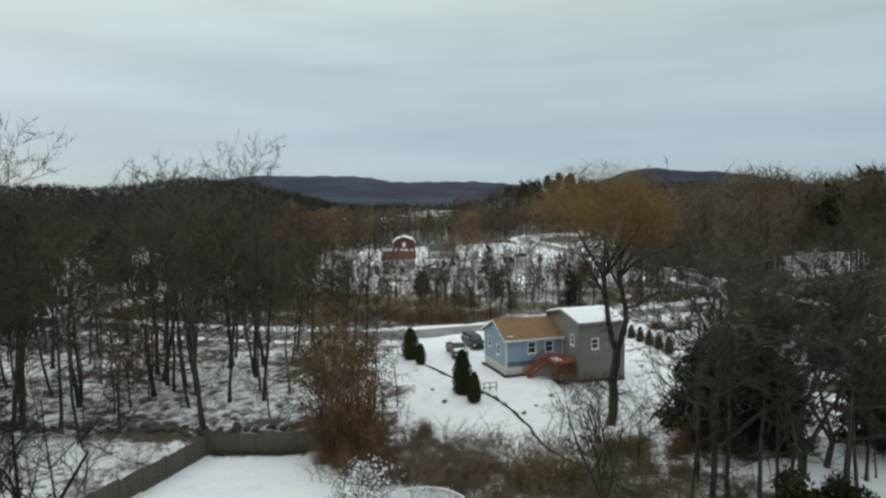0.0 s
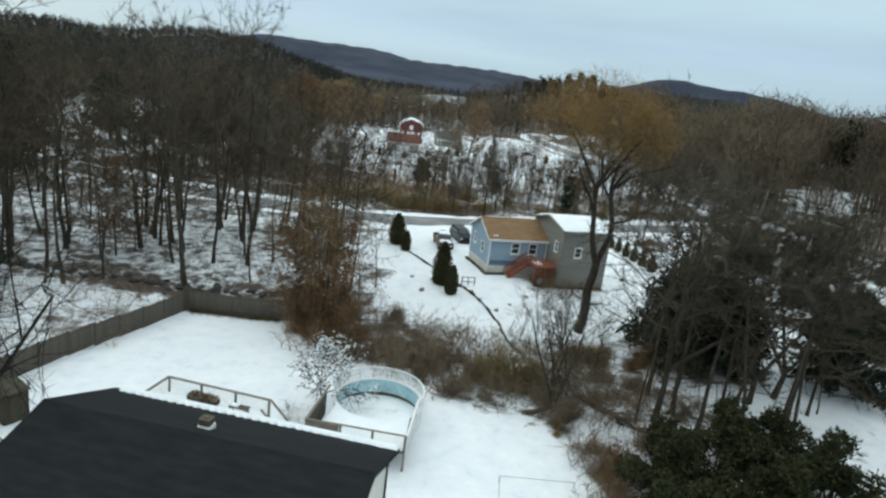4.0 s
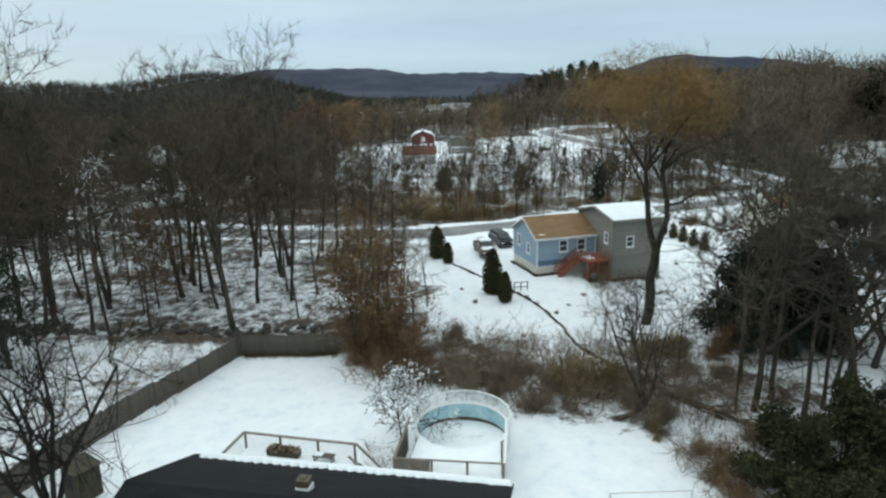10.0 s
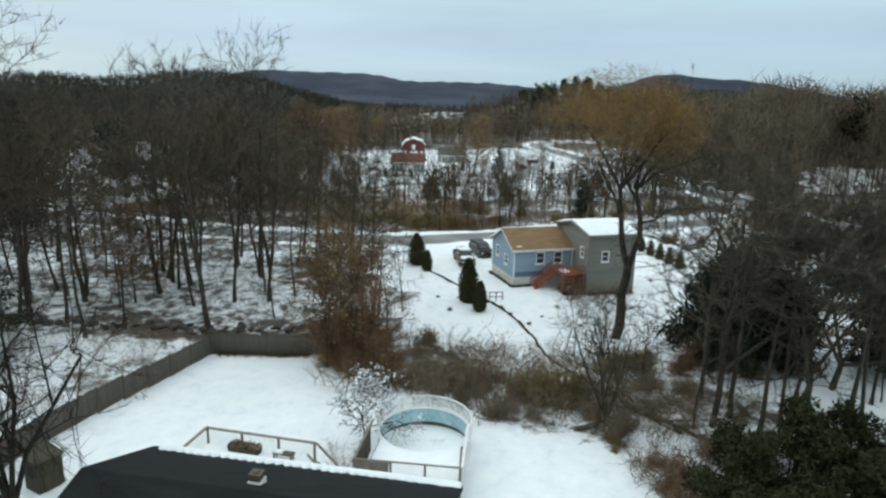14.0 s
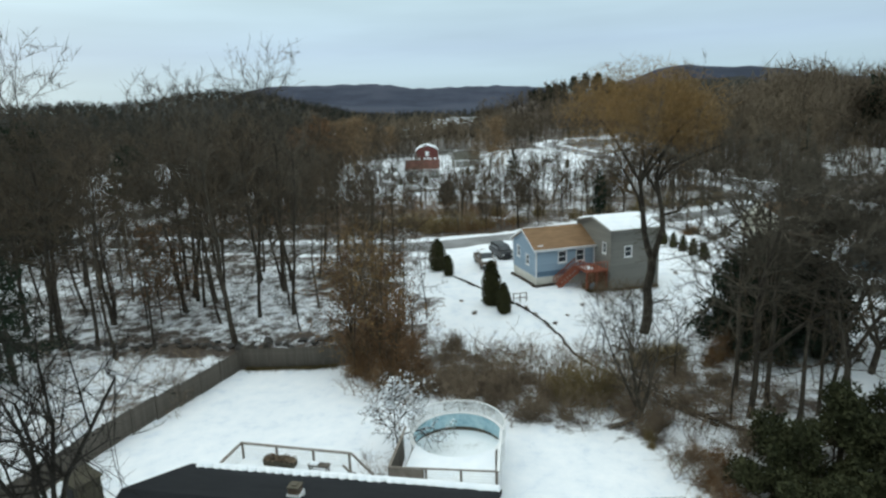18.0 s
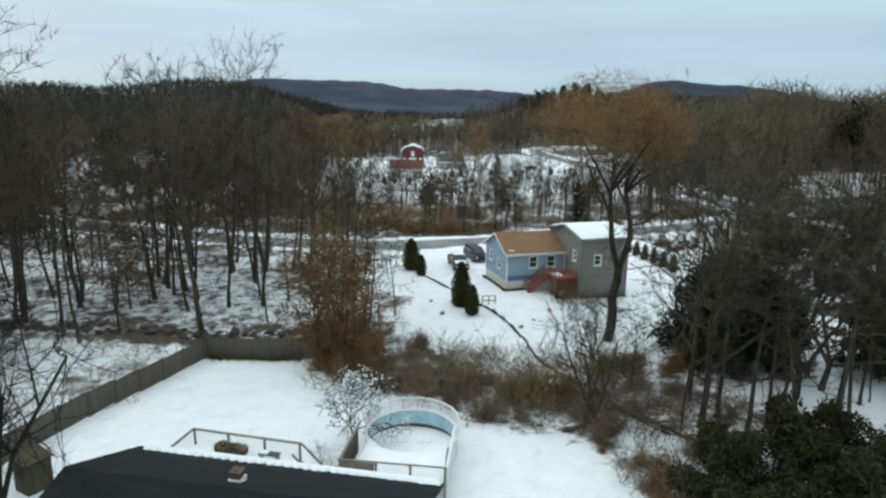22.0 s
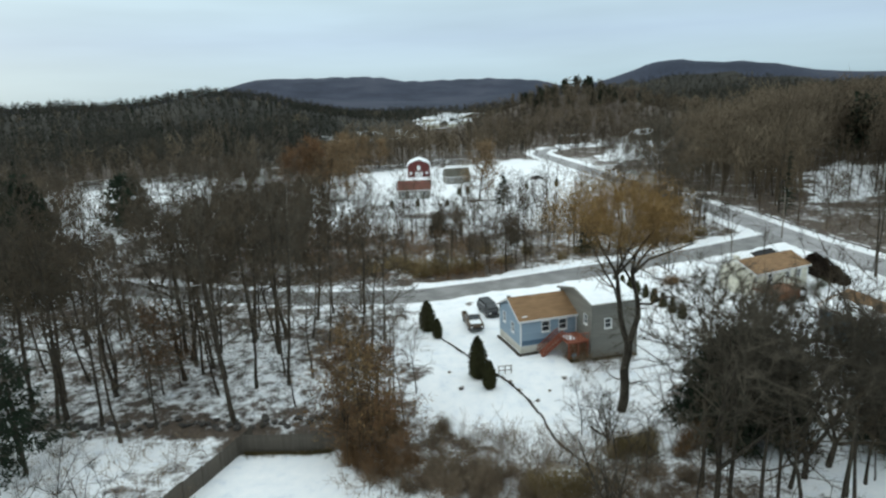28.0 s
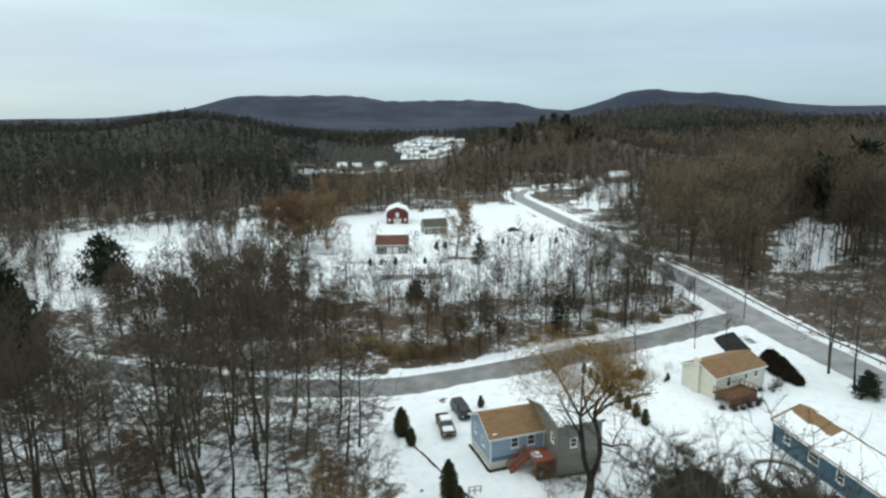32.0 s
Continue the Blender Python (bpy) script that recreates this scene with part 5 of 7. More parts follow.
# Joined woodland beyond the lane and further off.
pts = scatter(2, -105, 62, 101, 153, 4.6, lambda x, y: ~open_ground(x, y) & in_sight(x, y) & (np.random.default_rng(8).random(x.shape) < np.where(x < -28, 0.97, np.where(x < -12, 0.6, 0.35))))
th = np.degrees(np.arctan2(pts[:, 0], pts[:, 1]))
lane_gap = np.where((th > -38) & (th < -27.6) & (pts[:, 1] > 116), 0.35, np.where((th > -26.2) & (th < -21.5) & (pts[:, 1] > 126), 0.72, 1.0))
forest("woodland", pts, np.random.default_rng(3).uniform(8, 14, len(pts)) * np.where(pts[:, 0] < -30, 1.25, 0.85) * lane_gap, 3, 130, SAPLING, "bare brown woods and saplings beyond the lane", 0.5)


def wooded(x, y):
    r, th = np.hypot(x, y), np.degrees(np.arctan2(x, y))
    near_done = ((x > -90) & (x < -7) & (y < 100)) | ((x > -105) & (x < 62) & (y < 153)) | ((x > 62) & (x < 210) & (y < 330))
    return (np.abs(th) < 40) & (r < 520) & ~near_done & ~open_ground(x, y, 9)


def mixed(pts, highs, seed, n_twigs, fat, tan, label):
    """Woods of several kinds, each in loose patches: grey-brown, tan, dark hillside trees and hemlocks."""
    r_ = np.random.default_rng(seed)
    x, y = pts[:, 0], pts[:, 1]
    patch = np.sin(x / 31 + 2.1 * np.sin(y / 47)) + np.sin(y / 37 + 1.7 * np.sin(x / 53)) + r_.normal(0, 0.8, len(pts))
    hill = smoothstep(6, 12, -np.degrees(np.arctan2(x, y))) * smoothstep(270, 330, np.hypot(x, y)) + smoothstep(700, 1000, np.hypot(x, y))
    dark = r_.random(len(pts)) < 0.9 * np.minimum(1, hill)
    green = (r_.random(len(pts)) < np.where(hill > 0.5, 0.16, 0.05)) & (patch < 0.6)
    warm = ~green & ~dark & (patch > tan)
    highs = highs * (1 + 0.12 * np.clip(patch, -1.5, 1.5))
    for sel, mat, look_, cone in ((green, FAR_GREEN, "dark green hemlocks among bare woods", True), (dark & ~green, FAR_OLIVE, "dark grey bare woods on a hillside", False), (warm, FAR_TAN, "tan bare crowns in far woods", False), (~green & ~dark & ~warm, FAR_TWIG, label, False)):
        if sel.any():
            forest("woodland", pts[sel], highs[sel] * (0.95 if cone else 1.0), seed, n_twigs, mat, look_, fat, cone)


pts = scatter(21, 78, 210, 55, 330, 5.0, lambda x, y: ~open_ground(x, y, 8.5) & in_sight(x, y) & ~((x < 120) & (y < 190) & (np.random.default_rng(4).random(x.shape) < 0.35)))
mixed(pts, np.random.default_rng(6).uniform(12, 26, len(pts)) * np.where((pts[:, 0] > 0.45 * pts[:, 1]) & (np.hypot(pts[:, 0], pts[:, 1]) > 200), 1.25, 1.0) * np.where(inside(pts[:, 0], pts[:, 1], [(60, 215), (78, 215), (104, 305), (60, 305)]), 0.42, 1.0) * np.where(inside(pts[:, 0], pts[:, 1], GAP), np.random.default_rng(12).choice((0.2, 0.3, 0.6), len(pts)), 1.0), 6, 84, 0.48, 0.7, "dense bare woods along the highway")
pts = scatter(4, -420, 420, 60, 520, 6.8, wooded)
low = (np.abs(np.degrees(np.arctan2(pts[:, 0], pts[:, 1])) + 6) < 7) & (np.hypot(pts[:, 0], pts[:, 1]) > 385)
mixed(pts, np.random.default_rng(1).uniform(9, 21, len(pts)) * np.where(low, 0.45, 1.0), 1, 34, 0.95, 1.1, "bare brown deciduous woodland around snowy fields")
pts = scatter(5, -1000, 1000, 300, 1500, 10.5, lambda x, y: (np.abs(np.degrees(np.arctan2(x, y))) < 41) & (np.hypot(x, y) >= 520) & (np.hypot(x, y) < 1460) & ~open_ground(x, y, 8))
low = (np.abs(np.degrees(np.arctan2(pts[:, 0], pts[:, 1])) + 3) < 7.5) & (np.hypot(pts[:, 0], pts[:, 1]) < 900)
mixed(pts, np.random.default_rng(2).uniform(11, 17, len(pts)) * np.where(low, 0.4, 1.0), 2, 11, 2.7, 0.9, "distant bare woodland on rising ground")
OPENINGS = [[(-150, 225), (-122, 205), (-100, 160), (-86, 158), (-84, 172), (-108, 205), (-128, 240)], [(-124, 232), (-100, 234), (-80, 204), (-68, 178), (-82, 168), (-100, 190)], [(-74, 252), (-60, 252), (-52, 230), (-58, 196), (-66, 200)]]
pts = scatter(22, -168, -42, 148, 280, 5.4, lambda x, y: inside(x, y, FIELD) & ~inside(x, y, OPENINGS[0]) & ~inside(x, y, OPENINGS[1]) & ~inside(x, y, OPENINGS[2]) & ~inside(x, y, [(-93, 166), (-85, 166), (-77, 144), (-85, 144)]) & (np.random.default_rng(14).random(x.shape) < 0.8))
forest("woodland", pts, np.random.default_rng(7).uniform(8, 15, len(pts)), 7, 80, SAPLING, "groves of bare trees between openings in a snowy field", 0.55)
pts = scatter(23, -6, 60, 112, 205, 4.4, lambda x, y: ~(np.minimum(road_gap(x, y, LANE_LINE), road_gap(x, y, HIGHWAY_LINE)) < 7) & (x > -6 + 0.12 * (y - 112)) & (np.random.default_rng(15).random(x.shape) < np.where(y < 165, 0.6, 0.3)))
forest("woodland", pts, np.random.default_rng(9).uniform(6, 12, len(pts)), 9, 34, SAPLING, "slim bare saplings standing in snow beyond the lane", 0.45)
# Trees and bushes that break up the snow of the village.
pts = scatter(25, -110, 70, 490, 1350, 7.5, lambda x, y: (inside(x, y, GLADES[4]) | inside(x, y, GLADES[5])) & (np.random.default_rng(16).random(x.shape) < 0.6))
forest("woodland", pts, np.random.default_rng(19).uniform(5, 13, len(pts)), 12, 14, FAR_DARK, "bare trees between distant village houses", 1.6)
# A few trees in the far field.
for x, y, k, s in ((-50, 212, 1, 1.1), (-37, 213, 0, 1.2), (-56, 216, 1, 1.0), (-43, 209, 0, 1.15), (-46, 216, 1, 1.2)):
    plant(BIG_RUSSET[k], x, y, s, rng.uniform(0, 360), "large tree with rusty brown leaves at a field's edge", "russet trees by the field")
plant(BIG_RUSSET[0], 7.4, 197, 1.12, 20, "broad tree with rust-orange leaves in a snowy field")
for x, y, s in ((-44, 291, 1.0), (-53, 288, 1.1), (-36, 294, 0.9)):
    plant(BIG_RUSSET[0], x, y, s, 40 * s, "pale tan tree at the back of a snowy field", "tan trees behind the field")
plant(HIGH[1], 40.3, 124.6, 1.32, 60, "tall bare tree with a spreading brown crown by the lane")
for x, y in scatter(6, -20, 52, 152, 205, 8.5, lambda x, y: inside(x, y, FIELD) & (rng.random(x.shape) < 0.5) & ~((x < 4) & (y > 165))):
    plant(SMALL[rng.integers(3)] if rng.random() < 0.5 else LIGHT[rng.integers(4)], x, y, rng.uniform(0.55, 0.85), rng.uniform(0, 360), "slim bare tree in a snowy field", "trees in the field")
for x, y in scatter(7, -60, -28, 165, 235, 13, lambda x, y: rng.random(x.shape) < 0.5):
    plant(SMALL[rng.integers(3)], x, y, rng.uniform(0.7, 1.0), rng.uniform(0, 360), "bare tree scattered over a snowy field", "trees in the field")

# Willow by the blue house.
W = willow_kind(3)
willow = thing("tree", pose(16.3, 59.2, gz(16.3, 59.2), 0, 0, 15), "tall willow with a thick forked trunk and orange-yellow twigs", "tree")
part("trunk", W[0], BARK, willow, smooth=True)
part("crown", W[1], TWIG, willow)
part("twig_mass", W[2], WILLOW, willow, "hanging orange-yellow twigs")
# Slim trees between the lane and the farm.
for x, y in scatter(31, -42, 44, 106, 168, 10.0, lambda x, y: ~(np.minimum(road_gap(x, y, LANE_LINE), road_gap(x, y, HIGHWAY_LINE)) < 7) & (rng.random(x.shape) < 0.8)):
    plant(LIGHT[rng.integers(4)], x, y, rng.uniform(0.6, 0.95), rng.uniform(0, 360), "slim grey bare tree in brush beyond the lane", "slim trees beyond the lane", lean=(rng.normal(0, 2), rng.normal(0, 2)))
# Low trees at the foot of the farm's field.
for x, y in scatter(34, -22, 2, 154, 168, 5.5, lambda x, y: y > 0):
    plant(SMALL[rng.integers(3)], x, y, rng.uniform(0.55, 0.8), rng.uniform(0, 360), "low bare tree at the foot of a snowy field", "low trees below the farm")
for x, y, s in ((86, 98, 1.4), (92, 96, 1.5), (81, 104, 1.35), (84, 92, 1.3)):
    plant(TALL[rng.integers(6)], x, y, s, rng.uniform(0, 360), "tall bare tree standing above the woods by a highway", "tall trees by the highway")
for x, y in scatter(41, 92, 165, 125, 215, 15.0, lambda x, y: in_sight(x, y) & (x > 0.56 * y) & ~open_ground(x, y, 8.5) & ~inside(x, y, GAP)):
    plant(TALL[rng.integers(6)], x, y, rng.uniform(1.3, 1.55), rng.uniform(0, 360), "tall bare tree standing above the woods by a highway", "tall trees by the highway")
# A stand of brown trees near the junction.
for x, y in scatter(33, 34, 62, 116, 176, 5.6, lambda x, y: ~(np.minimum(road_gap(x, y, LANE_LINE), road_gap(x, y, HIGHWAY_LINE)) < 7) & inside(x, y, [(34, 122), (46, 118), (60, 134), (62, 176), (42, 172)])):
    plant(TALL[rng.integers(6)], x, y, rng.uniform(0.55, 0.8), rng.uniform(0, 360), "bare brown tree near a road junction", "trees near the junction")
# Russet thicket beside the yard, and lone ones in the woods.
for x, y, k, s in ((-10.4, 52.5, 0, 0.82), (-7.4, 54, 1, 0.72), (-9.2, 57, 2, 0.72), (-6.4, 50.5, 0, 0.62), (-11.0, 55.0, 2, 0.7), (-8.0, 51.6, 2, 0.7), (-8.6, 49.8, 1, 0.45), (-4.8, 47.5, 1, 0.34), (-33.2, 65.2, 1, 0.8), (-35.2, 66.5, 0, 0.75), (-32, 67, 1, 0.6)):
    plant(RUSSET[k], x, y, s, rng.uniform(0, 360), "small tree with dry rust-brown leaves in a thicket", "russet trees")
for x, y, s in ((-6.9, 60.6, 0.75), (-5.4, 57, 0.6), (-8.3, 58.8, 0.7), (-4.5, 62, 0.55), (-8.9, 53.4, 0.8), (-6.6, 55.2, 0.72), (-10.6, 57.6, 0.85), (-7.8, 51.4, 0.6), (-9.9, 50.6, 0.55)):
    plant(LIGHT[rng.integers(4)], x, y, s, rng.uniform(0, 360), "slim bare tree at the edge of a snowy lawn", "slim trees by the lawn")
for x, y, s in ((11.5, 54.5, 0.55), (12.6, 53.6, 0.5), (13.6, 50.2, 0.6), (15.4, 47.5, 0.7)):
    plant(SMALL[rng.integers(3)], x, y, s, rng.uniform(0, 360), "small bare tree in brush below a lawn", "small trees in the brush")
plant(forked_kind(9, 13, 2.6, 5, BARK_DARK, 0.15, 0.32, BARK_DARK), -20.3, 27.9, 0.95, 40, "dark multi-stemmed bare tree beside a shed")
plant(forked_kind(12, 11, 1.8, 4, BARK_DARK, 0.15, 0.3, BARK_DARK), -24.0, 25.5, 0.9, 140, "dark bare tree by a board fence")
MANY_STEMS = forked_kind(21, 10.5, 0.8, 5, TWIG_GREY, 0.12, 0.42, n=350)
for x, y, s, turn in ((13.4, 52.2, 0.5, 30), (11.2, 41.4, 0.72, 100)):
    plant(MANY_STEMS, x, y, s, turn, "small bare tree with many rising stems below a lawn", "many-stemmed trees")
plant(SMALL[2], 36, 71, 0.55, 10, "small bare tree on a snowy lawn")

# Evergreens.
PINE = [conifer_kind(1, 10.4, 6.0, 1.6, None, 0.42, 0.06, 0.17, 30), conifer_kind(2, 12, 4.0, 0.9), conifer_kind(3, 15, 4.8, 0.45, None, 0.4, 0.15, 0.5, 5), conifer_kind(4, 10.4, 5.6, 1.0, None, 0.5, 0.06, 0.34, 8)]
for x, y, k, s, label in ((24.6, 53.8, 0, 0.95, "broad dark pine between bare trees"), (26.6, 55.6, 0, 0.9, "broad dark pine between bare trees"), (28.4, 53.4, 0, 0.78, "dark pine beside a bigger pine"), (37.2, 50.5, 0, 0.85, "dark evergreen among bare trees"), (-39.0, 50.5, 1, 1.05, "dark evergreen at the edge of a clearing"), (-88.5, 165.5, 3, 1.4, "dark conical evergreen in a snowy field"), (-104, 142, 3, 0.9, "dark evergreen at a field's edge"), (25.1, 120, 1, 0.72, "narrow dark evergreen beyond the lane"), (14, 185, 1, 0.8, "dark evergreen in a snowy field"), (-4.4, 150, 3, 0.5, "rounded dark evergreen in brush"), (66, 88, 3, 0.42, "dark clipped evergreen by the highway"), (-46, 29, 2, 0.8, "tall dark evergreen at the edge of a clearing")):
    plant(PINE[k], x, y, s, rng.uniform(0, 360), label, "", "evergreen_tree")
for x, y, s, t in ((-70.5, 101, 1.3, 1.55), (-77, 104, 1.3, 1.3)):
    plant(PINE[3], x, y, s, rng.uniform(0, 360), "tall dark evergreen standing above bare woods", "tall evergreens west of the yard", "evergreen_tree", tall=t)
for x, y, s in ((165, 240, 2.1), (176, 236, 1.8), (158, 250, 1.7)):
    plant(PINE[2], x, y, s, 50 * s, "tall dark pine standing above bare woods", "pines east of the highway", "evergreen_tree")
for i in range(44):
    a = rng.uniform(0, 1)
    x, y = 53 + 80 * a + rng.normal(0, 4), 520 + rng.normal(0, 15)
    plant(PINE[2], x, y, rng.uniform(0.5, 0.7) + 0.42 * math.exp(-(((a - 0.62) / 0.2) ** 2)), rng.uniform(0, 360), "tall dark pine on a wooded rise", "pines on the rise", "evergreen_tree")


def clipped(kind, x, y, mat, scale=1.0, label="", group="", name="arborvitae", tall=1.0):
    ob = thing(name, pose(x, y, gz(x, y), 0, 0, rng.uniform(0, 360)) @ Matrix.Diagonal((scale, scale, scale * tall, 1)), label, "shrub", group)
    part("heart", kind[0], mat, ob)
    part("foliage", kind[1], mat, ob)
    return ob


COLUMN = column_kind(4, 4.6, 1.08, THUJA, 2000, 0.15)
CONE = column_kind(5, 1.7, 0.5, THUJA, 500, 0.10)
for x, y, s, t in ((2.2, 65.2, 0.95, 1.05), (3.3, 62.6, 0.66, 1.0), (-4.0, 79.6, 1.0, 0.85), (-2.6, 76.8, 0.58, 0.95)):
    clipped(COLUMN, x, y, THUJA, s, "olive-green columnar arborvitae beside a snowy drive", "arborvitae by the drive", tall=t)
for i in range(9):
    f = i / 8
    x, y = 26.0 + 4.1 * f, 100.5 - 19.2 * f
    clipped(CONE, x, y, THUJA, 0.95 + 0.35 * f, "small conical evergreen in a hedge row on a snowy lawn", "row of conical evergreens", "small_evergreen")
for x, y, s in ((7.4, 87.2, 1.0), (38.5, 95.5, 0.7), (-19.4, 188, 1.3), (-11.7, 189, 1.3), (-2.6, 188.5, 1.2), (35, 218.5, 1.6), (43, 215, 1.2), (24.4, 216, 1.2), (-16, 188, 1.0), (1, 210, 1.5), (4, 211, 1.5)):
    clipped(CONE, x, y, THUJA, s, "small dark evergreen bush standing in snow", "small evergreen bushes", "small_evergreen")


def laurel(seed, wide, high, n):
    """A big broad-leaved evergreen: stems under a lumpy coat of leaves."""
    r_ = np.random.default_rng(seed)
    m = 34
    lumps = np.stack([np.clip(r_.normal(0, 0.48 * wide, m), -0.8 * wide, 0.8 * wide), np.clip(r_.normal(0, 0.48 * wide, m), -0.8 * wide, 0.8 * wide), r_.uniform(0.15, 0.92, m) * high], 1)
    lumps[:, 2] *= 1.1 - 0.5 * np.minimum(1, np.hypot(lumps[:, 0], lumps[:, 1]) / wide)
    pick = r_.integers(0, m, n)
    d = r_.normal(0, 1, (n, 3))
    d /= np.linalg.norm(d, axis=1)[:, None]
    pts_ = lumps[pick] + d * (0.14 + 0.12 * r_.random(m))[pick][:, None] * wide * r_.uniform(0.5, 1.1, (n, 1)) * (1, 1, 0.85)
    pts_[:, 2] = np.maximum(pts_[:, 2], 0.05)
    stems = [(*(r_.normal(0, 0.12 * wide, 2)), -0.2, *q, 0.07, 0.02) for q in lumps]
    return prism_mesh("laurel_stems", stems, 5, [BARK]), leaf_mesh("laurel_leaves", pts_, 0.115, r_, [LAUREL], 2.4)


LAUREL_KIND = laurel(8, 3.5, 5.0, 14000)
LEAF_AT = np.empty(len(LAUREL_KIND[1].vertices) * 3)
LAUREL_KIND[1].vertices.foreach_get("co", LEAF_AT)
LEAF_AT = LEAF_AT.reshape(-1, 3)
LEAF_AT = LEAF_AT[np.sin(LEAF_AT[:, 0] * 1.9 + 1.3 * np.sin(LEAF_AT[:, 1] * 1.7)) + np.cos(LEAF_AT[:, 2] * 2.3) > 1.6][::120]
LAUREL_SNOW = leaf_mesh("caught_snow", LEAF_AT + (0, 0, 0.03), 0.12, np.random.default_rng(77), [SNOW], 1.2)
for x, y, s, t in ((16.5, 31.8, 0.95, 0.95), (20.0, 34.4, 1.05, 1.05), (21.0, 29.5, 1.05, 0.9), (15.9, 27.4, 0.95, 0.85), (25.7, 32.6, 1.05, 0.95), (24.4, 37.2, 0.9, 0.9)):
    ob = thing("evergreen_shrub", pose(x, y, gz(x, y), 0, 0, rng.uniform(0, 360)) @ Matrix.Diagonal((s, s, s * t, 1)), "large dark broad-leaved evergreen shrub beside a snowy yard", "shrub", "evergreen shrubs by the yard")
    part("woody_base", LAUREL_KIND[0], BARK, ob)
    part("foliage", LAUREL_KIND[1], LAUREL, ob)
    tagged(part("snow", LAUREL_SNOW, SNOW, ob), "small clumps of snow caught on leaves", kind="stuff")
LAWN_SHRUB = laurel(10, 3.6, 4.6, 1500)
for x, y, s in ((32.6, 73.6, 0.38), (33.3, 72.7, 0.3), (32.0, 70.8, 0.22), (54.2, 91.6, 0.36), (52.8, 90.0, 0.3), (37.7, 94.7, 0.16)):
    ob = thing("evergreen_shrub", pose(x, y, gz(x, y), 0, 0, rng.uniform(0, 360)) @ Matrix.Diagonal((s, s, s * 1.2, 1)), "dark rounded evergreen shrub on a snowy lawn", "shrub", "lawn shrubs")
    part("woody_base", LAWN_SHRUB[0], BARK, ob)
    part("foliage", LAWN_SHRUB[1], LAUREL, ob)

HEDGE_KIND = column_kind(6, 3.0, 1.7, HEDGE, 1500, 0.2)
for x, y, s in ((57.8, 100.9, 0.85), (57.1, 98.7, 1.05), (57.2, 96.3, 1.0), (57.5, 93.9, 0.8), (58.0, 92.3, 0.55)):
    clipped(HEDGE_KIND, x, y, HEDGE, s, "dark brown winter hedge beside a snowy lawn", "hedge beside the cream house", "hedge")
# Brush.
SHRUBS = [shrub_mesh(20 + i, 2.3, 8, BRAMBLE) for i in range(5)]


def brush(points, low, high, label, group):
    for x, y in points:
        s = rng.uniform(low, high)
        ob = new("shrub", SHRUBS[rng.integers(5)])
        ob.matrix_world = pose(x, y, gz(x, y), 0, 0, rng.uniform(0, 360)) @ Matrix.Diagonal((s * 1.15, s * 1.15, s, 1))
        tagged(ob, label, "shrub", group)


brush(scatter(11, -12, 16, 41, 57, 1.9, lambda x, y: inside(x, y, [(-11.5, 53), (-9, 48), (-7, 45.3), (2.3, 42), (9, 40.4), (13, 38), (16, 45), (13, 51.5), (3, 53.5), (-3, 56), (-11, 57)])), 0.6, 1.25, "tangle of bare brown brush between two snowy yards", "brush below the yard")
brush(scatter(12, 11, 22, 34, 48, 2.4, lambda x, y: ~inside(x, y, YARD)), 0.7, 1.2, "bare brown brush under trees", "brush east of the yard")
brush(scatter(32, -4, 16, 49.5, 58, 1.9, lambda x, y: inside(x, y, [(-4, 57), (-2, 50), (12, 49.5), (16, 53), (9, 56), (2, 56.5)])), 0.35, 0.7, "pale thin twiggy brush at the edge of a snowy lawn", "thin brush by the lawn")
BUSHES = {m.name: [bush_mesh(60 + 3 * k + i, m) for i in range(3)] for k, m in enumerate((BRAMBLE, OLIVE_BRUSH, RUST, BARK_DARK))}


def bushes(rows, mat, label, group):
    """Rounded bushes: place, half width and height."""
    for x, y, wide, high in rows:
        ob = new("bush", BUSHES[mat.name][rng.integers(3)])
        ob.matrix_world = pose(x, y, gz(x, y), 0, 0, rng.uniform(0, 360)) @ Matrix.Diagonal((wide * rng.uniform(1.0, 1.5), wide * rng.uniform(0.9, 1.3), high * rng.uniform(0.95, 1.45), 1))
        tagged(ob, label, "shrub", group)


bushes([(-2.5, 47.1, 1.3, 1.9), (-4.2, 46.4, 1.2, 1.6), (2.0, 45.8, 1.6, 3.2), (0.6, 46.8, 1.6, 3.0), (2.9, 47.2, 1.5, 3.0), (-1.0, 47.6, 1.4, 2.6), (3.6, 42.2, 1.2, 1.7), (4.6, 43.2, 1.0, 1.5), (-1.6, 55.8, 1.1, 1.6), (0.2, 48.6, 1.0, 1.4), (11.3, 39.8, 1.1, 1.6), (12.4, 41.0, 1.3, 1.7), (6.2, 42.0, 0.9, 1.2), (1.2, 43.8, 1.1, 1.7), (5.2, 45.2, 1.2, 1.9), (6.0, 47.4, 1.1, 1.6), (-0.6, 46.0, 1.2, 1.8), (1.4, 49.6, 1.0, 1.3), (4.4, 48.4, 1.1, 1.6), (-2.2, 49.4, 1.1, 1.6), (10.4, 42.2, 1.1, 1.5), (14.8, 44.2, 1.2, 1.6), (15.6, 47.6, 1.1, 1.5), (18.6, 47.0, 1.2, 1.6), (17.0, 38.0, 1.2, 1.6)], BRAMBLE, "rounded brown leafless bush standing in snow", "brown bushes below the yard")
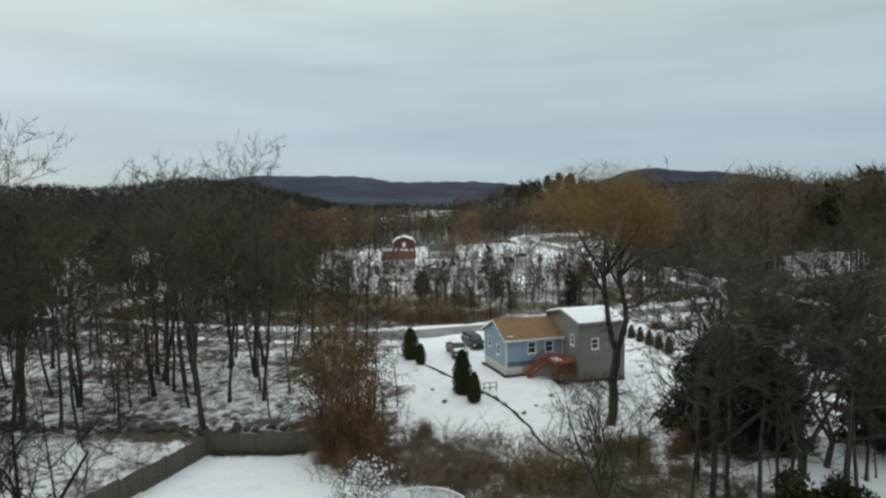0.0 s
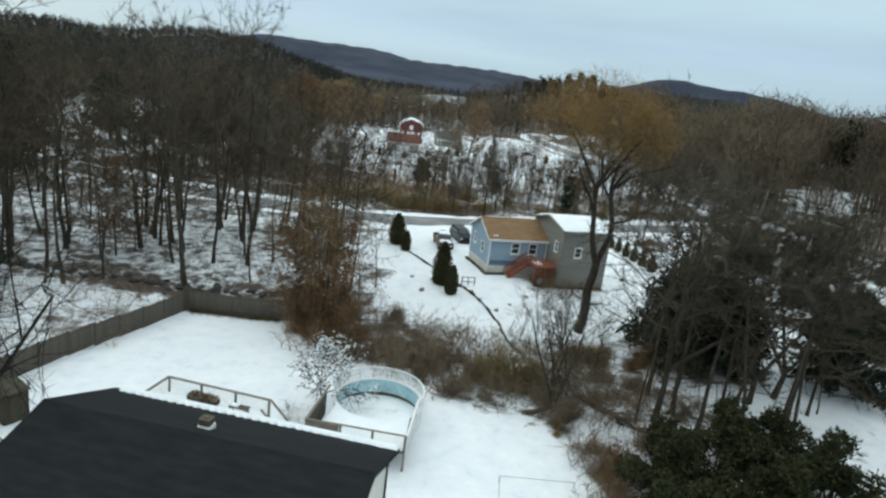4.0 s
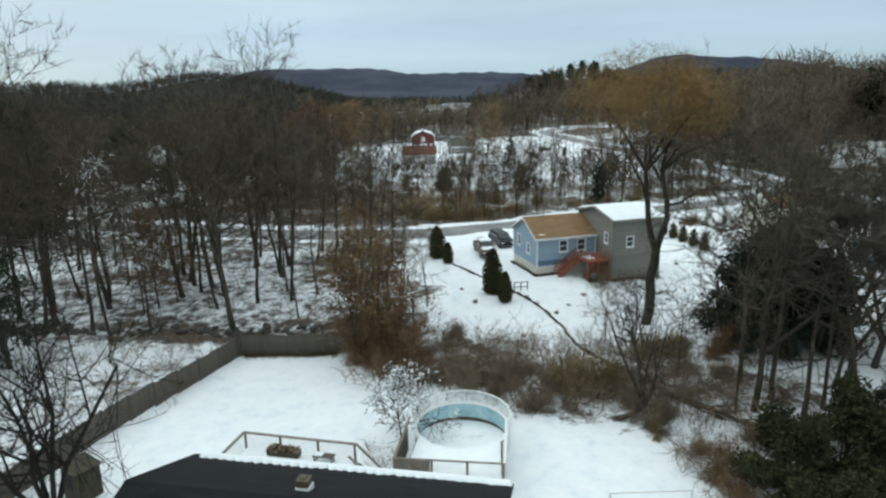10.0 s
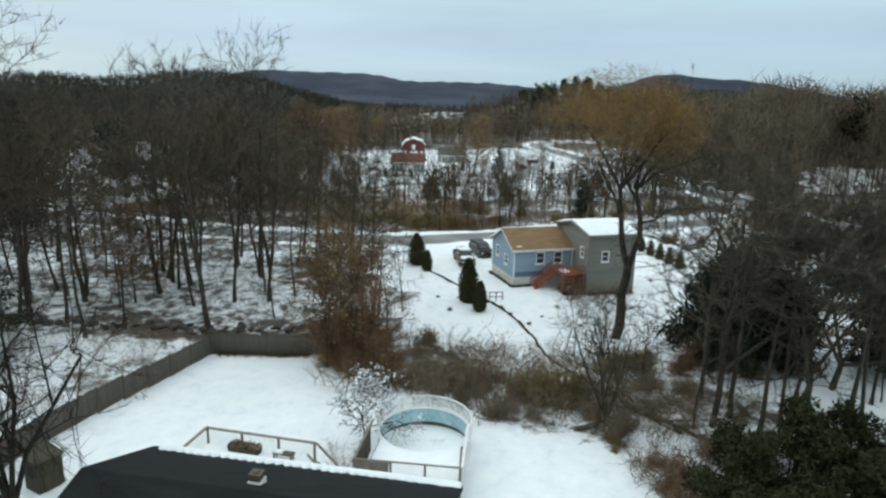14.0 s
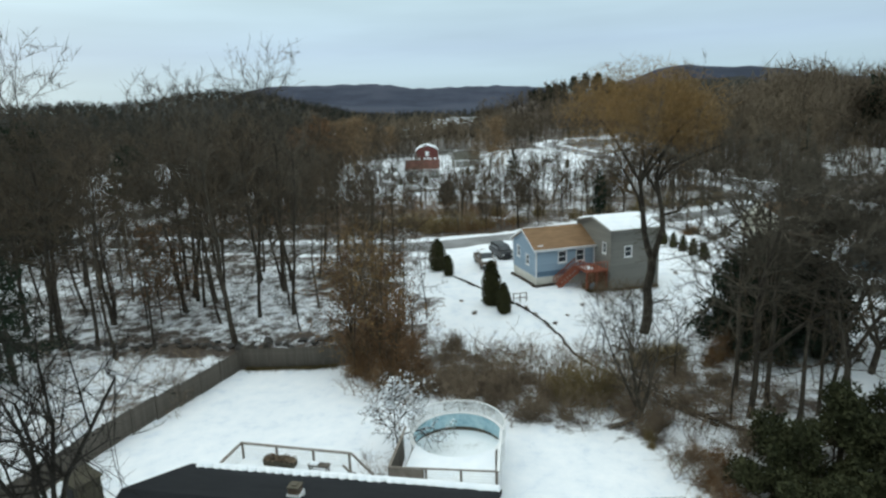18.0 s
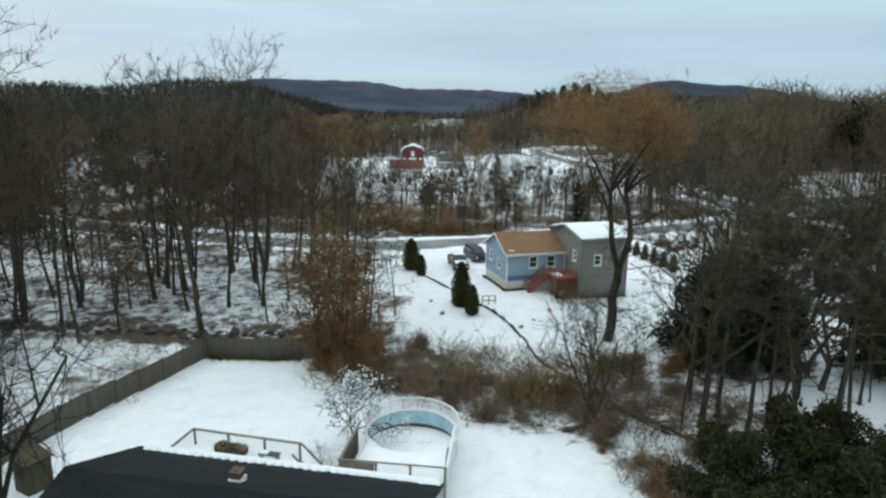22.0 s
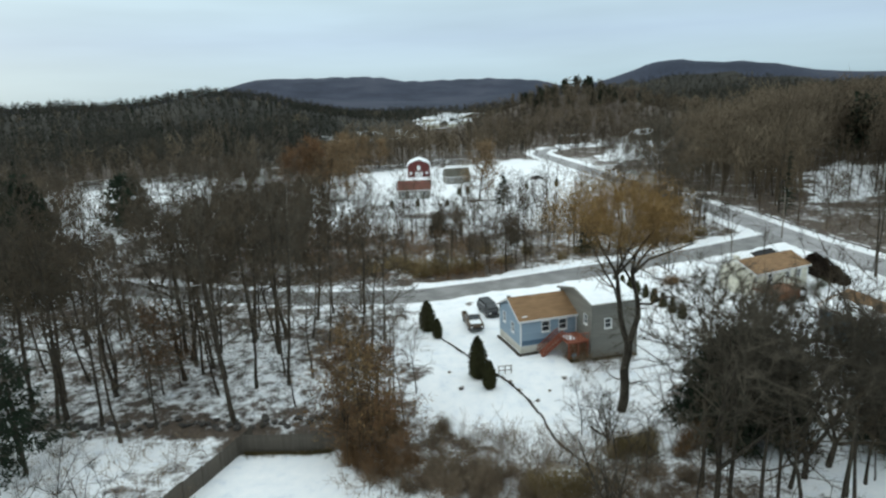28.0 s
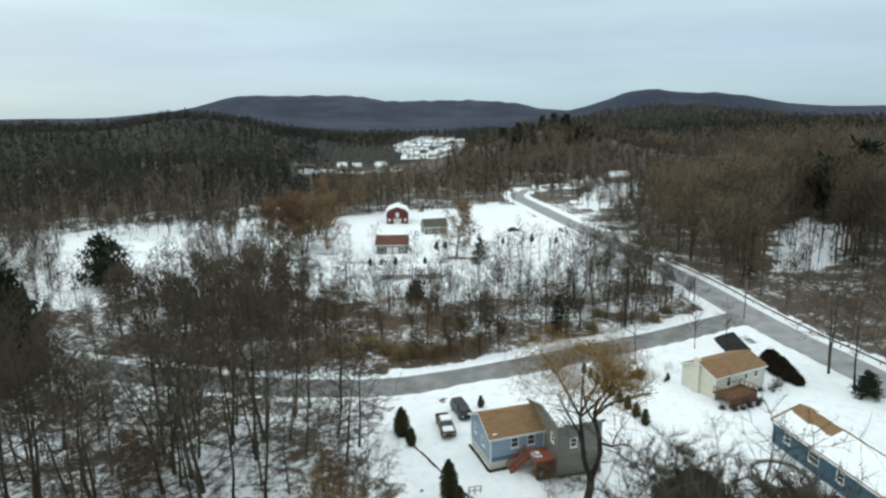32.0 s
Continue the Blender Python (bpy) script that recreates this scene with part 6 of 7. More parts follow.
bushes([(7.0, 44.6, 1.9, 3.2), (8.6, 44.4, 2.0, 3.3), (9.9, 45.6, 1.7, 2.6), (5.8, 45.4, 1.5, 2.4), (15.0, 51.2, 1.9, 2.0), (16.6, 51.0, 1.6, 1.9), (13.4, 50.6, 1.2, 1.2), (14.7, 51.4, 1.3, 1.4), (16.2, 52.4, 1.4, 1.5), (17.5, 53.6, 1.3, 1.5), (10.6, 48.0, 1.0, 1.4), (12.2, 45.6, 1.0, 1.3)], OLIVE_BRUSH, "olive-brown rounded bush below a snowy lawn", "olive bushes below the lawn")
bushes([(-7.2, 48.2, 1.6, 2.3), (-5.6, 48.8, 1.5, 2.0), (-8.6, 50.2, 1.6, 2.6), (-6.8, 51.2, 1.6, 2.6), (-4.2, 50.4, 1.2, 1.7), (-10.2, 53.6, 1.8, 3.2), (-8.4, 54.6, 1.8, 3.4), (-10.6, 56.8, 1.7, 3.2), (-7.2, 57.0, 1.5, 2.8), (-9.8, 51.2, 1.4, 2.4), (-5.8, 54.2, 1.4, 2.4), (-9.0, 59.2, 1.6, 3.0), (20.3, 51.8, 1.3, 2.4), (21.6, 52.6, 1.2, 2.8), (19.2, 50.6, 1.0, 1.4), (14.2, 35.8, 1.2, 1.6), (13.2, 36.8, 1.0, 1.3), (13.0, 69.0, 1.0, 1.6), (14.3, 68.8, 0.9, 1.3), (33.7, 97.0, 1.7, 1.5), (35.0, 98.2, 1.3, 1.3)], RUST, "dense rusty brown bush", "rusty bushes")
brush([(11.9, 31.6), (12.6, 33.2), (12.2, 30.4), (12.6, 28.8), (13.2, 27.2), (12.9, 34.6), (13.2, 31.6), (11.6, 36.2), (12.6, 36.6)], 0.5, 0.8, "thin brown brush at the foot of a dark evergreen", "brush by the evergreen shrubs")
bushes([(-21.2, 29.2, 0.9, 1.3), (-20.2, 28.5, 0.8, 1.1), (-22.8, 30.2, 1.0, 1.5), (-23.8, 28.0, 1.0, 1.6), (-25.2, 29.6, 0.9, 1.4)], BARK_DARK, "dark tangled brush at the foot of a tree", "dark brush by the shed")
bushes([(10.85, 37.9, 0.32, 0.75), (11.0, 39.0, 0.5, 1.0)], OLIVE_BRUSH, "yellow-brown tuft of dead growth at a tree's foot", "tufts by the yard")
bushes([(12.9, 33.6, 0.9, 1.2), (13.4, 32.2, 1.0, 1.4), (13.6, 30.6, 1.0, 1.3), (14.0, 29.4, 0.9, 1.2), (13.5, 34.8, 0.8, 1.1)], RUST, "dark rusty bush at the foot of evergreen shrubs", "rusty bushes by the evergreen shrubs")
DECK_FOOT = [CREAM_AT @ Vector((u, v, 0)) for u, v in ((-1.4, -2.6), (-0.2, -3.8), (1.2, -4.0), (2.8, -3.9), (4.2, -4.1), (5.6, -3.4), (7.2, -0.9), (9.0, -0.9))]
bushes([(p.x, p.y, 0.7, 0.9) for p in DECK_FOOT], BARK_DARK, "dark brown leafless bush at the foot of a deck", "bushes round a deck")
bushes([(-6, 110, 3, 3.8), (-3, 111.5, 3.2, 4), (0.5, 112.5, 3.1, 3.8), (-8.5, 112, 2.7, 3.5), (3.2, 113.5, 2.4, 2.8), (14, 123, 2.2, 2.2), (28, 127, 2.4, 2.5), (33, 124, 2.3, 2.5), (41, 129, 2.6, 2.8), (20, 117, 1.9, 2), (47, 127, 2, 2), (9, 117, 2, 2.2), (24, 122, 1.8, 1.9), (37, 134, 2.2, 2.4), (52, 133, 1.9, 2.1), (6, 126, 2.2, 2.8), (-12, 116, 2.7, 3.5), (-16, 112, 2.4, 3.2)], OLIVE_BRUSH, "yellow-brown leafless bush by the lane", "bushes by the lane")
brush([(15, 67.5), (16.5, 67), (18, 67.5), (13.5, 67), (19.5, 68.5), (17, 65.8), (14.2, 65.4)], 0.6, 0.95, "rust-brown shrub at the foot of a grey wall", "shrubs by the grey wing")
brush(scatter(19, -48, -24, 28, 56, 3.4, lambda x, y: inside(x, y, STRIP)), 0.4, 0.85, "thin bare brush in a snowy clearing", "brush in the clearing")
brush([(31, 104), (33.5, 103), (22, 101), (36, 96), (40, 99)], 0.6, 0.9, "low brown shrub on a snowy lawn", "shrubs on the lawn")
THIN = [shrub_mesh(40 + i, 2.2, 4, BRAMBLE, 70) for i in range(4)]
thicket("undergrowth", scatter(13, -72, -8, 57, 92, 3.2, lambda x, y: ~open_ground(x, y) & in_sight(x, y)), 0.4, 1.1, 1, THIN, TWIG_GREY, "low grey-brown undergrowth in snowy woods")
thicket("undergrowth", scatter(46, -182, 0, 236, 330, 4.2, lambda x, y: inside(x, y, [(-178, 236), (-105, 269), (-48, 281), (0, 302), (-2, 316), (-50, 296), (-107, 285), (-182, 252)])), 1.3, 2.4, 6, THIN, FAR_DARK, "dark undergrowth at the back of a snowy field")
thicket("undergrowth", scatter(18, -24, 58, 150, 157, 2.6, lambda x, y: road_gap(x, y, HIGHWAY_LINE) > 8), 0.6, 1.1, 4, THIN, RUST, "brown hedge line along the foot of a field")
thicket("undergrowth", scatter(24, -18, 6, 166, 178, 2.0, lambda x, y: ((x + 6) / 10) ** 2 + ((y - 172) / 4) ** 2 < 1), 0.35, 0.6, 5, THIN, BRAMBLE, "low brown garden growth in a snowy field")
thicket("undergrowth", scatter(14, -50, 14, 103, 152, 3.0, lambda x, y: ~open_ground(x, y) & (x + 0.3 * (y - 103) < 12)), 0.9, 1.5, 2, THIN, RUST, "dense reddish-brown brush beyond the lane")
thicket("undergrowth", np.concatenate([scatter(15, 12, 58, 112, 152, 3.0, lambda x, y: ~open_ground(x, y)), scatter(17, 82, 125, 70, 190, 6.0, lambda x, y: ~open_ground(x, y, 7.5) & in_sight(x, y)), scatter(16, -50, -24, 30, 56, 5.0, lambda x, y: inside(x, y, STRIP))]), 0.6, 1.2, 3, THIN, BRAMBLE, "scattered brown brush standing in snow")

# Yard fence: stepped panels of upright boards.
FENCE_LINE = [(-27.5, 27.5), (-26.3, 32), (-25.0, 37.5), (-23.2, 44.5), (-20.4, 53.6)]


fence = thing("fence", pose(-20.4, 53.6, gz(-20.4, 53.6)), "weathered grey-brown stockade fence around a snowy yard", "fence")
boards = [Build().box(0.003, -0.011, 0.03, 0.157, 0.011, h, 0.0).mesh("board") for h in (1.84, 1.87, 1.81)]
post_mesh = Build().box(-0.06, -0.06, -0.5, 0.06, 0.06, 1.95, 0.0).mesh("post")
rail_mesh = Build().box(0, 0.02, 0, 2.4, 0.06, 0.09).mesh("rail")
count = 0
for line in (FENCE_LINE, [(-20.4, 53.6), (-12.0, 53.3)]):
    pts = smooth_line(line, 0.3) if len(line) > 2 else np.linspace(line[0], line[1], 30)
    run = np.r_[0, np.cumsum(np.hypot(*np.diff(pts, axis=0).T))]
    for s in np.arange(0, run[-1] - 0.2, 2.4):
        a, c = (np.array([np.interp(min(v, run[-1]), run, pts[:, k]) for k in (0, 1)]) for v in (s, s + 2.4))
        z = (gz(*a) + gz(*c)) / 2
        m = fence.matrix_world.inverted() @ pose(a[0], a[1], z, 0, 0, math.degrees(math.atan2(*(c - a)[::-1])))
        part("post", post_mesh, FENCE, fence).matrix_local = m
        for h in (0.4, 1.4):
            part("rail", rail_mesh, FENCE, fence).matrix_local = m @ pose(0, 0, h)
        for k in range(15):
            count += 1
            part("board", boards[count * 7 % 3], FENCE, fence).matrix_local = m @ pose(0.16 * k, 0, 0)
# Tumbled stone wall with snow, at the foot of the woods.
stone_wall = thing("stone_wall", pose(0, 0, 0), "tumbled dry stone wall with snow caught between stones", "wall")
r_ = np.random.default_rng(31)
rocks = []
for i in range(5):
    ico = bmesh.new()
    bmesh.ops.create_icosphere(ico, subdivisions=1, radius=0.5)
    for v in ico.verts:
        v.co *= r_.uniform(0.7, 1.15)
        v.co.z *= 0.65
    me = bpy.data.meshes.new("stone")
    ico.to_mesh(me)
    ico.free()
    rocks.append(me)
for x, y in smooth_line([(-52, 60), (-42, 58.5), (-33, 58), (-24, 58.6), (-16, 58.8), (-11.5, 59.4)], 0.42):
    x, y = x + r_.normal(0, 0.35), y + r_.normal(0, 0.4)
    s = r_.uniform(0.4, 0.95)
    part("stone", rocks[r_.integers(5)], STONE, stone_wall).matrix_local = pose(x, y, gz(x, y) + 0.1 * s + r_.uniform(0, 0.2), 0, 0, r_.uniform(0, 360)) @ Matrix.Diagonal((s * 1.2, s, s, 1))

# Pool with its deck.
POOL_AT = pose(-1.2, 37.5, -1.45, 0, 0, -6)
pool = thing("pool", POOL_AT, "round above-ground pool with blue liner, frozen and half emptied", "pool")
PR, PH = 2.85, 1.4
part("wall", Build().ring(PR, PR + 0.06, 0, PH, 36), WHITE, pool, "white corrugated outer wall")
part("liner", Build().ring(PR - 0.03, PR - 0.004, 0.1, PH - 0.004, 36), LINER, pool, "faded pale blue pool liner")
part("coping", Build().ring(PR - 0.12, PR + 0.14, PH, PH + 0.05, 36), WHITE, pool, "white coping")
part("scum_line", Build().ring(PR - 0.07, PR - 0.034, 0.2, 0.44, 36), SCUM, pool, "dark water line on the liner")
ice = Build()
for k, r in enumerate((0.02, 0.8, 1.6, 2.3, PR - 0.04)):
    for j in range(36):
        a = 2 * math.pi * j / 36
        ice.v.append((r * math.cos(a), r * math.sin(a), 0.50 - 0.3 * (r / PR) ** 2 * max(0.0, math.sin(a)) + 0.2 * (r / PR) ** 2 * max(0.0, -math.sin(a))))
ice.f = [(k * 36 + j, k * 36 + (j + 1) % 36, (k + 1) * 36 + (j + 1) % 36, (k + 1) * 36 + j)[::-1] for k in range(4) for j in range(36)]
part("ice", ice, ICE, pool, "snowy ice with a dirty rim", True)
rim = [(2.95 * math.cos(radians(a)), 2.95 * math.sin(radians(a))) for a in range(-15, 200, 18)]
for x, y in rim:
    part("rail_post", Build().box(x - 0.035, y - 0.035, PH, x + 0.035, y + 0.035, PH + 0.85), WHITE, pool)
for (ax, ay), (bx, by) in zip(rim, rim[1:]):
    part("top_rail", Build().bar((ax, ay, PH + 0.86), (bx, by, PH + 0.86), 0.09, 0.05), WHITE, pool)
    part("lower_rail", Build().bar((ax, ay, PH + 0.42), (bx, by, PH + 0.42), 0.04, 0.03), WHITE, pool)
    n = 9
    for k in range(1, n):
        x, y = ax + (bx - ax) * k / n, ay + (by - ay) * k / n
        part("baluster", Build().box(x - 0.018, y - 0.018, PH + 0.05, x + 0.018, y + 0.018, PH + 0.84), WHITE, pool)
pdeck = thing("pool_deck", POOL_AT, "snow-covered timber deck with railings beside a round pool", "deck")
arc = [(2.9 * math.cos(radians(a)), 2.9 * math.sin(radians(a))) for a in range(-150, -29, 8)]
floor_b = Build()
for (ax, ay), (bx, by) in zip(arc, arc[1:]):
    floor_b.hexa([(ax * 1.07, -5.4, PH - 0.2), (bx * 1.07, -5.4, PH - 0.2), (bx, by, PH - 0.2), (ax, ay, PH - 0.2)], [(ax * 1.07, -5.4, PH - 0.05), (bx * 1.07, -5.4, PH - 0.05), (bx, by, PH - 0.05), (ax, ay, PH - 0.05)])
part("platform", floor_b.weld(), GREYWOOD, pdeck)
cover_b = Build()
arc = [(2.76 * math.cos(radians(a)), 2.76 * math.sin(radians(a))) for a in range(-150, -29, 8)]
for (ax, ay), (bx, by) in zip(arc, arc[1:]):
    cover_b.hexa([(ax * 1.09, -5.35, PH - 0.046), (bx * 1.09, -5.35, PH - 0.046), (bx, by, PH + 0.054), (ax, ay, PH + 0.054)], [(ax * 1.09, -5.35, PH + 0.07), (bx * 1.09, -5.35, PH + 0.07), (bx, by, PH + 0.12), (ax, ay, PH + 0.12)])
part("snow_cover", cover_b.weld(), SNOW, pdeck, "smooth snow on the deck")
for x in (-3.1, -1.1, 0.8, 2.7):
    part("post", Build().box(x - 0.06, -5.38, -0.2, x + 0.06, -5.26, PH + 0.9), GREYWOOD, pdeck)
part("top_rail", Build().bar((-3.2, -5.32, PH + 0.93), (2.8, -5.32, PH + 0.93), 0.12, 0.05), GREYWOOD, pdeck)
part("mesh_panel", wire_mesh(-1.0, 2.65, PH + 0.08, PH + 0.85), WIRE, pdeck, "pale wire mesh of the front railing").matrix_local = pose(0, -5.32, 0)
part("board_panel", Build().box(-3.05, -5.35, PH - 0.5, -1.2, -5.3, PH + 0.85), GREYWOOD, pdeck, "grey board panel")
for x0, mat in ((-3.12, GREYWOOD), (2.78, WHITE)):
    part("side_rail", Build().bar((x0, -5.3, PH + 0.93), (x0 * 0.98, -0.9, PH + 0.93), 0.14, 0.06), mat, pdeck)
    for k in range(19):
        y = -5.2 + 0.2 * k
        part("board", Build().box(x0 - 0.02, y, PH - 0.9, x0 + 0.02, y + (0.19 if x0 < 0 else 0.1), PH + 0.9), FENCE if x0 < 0 else mat, pdeck)

bench = thing("bench", REAR_AT @ pose(4.2, 3.3, 1.84), "low dark wooden bench with snow on a deck", "bench")
part("seat", Build().box(0, 0, 0.34, 1.1, 0.4, 0.4), FENCE, bench)
part("snow_cap", Build().box(0.04, 0.04, 0.404, 0.5, 0.36, 0.48, 0.04), SNOW, bench, "snow on the seat")
for x in (0.08, 1.0):
    for y in (0.05, 0.33):
        part("leg", Build().box(x - 0.03, y - 0.03, 0, x + 0.03, y + 0.03, 0.34), FENCE, bench)

# Snow-laden small tree by the pool.
CRAB = bare_tree(91, 4.3, 0.26, 0.68, 12, 3, 0.075, (0, 2, 2))
r_ = np.random.default_rng(9)
crab = thing("tree", pose(-5.0, 38.2, gz(-5.0, 38.2)), "small bare tree with snow clinging to its twigs", "tree")
part("trunk", prism_mesh("crab_trunk", CRAB[CRAB[:, 8] < 1, :8], 6, [BARK]), BARK, crab)
part("crown", prism_mesh("crab_crown", CRAB[CRAB[:, 8] >= 1, :8] * (1, 1, 1, 1, 1, 1, 1.7, 1.7), 3, [BARK]), BARK, crab)
tagged(part("snow", leaf_mesh("clinging_snow", tips(CRAB, 2, r_, 1500, 0.07), 0.12, r_, [SNOW], 1.3), SNOW, crab), "clumps of snow on twigs", kind="stuff")
part("leaves", leaf_mesh("dead_leaves", tips(CRAB, 2, r_, 700, 0.08), 0.09, r_, [OAK], 1.3), OAK, crab, "withered brown leaves")
# Snow-capped rocks and shrubs at the foot of the deck stair.
for x, y, s in ((-6.4, 35.6, 0.5), (-5.6, 34.9, 0.42), (-5.2, 36.2, 0.36), (-6.9, 37.0, 0.4)):
    ob = new("shrub", SHRUBS[2])
    ob.matrix_world = pose(x, y, gz(x, y), 0, 0, 77 * s) @ Matrix.Diagonal((s, s, s, 1))
    tagged(ob, "small dark shrub with snow at the foot of a deck", "shrub", "shrubs by the pool")
# Planter box on the deck rail.
box = thing("planter_box", REAR_AT @ pose(1.6, 3.5, 1.84), "long wooden planter with dry brown plants on a snowy deck", "planter")
part("trough", Build().box(0, 0, 0, 1.7, 0.4, 0.28, -0.03), SHED, box)
part("plants", leaf_mesh("dry_plants", np.stack([r_.uniform(0, 1.7, 420), r_.uniform(0.05, 0.35, 420), r_.uniform(0.25, 0.46, 420)], 1), 0.10, r_, [BRAMBLE], 2.0), BRAMBLE, box)

# Small shed, a leaning board and a sunken frame in the yard.
shed = thing("shed", pose(-22.0, 32.0, gz(-22, 32.5), 0, 0, 62), "small olive-brown garden shed beside a board fence", "shed")
part("body", Build().box(0, 0, -0.2, 1.4, 1.3, 1.8), SHED, shed)
part("roof", Build().hexa([(-0.1, -0.1, 1.8), (1.5, -0.1, 1.8), (1.5, 1.4, 2.05), (-0.1, 1.4, 2.05)], [(-0.1, -0.1, 1.88), (1.5, -0.1, 1.88), (1.5, 1.4, 2.13), (-0.1, 1.4, 2.13)]), SHED, shed)
part("door", Build().box(0.3, -0.05, 0, 1.1, -0.004, 1.6), SHED, shed)
# No hole is cut: a near-black block paints the dark of an opening.
part("opening", Build().box(-0.03, 0.35, 0.9, -0.004, 1.0, 1.6), RUBBER, shed, "dark panel standing in for an unlit opening")
ladder = thing("ladder", pose(-21.2, 30.5, gz(-20.5, 29.8) + 0.18, 0, 0, -38), "pale wooden ladder lying on the snow", "ladder")
for y in (0, 0.42):
    part("rail", Build().box(0, y, 0, 2.3, y + 0.07, 0.1), GREYWOOD, ladder)
for k in range(7):
    part("rung", Build().box(0.2 + 0.31 * k, 0.07, 0.02, 0.25 + 0.31 * k, 0.42, 0.07), GREYWOOD, ladder)
frame_t = thing("buried_frame", pose(6.4, 30.0, gz(8, 31.5)), "thin dark pipe frame half buried in smooth snow", "frame")
for a, c in (((0.2, 2.2, 0.4), (4.6, 2.4, 0.4)), ((0.2, 2.2, 0.4), (0.0, 0.0, 0.35)), ((0.2, 2.2, -0.2), (0.2, 2.2, 0.4)), ((4.6, 2.4, -0.2), (4.6, 2.4, 0.4)), ((0, 0, -0.2), (0, 0, 0.35))):
    part("pipe", Build().tube([a, c], [0.015, 0.015], 8), GREYWOOD, frame_t)

# Dead grass bare of snow at the foot of the back fence and of the grey wing.
def grass_strip(a, c, wide, n, seed, label):
    r_ = np.random.default_rng(seed)
    f, o = r_.uniform(0, 1, n), r_.normal(0, wide / 3, n) * (0.7 + 0.6 * np.sin(np.arange(n)))
    d = unit(np.array([c[0] - a[0], c[1] - a[1]]))
    x, y = a[0] + (c[0] - a[0]) * f - d[1] * o, a[1] + (c[1] - a[1]) * f + d[0] * o
    z = np.array([gz(p, q) for p, q in zip(x, y)])
    lean = r_.normal(0, 0.12, (n, 2))
    blades = np.stack([x, y, z - 0.03, x + lean[:, 0], y + lean[:, 1], z + r_.uniform(0.1, 0.28, n), np.full(n, 0.028)], 1)
    tagged(part("dead_grass", raw_mesh("dead_grass", [prism_data(blades, 3)], [OLIVE_DARK]), OLIVE_DARK), label, "grass", kind="stuff")


grass_strip((-20.1, 53.3), (-11.8, 53.0), 0.7, 2600, 3, "olive-brown dead grass along the foot of a fence")
for (u0_, v0_), (u1_, v1_), k in (((7.1, -3.8), (13.0, -3.8), 4), ((4.6, -3.15), (7.0, -3.3), 5)):
    grass_strip((BLUE_AT @ Vector((u0_, v0_, 0)))[:2], (BLUE_AT @ Vector((u1_, v1_, 0)))[:2], 0.9, 1500, k, "brown dead grass along the foot of a grey wall")

# Low wall with snow along the edge of the lawn.
edge = smooth_line([(-2.8, 77.5), (0.6, 71.5), (3.6, 66.6), (5.4, 63.6), (7.0, 60.4), (8.2, 57.2), (8.9, 53.8), (10.2, 50.8), (11.6, 48.5), (12.6, 46.6), (13.5, 44.4), (14.6, 42.6), (16.1, 40.7)], 0.8)
kerb = thing("retaining_edge", pose(0, 0, 0), "dark low timber edging snaking through snow", "edging")
for p, q in zip(edge, edge[1:]):
    s = 0.06 + 0.13 * rng.random()
    part("timber", Build().bar((p[0] + rng.normal(0, 0.06), p[1], gz(*p) + 0.1), (q[0] + rng.normal(0, 0.06), q[1], gz(*q) + 0.1), s, s * 1.3), BARK, kerb)


# Small railing beside the arborvitae.
rails = thing("railing", pose(4.5, 65.6, gz(4.5, 65.6), 0, 0, 10), "small grey wooden railing beside an arborvitae on snow", "railing")
for x in (0, 0.7, 1.4):
    part("post", Build().box(x - 0.05, -0.05, -0.2, x + 0.05, 0.05, 1.0), GREYWOOD, rails)
for z in (0.45, 0.95):
    part("rail", Build().box(-0.1, -0.03, z, 1.5, 0.03, z + 0.08), GREYWOOD, rails)
# Fallen logs in the brush.
for a, c, r in (((13.3, 44.5), (18.6, 38.6), 0.2), ((9.1, 40.6), (12.4, 42.6), 0.16), ((12.5, 55.5), (14.8, 52.2), 0.1)):
    log = thing("fallen_log", pose(*a, gz(*a) + r), "dark fallen tree trunk lying in snowy brush", "log", "fallen logs")
    n = 7
    line_ = [((c[0] - a[0]) * i / n + rng.normal(0, 0.08), (c[1] - a[1]) * i / n + rng.normal(0, 0.08), gz(a[0] + (c[0] - a[0]) * i / n, a[1] + (c[1] - a[1]) * i / n) - gz(*a) + 0.05) for i in range(n + 1)]
    part("trunk", Build().tube(line_, [r * (1.1 - 0.6 * i / n) for i in range(n + 1)], 8), BARK, log, "", True)
    for i in (3, 5):
        x, y, z = line_[i]
        part("limb", Build().tube([(x, y, z), (x + 0.5, y - 0.7, z + 0.5), (x + 0.8, y - 1.5, z + 0.8)], [r * 0.4, r * 0.25, 0.02], 6), BARK, log)


# Bed of mulch along the blue house, a blue bin, and tufts on the lawn.
bed = thing("flower_bed", BLUE_AT, "narrow bed of dark mulch along a pale foundation", "flower bed")
for a, c in (((-0.35, -0.3), (-0.35, 6.6)), ((-0.35, -0.35), (3.0, -0.35))):
    n = 9
    pts_ = [(a[0] + (c[0] - a[0]) * i / n, a[1] + (c[1] - a[1]) * i / n) for i in range(n + 1)]
    part("mulch", Build().tube([(x, y, gz(*(BLUE_AT @ Vector((x, y, 0)))[:2]) + 0.02) for x, y in pts_], [0.16 + 0.1 * rng.random() for _ in pts_], 7), BARK, bed, "", True)
bin_at = BLUE_AT @ Vector((5.3, -3.0, 0))
barrel = thing("bin", pose(bin_at[0], bin_at[1], gz(bin_at[0], bin_at[1])), "small blue plastic bin on snow below a red stair", "bin")
part("body", Build().tube([(0, 0, -0.1), (0, 0, 0.75)], [0.22, 0.27], 14), BLUE, barrel)
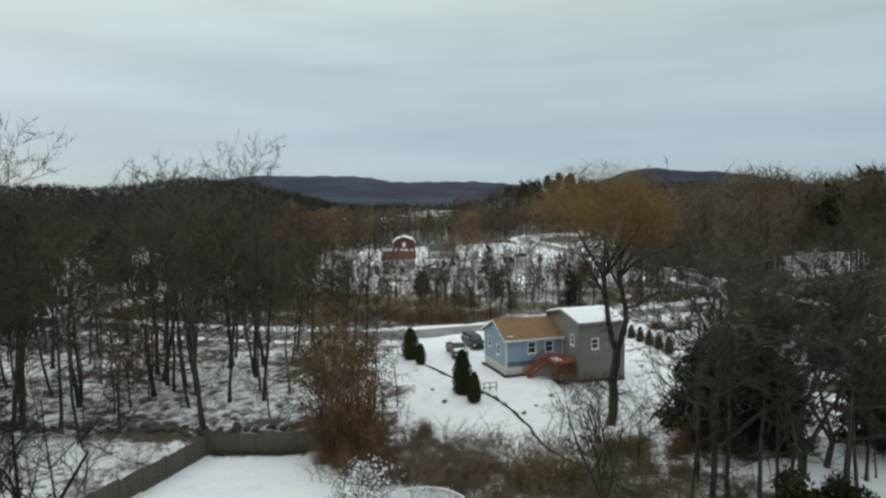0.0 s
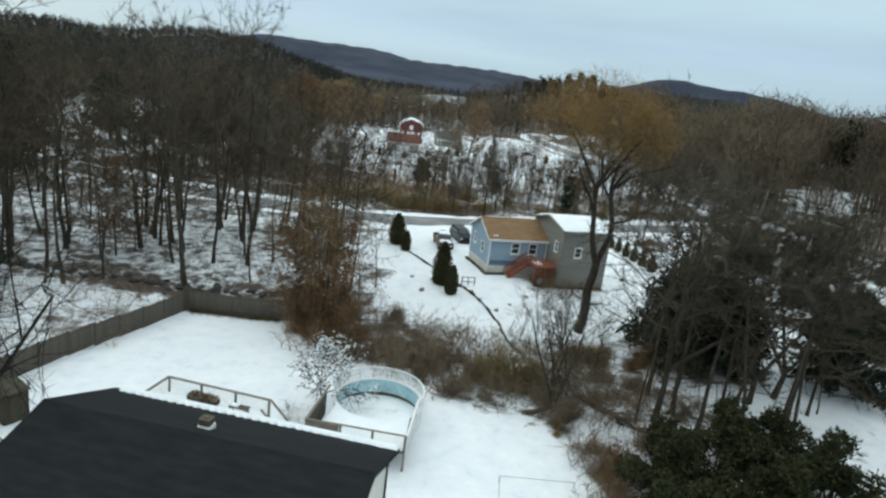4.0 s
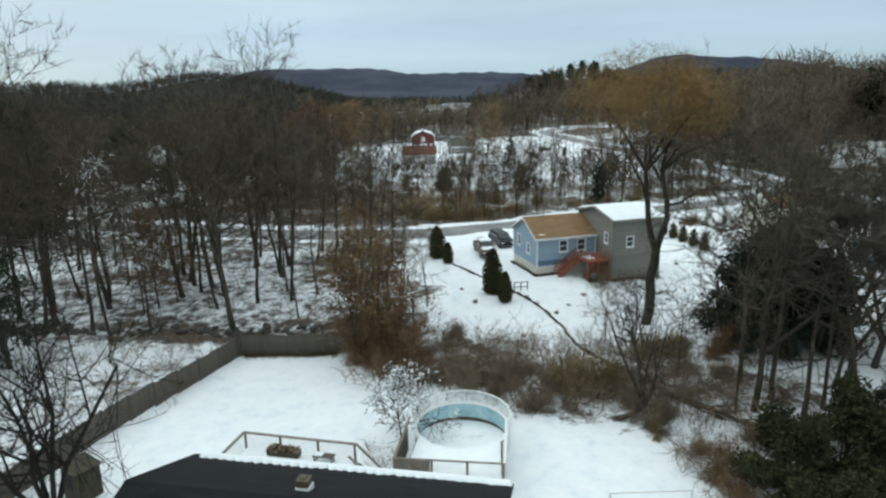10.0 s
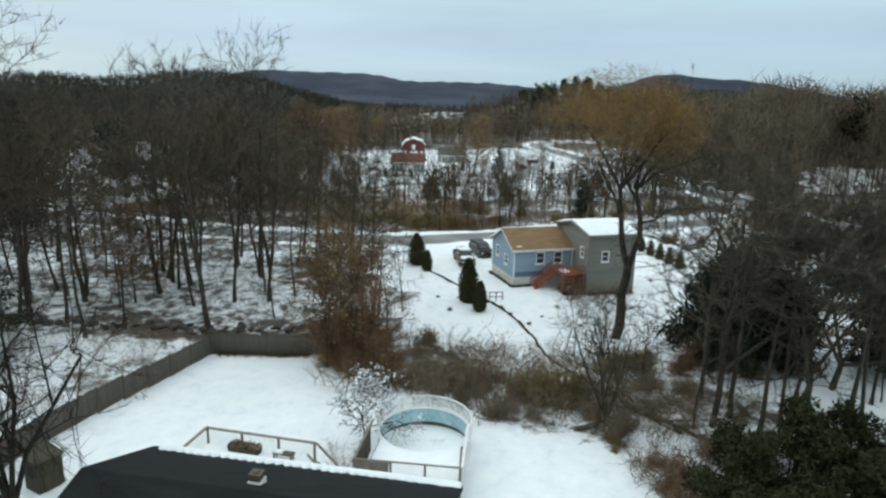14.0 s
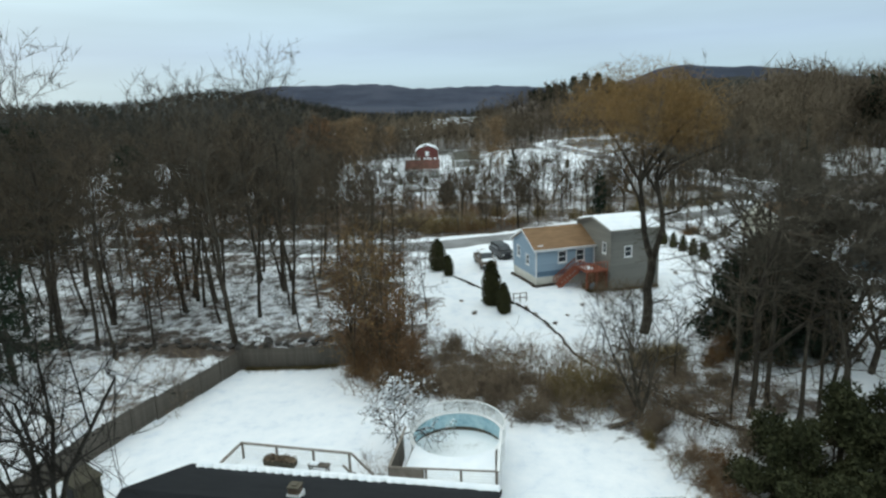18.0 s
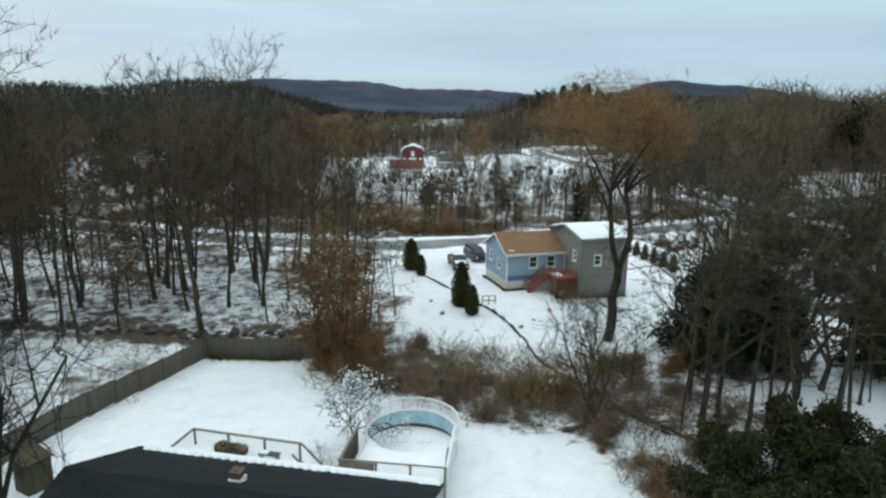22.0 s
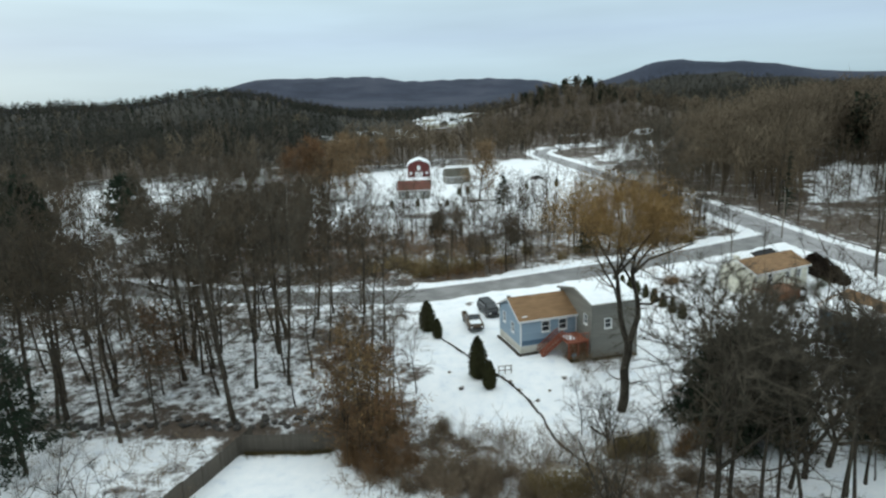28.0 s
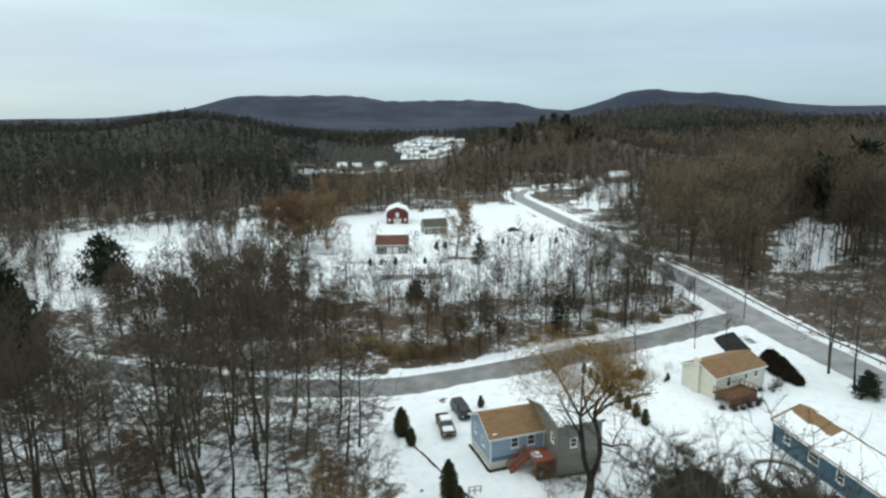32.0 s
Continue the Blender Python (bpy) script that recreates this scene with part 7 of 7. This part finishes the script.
part("lid", Build().tube([(0, 0, 0.754), (0, 0, 0.8)], [0.29, 0.27], 14), BLUE_DARK, barrel)
bushes([(6.4, 62.0, 0.35, 0.3), (8.1, 60.2, 0.3, 0.28), (5.6, 63.8, 0.3, 0.25), (11.5, 64.5, 0.4, 0.35), (9.6, 62.2, 0.25, 0.2), (-1.0, 66.5, 0.3, 0.25), (13.4, 61.5, 0.35, 0.3), (20.5, 70.2, 0.35, 0.3), (24.5, 75, 0.4, 0.35), (0.3, 62.4, 0.35, 0.4), (27.6, 71.3, 0.4, 0.3)], BRAMBLE, "small brown tuft of dead growth poking through snow", "tufts on the lawn")


# Vehicles.
def wheel(car, x, y, r=0.36):
    tyre = part("tyre", Build().ring(r * 0.6, r, -0.11, 0.11, 18), RUBBER, car)
    tyre.matrix_local = pose(x, y, r, 90, 0, 0)
    part("rim", Build().ring(0.05, r * 0.6, -0.08, 0.08, 12), METAL, tyre)


def vehicle(place, label, body, cabin, wide, paint, snow_parts, axles, name):
    """Body and cabin outlines in x (length, front at +x) and z."""
    car = thing(name, place, label, "car")
    part("body", Build().profile(body, -wide / 2, wide / 2), paint, car)
    c = Build()
    k = [(x, s * (wide / 2 - 0.06 - 0.16 * (z > cabin[0][1] + 0.2)), z) for s in (-1, 1) for x, z in cabin]
    n = len(cabin)
    c.v, c.f = k, [tuple(range(n)), tuple(range(2 * n - 1, n - 1, -1))] + [(i, n + i, n + (i + 1) % n, (i + 1) % n) for i in range(n)]
    part("cabin", c, paint, car)
    zs = [z for _, z in cabin]
    xs = [x for x, _ in cabin]
    for s in (-1, 1):
        part("side_window", Build().box(min(xs) + 0.35, s * (wide / 2 - 0.09) - 0.03, min(zs) + 0.1, max(xs) - 0.55, s * (wide / 2 - 0.09) + 0.03, min(zs) + 0.42), GLASS, car, "dark side glass")
    part("windscreen", Build().hexa([(max(xs) - 0.12, -wide / 2 + 0.2, min(zs) + 0.05), (max(xs) + 0.02, -wide / 2 + 0.2, min(zs) + 0.05), (max(xs) + 0.02, wide / 2 - 0.2, min(zs) + 0.05), (max(xs) - 0.12, wide / 2 - 0.2, min(zs) + 0.05)], [(max(xs) - 0.62, -wide / 2 + 0.28, max(zs) - 0.06), (max(xs) - 0.52, -wide / 2 + 0.28, max(zs) - 0.06), (max(xs) - 0.52, wide / 2 - 0.28, max(zs) - 0.06), (max(xs) - 0.62, wide / 2 - 0.28, max(zs) - 0.06)]), GLASS, car, "dark windscreen")
    for x in axles:
        for s in (-1, 1):
            wheel(car, x, s * (wide / 2 - 0.1))
    for s in (-1, 1):
        part("headlight", Build().box(body[-1][0] * 0 + max(x for x, _ in body) - 0.06, s * (wide / 2 - 0.3) - 0.16, 0.62, max(x for x, _ in body) + 0.02, s * (wide / 2 - 0.3) + 0.16, 0.8), LAMP_CLEAR, car)
        part("tail_light", Build().box(min(x for x, _ in body) - 0.02, s * (wide / 2 - 0.22) - 0.1, 0.7, min(x for x, _ in body) + 0.05, s * (wide / 2 - 0.22) + 0.1, 0.95), LAMP_RED, car)
    for x, way in ((min(x for x, _ in body), -1), (max(x for x, _ in body), 1)):
        part("bumper", Build().box(min(x, x + 0.1 * way), -wide / 2 + 0.05, 0.38, max(x, x + 0.1 * way), wide / 2 - 0.05, 0.58, 0.03), RUBBER, car, "dark bumper")
    for x0, x1, z in snow_parts:
        part("snow_cover", Build().box(x0, -wide / 2 + 0.2, z + 0.004, x1, wide / 2 - 0.2, z + 0.12, 0.08), SNOW, car, "snow lying on the vehicle")
    return car


truck_at = pose(2.0, 80.6, gz(2.1, 80.6) + 0.02, 0, 0, -80)
truck = vehicle(truck_at, "brown pickup truck with snow on cab and bonnet", [(-2.8, 0.4), (2.8, 0.4), (2.85, 0.75), (2.7, 1.05), (1.2, 1.12), (-0.66, 1.12), (-0.66, 0.7), (-2.8, 0.7)], [(-0.6, 1.1), (1.5, 1.1), (0.85, 1.78), (-0.45, 1.8)], 1.9, BROWNCAR, [(-0.6, 0.95, 1.8), (1.15, 2.72, 1.1)], (-1.75, 1.85), "pickup_truck")
for y in (-0.91, 0.91):
    part("bed_side", Build().box(-2.8, y - 0.04, 0.704, -0.67, y + 0.04, 1.12, 0.02), BROWNCAR, truck)
part("tailgate", Build().box(-2.8, -0.865, 0.704, -2.74, 0.865, 1.1, 0.015), BROWNCAR, truck)
suv_at = pose(4.4, 84.9, gz(4.4, 84.9) + 0.02, 0, 0, -72)
vehicle(suv_at, "black sport utility car parked beside a blue house", [(-2.3, 0.4), (2.25, 0.4), (2.35, 0.75), (2.2, 1.0), (1.1, 1.12), (-2.3, 1.15)], [(-2.25, 1.12), (1.4, 1.1), (0.6, 1.72), (-2.0, 1.75)], 1.9, BLACKCAR, [], (-1.4, 1.45), "car")
far_at = pose(31.2, 240.5, gz(31.2, 240.5), 0, 0, 10)
vehicle(far_at, "dark car parked in a far snowy field", [(-2.2, 0.35), (2.2, 0.35), (2.25, 0.7), (1.0, 0.95), (-2.2, 0.95)], [(-1.7, 0.93), (1.1, 0.93), (0.4, 1.45), (-1.2, 1.45)], 1.8, BLACKCAR, [], (-1.3, 1.35), "car")

# Round covered pool behind the dark blue house.
pool2 = thing("pool", pose(41.0, 66.5, gz(41, 66.5)), "round above-ground pool under grey snow beside a dark house", "pool")
part("wall", Build().ring(3.0, 3.07, 0, 1.1, 30), GREYSIDE, pool2)
part("coping", Build().ring(2.92, 3.15, 1.1, 1.15, 30), GREYSIDE, pool2)
part("cover", Build().tube([(0, 0, 0.6), (0, 0, 0.8)], [2.98, 2.9], 30), SNOW, pool2, "sagging snowy cover")


# Utility poles with a guard rail along the highway.
for x, y in ((66.8, 128), (80.5, 88), (64, 165)):
    pole = thing("utility_pole", pose(x, y, gz(x, y)), "grey wooden utility pole beside the highway", "pole", "utility poles")
    part("post", Build().tube([(0, 0, -0.5), (0, 0, 9)], [0.15, 0.1], 8), GREYWOOD, pole)
    part("crossarm", Build().box(-1.1, -0.06, 8.2, 1.1, 0.06, 8.34), GREYWOOD, pole)
rail_t = thing("guard_rail", pose(0, 0, 0), "low dark guard rail along the highway's far edge", "guard rail")
line = HIGHWAY_LINE[(HIGHWAY_LINE[:, 1] > 85) & (HIGHWAY_LINE[:, 1] < 190)][::2]
for p, q in zip(line, line[1:]):
    o = 5.0
    part("beam", Build().bar((p[0] + o, p[1], gz(p[0] + o, p[1]) + 0.75), (q[0] + o, q[1], gz(q[0] + o, q[1]) + 0.75), 0.06, 0.3), FENCE, rail_t)
    part("post", Build().box(p[0] + o - 0.06, p[1] - 0.06, gz(p[0] + o, p[1]) - 0.2, p[0] + o + 0.06, p[1] + 0.06, gz(p[0] + o, p[1]) + 0.8), FENCE, rail_t)

# Roofs far down the valley.
for x, y, w, mat in ((-30, 700, 14, SNOW), (-6, 690, 12, CREAM), (-25, 780, 18, GREYSIDE), (4, 760, 16, CREAM), (-45, 900, 26, SNOW), (-20, 1000, 40, SNOW), (20, 1050, 30, SNOW), (-15, 880, 20, GREYSIDE), (-80, 520, 8, CREAM), (-66, 512, 7, GREYSIDE), (-48, 515, 9, CREAM), (-95, 440, 9, CREAM), (112, 398, 14, GREYSIDE), (240, 330, 16, GREYSIDE)):
    h = thing("house", pose(x, y, gz(x, y), 0, 0, 10), "small distant house with a snowy roof down the valley", "house", "distant houses")
    part("wall", Build().box(0, 0, -0.5, w, 9, 4), CREAM if mat is SNOW else mat, h)
    part("roof", Build().hexa([(-0.4, -0.4, 4), (w + 0.4, -0.4, 4), (w + 0.4, 9.4, 4), (-0.4, 9.4, 4)], [(-0.4, 4.4, 7), (w + 0.4, 4.4, 7), (w + 0.4, 4.6, 7), (-0.4, 4.6, 7)]), SNOW, h)
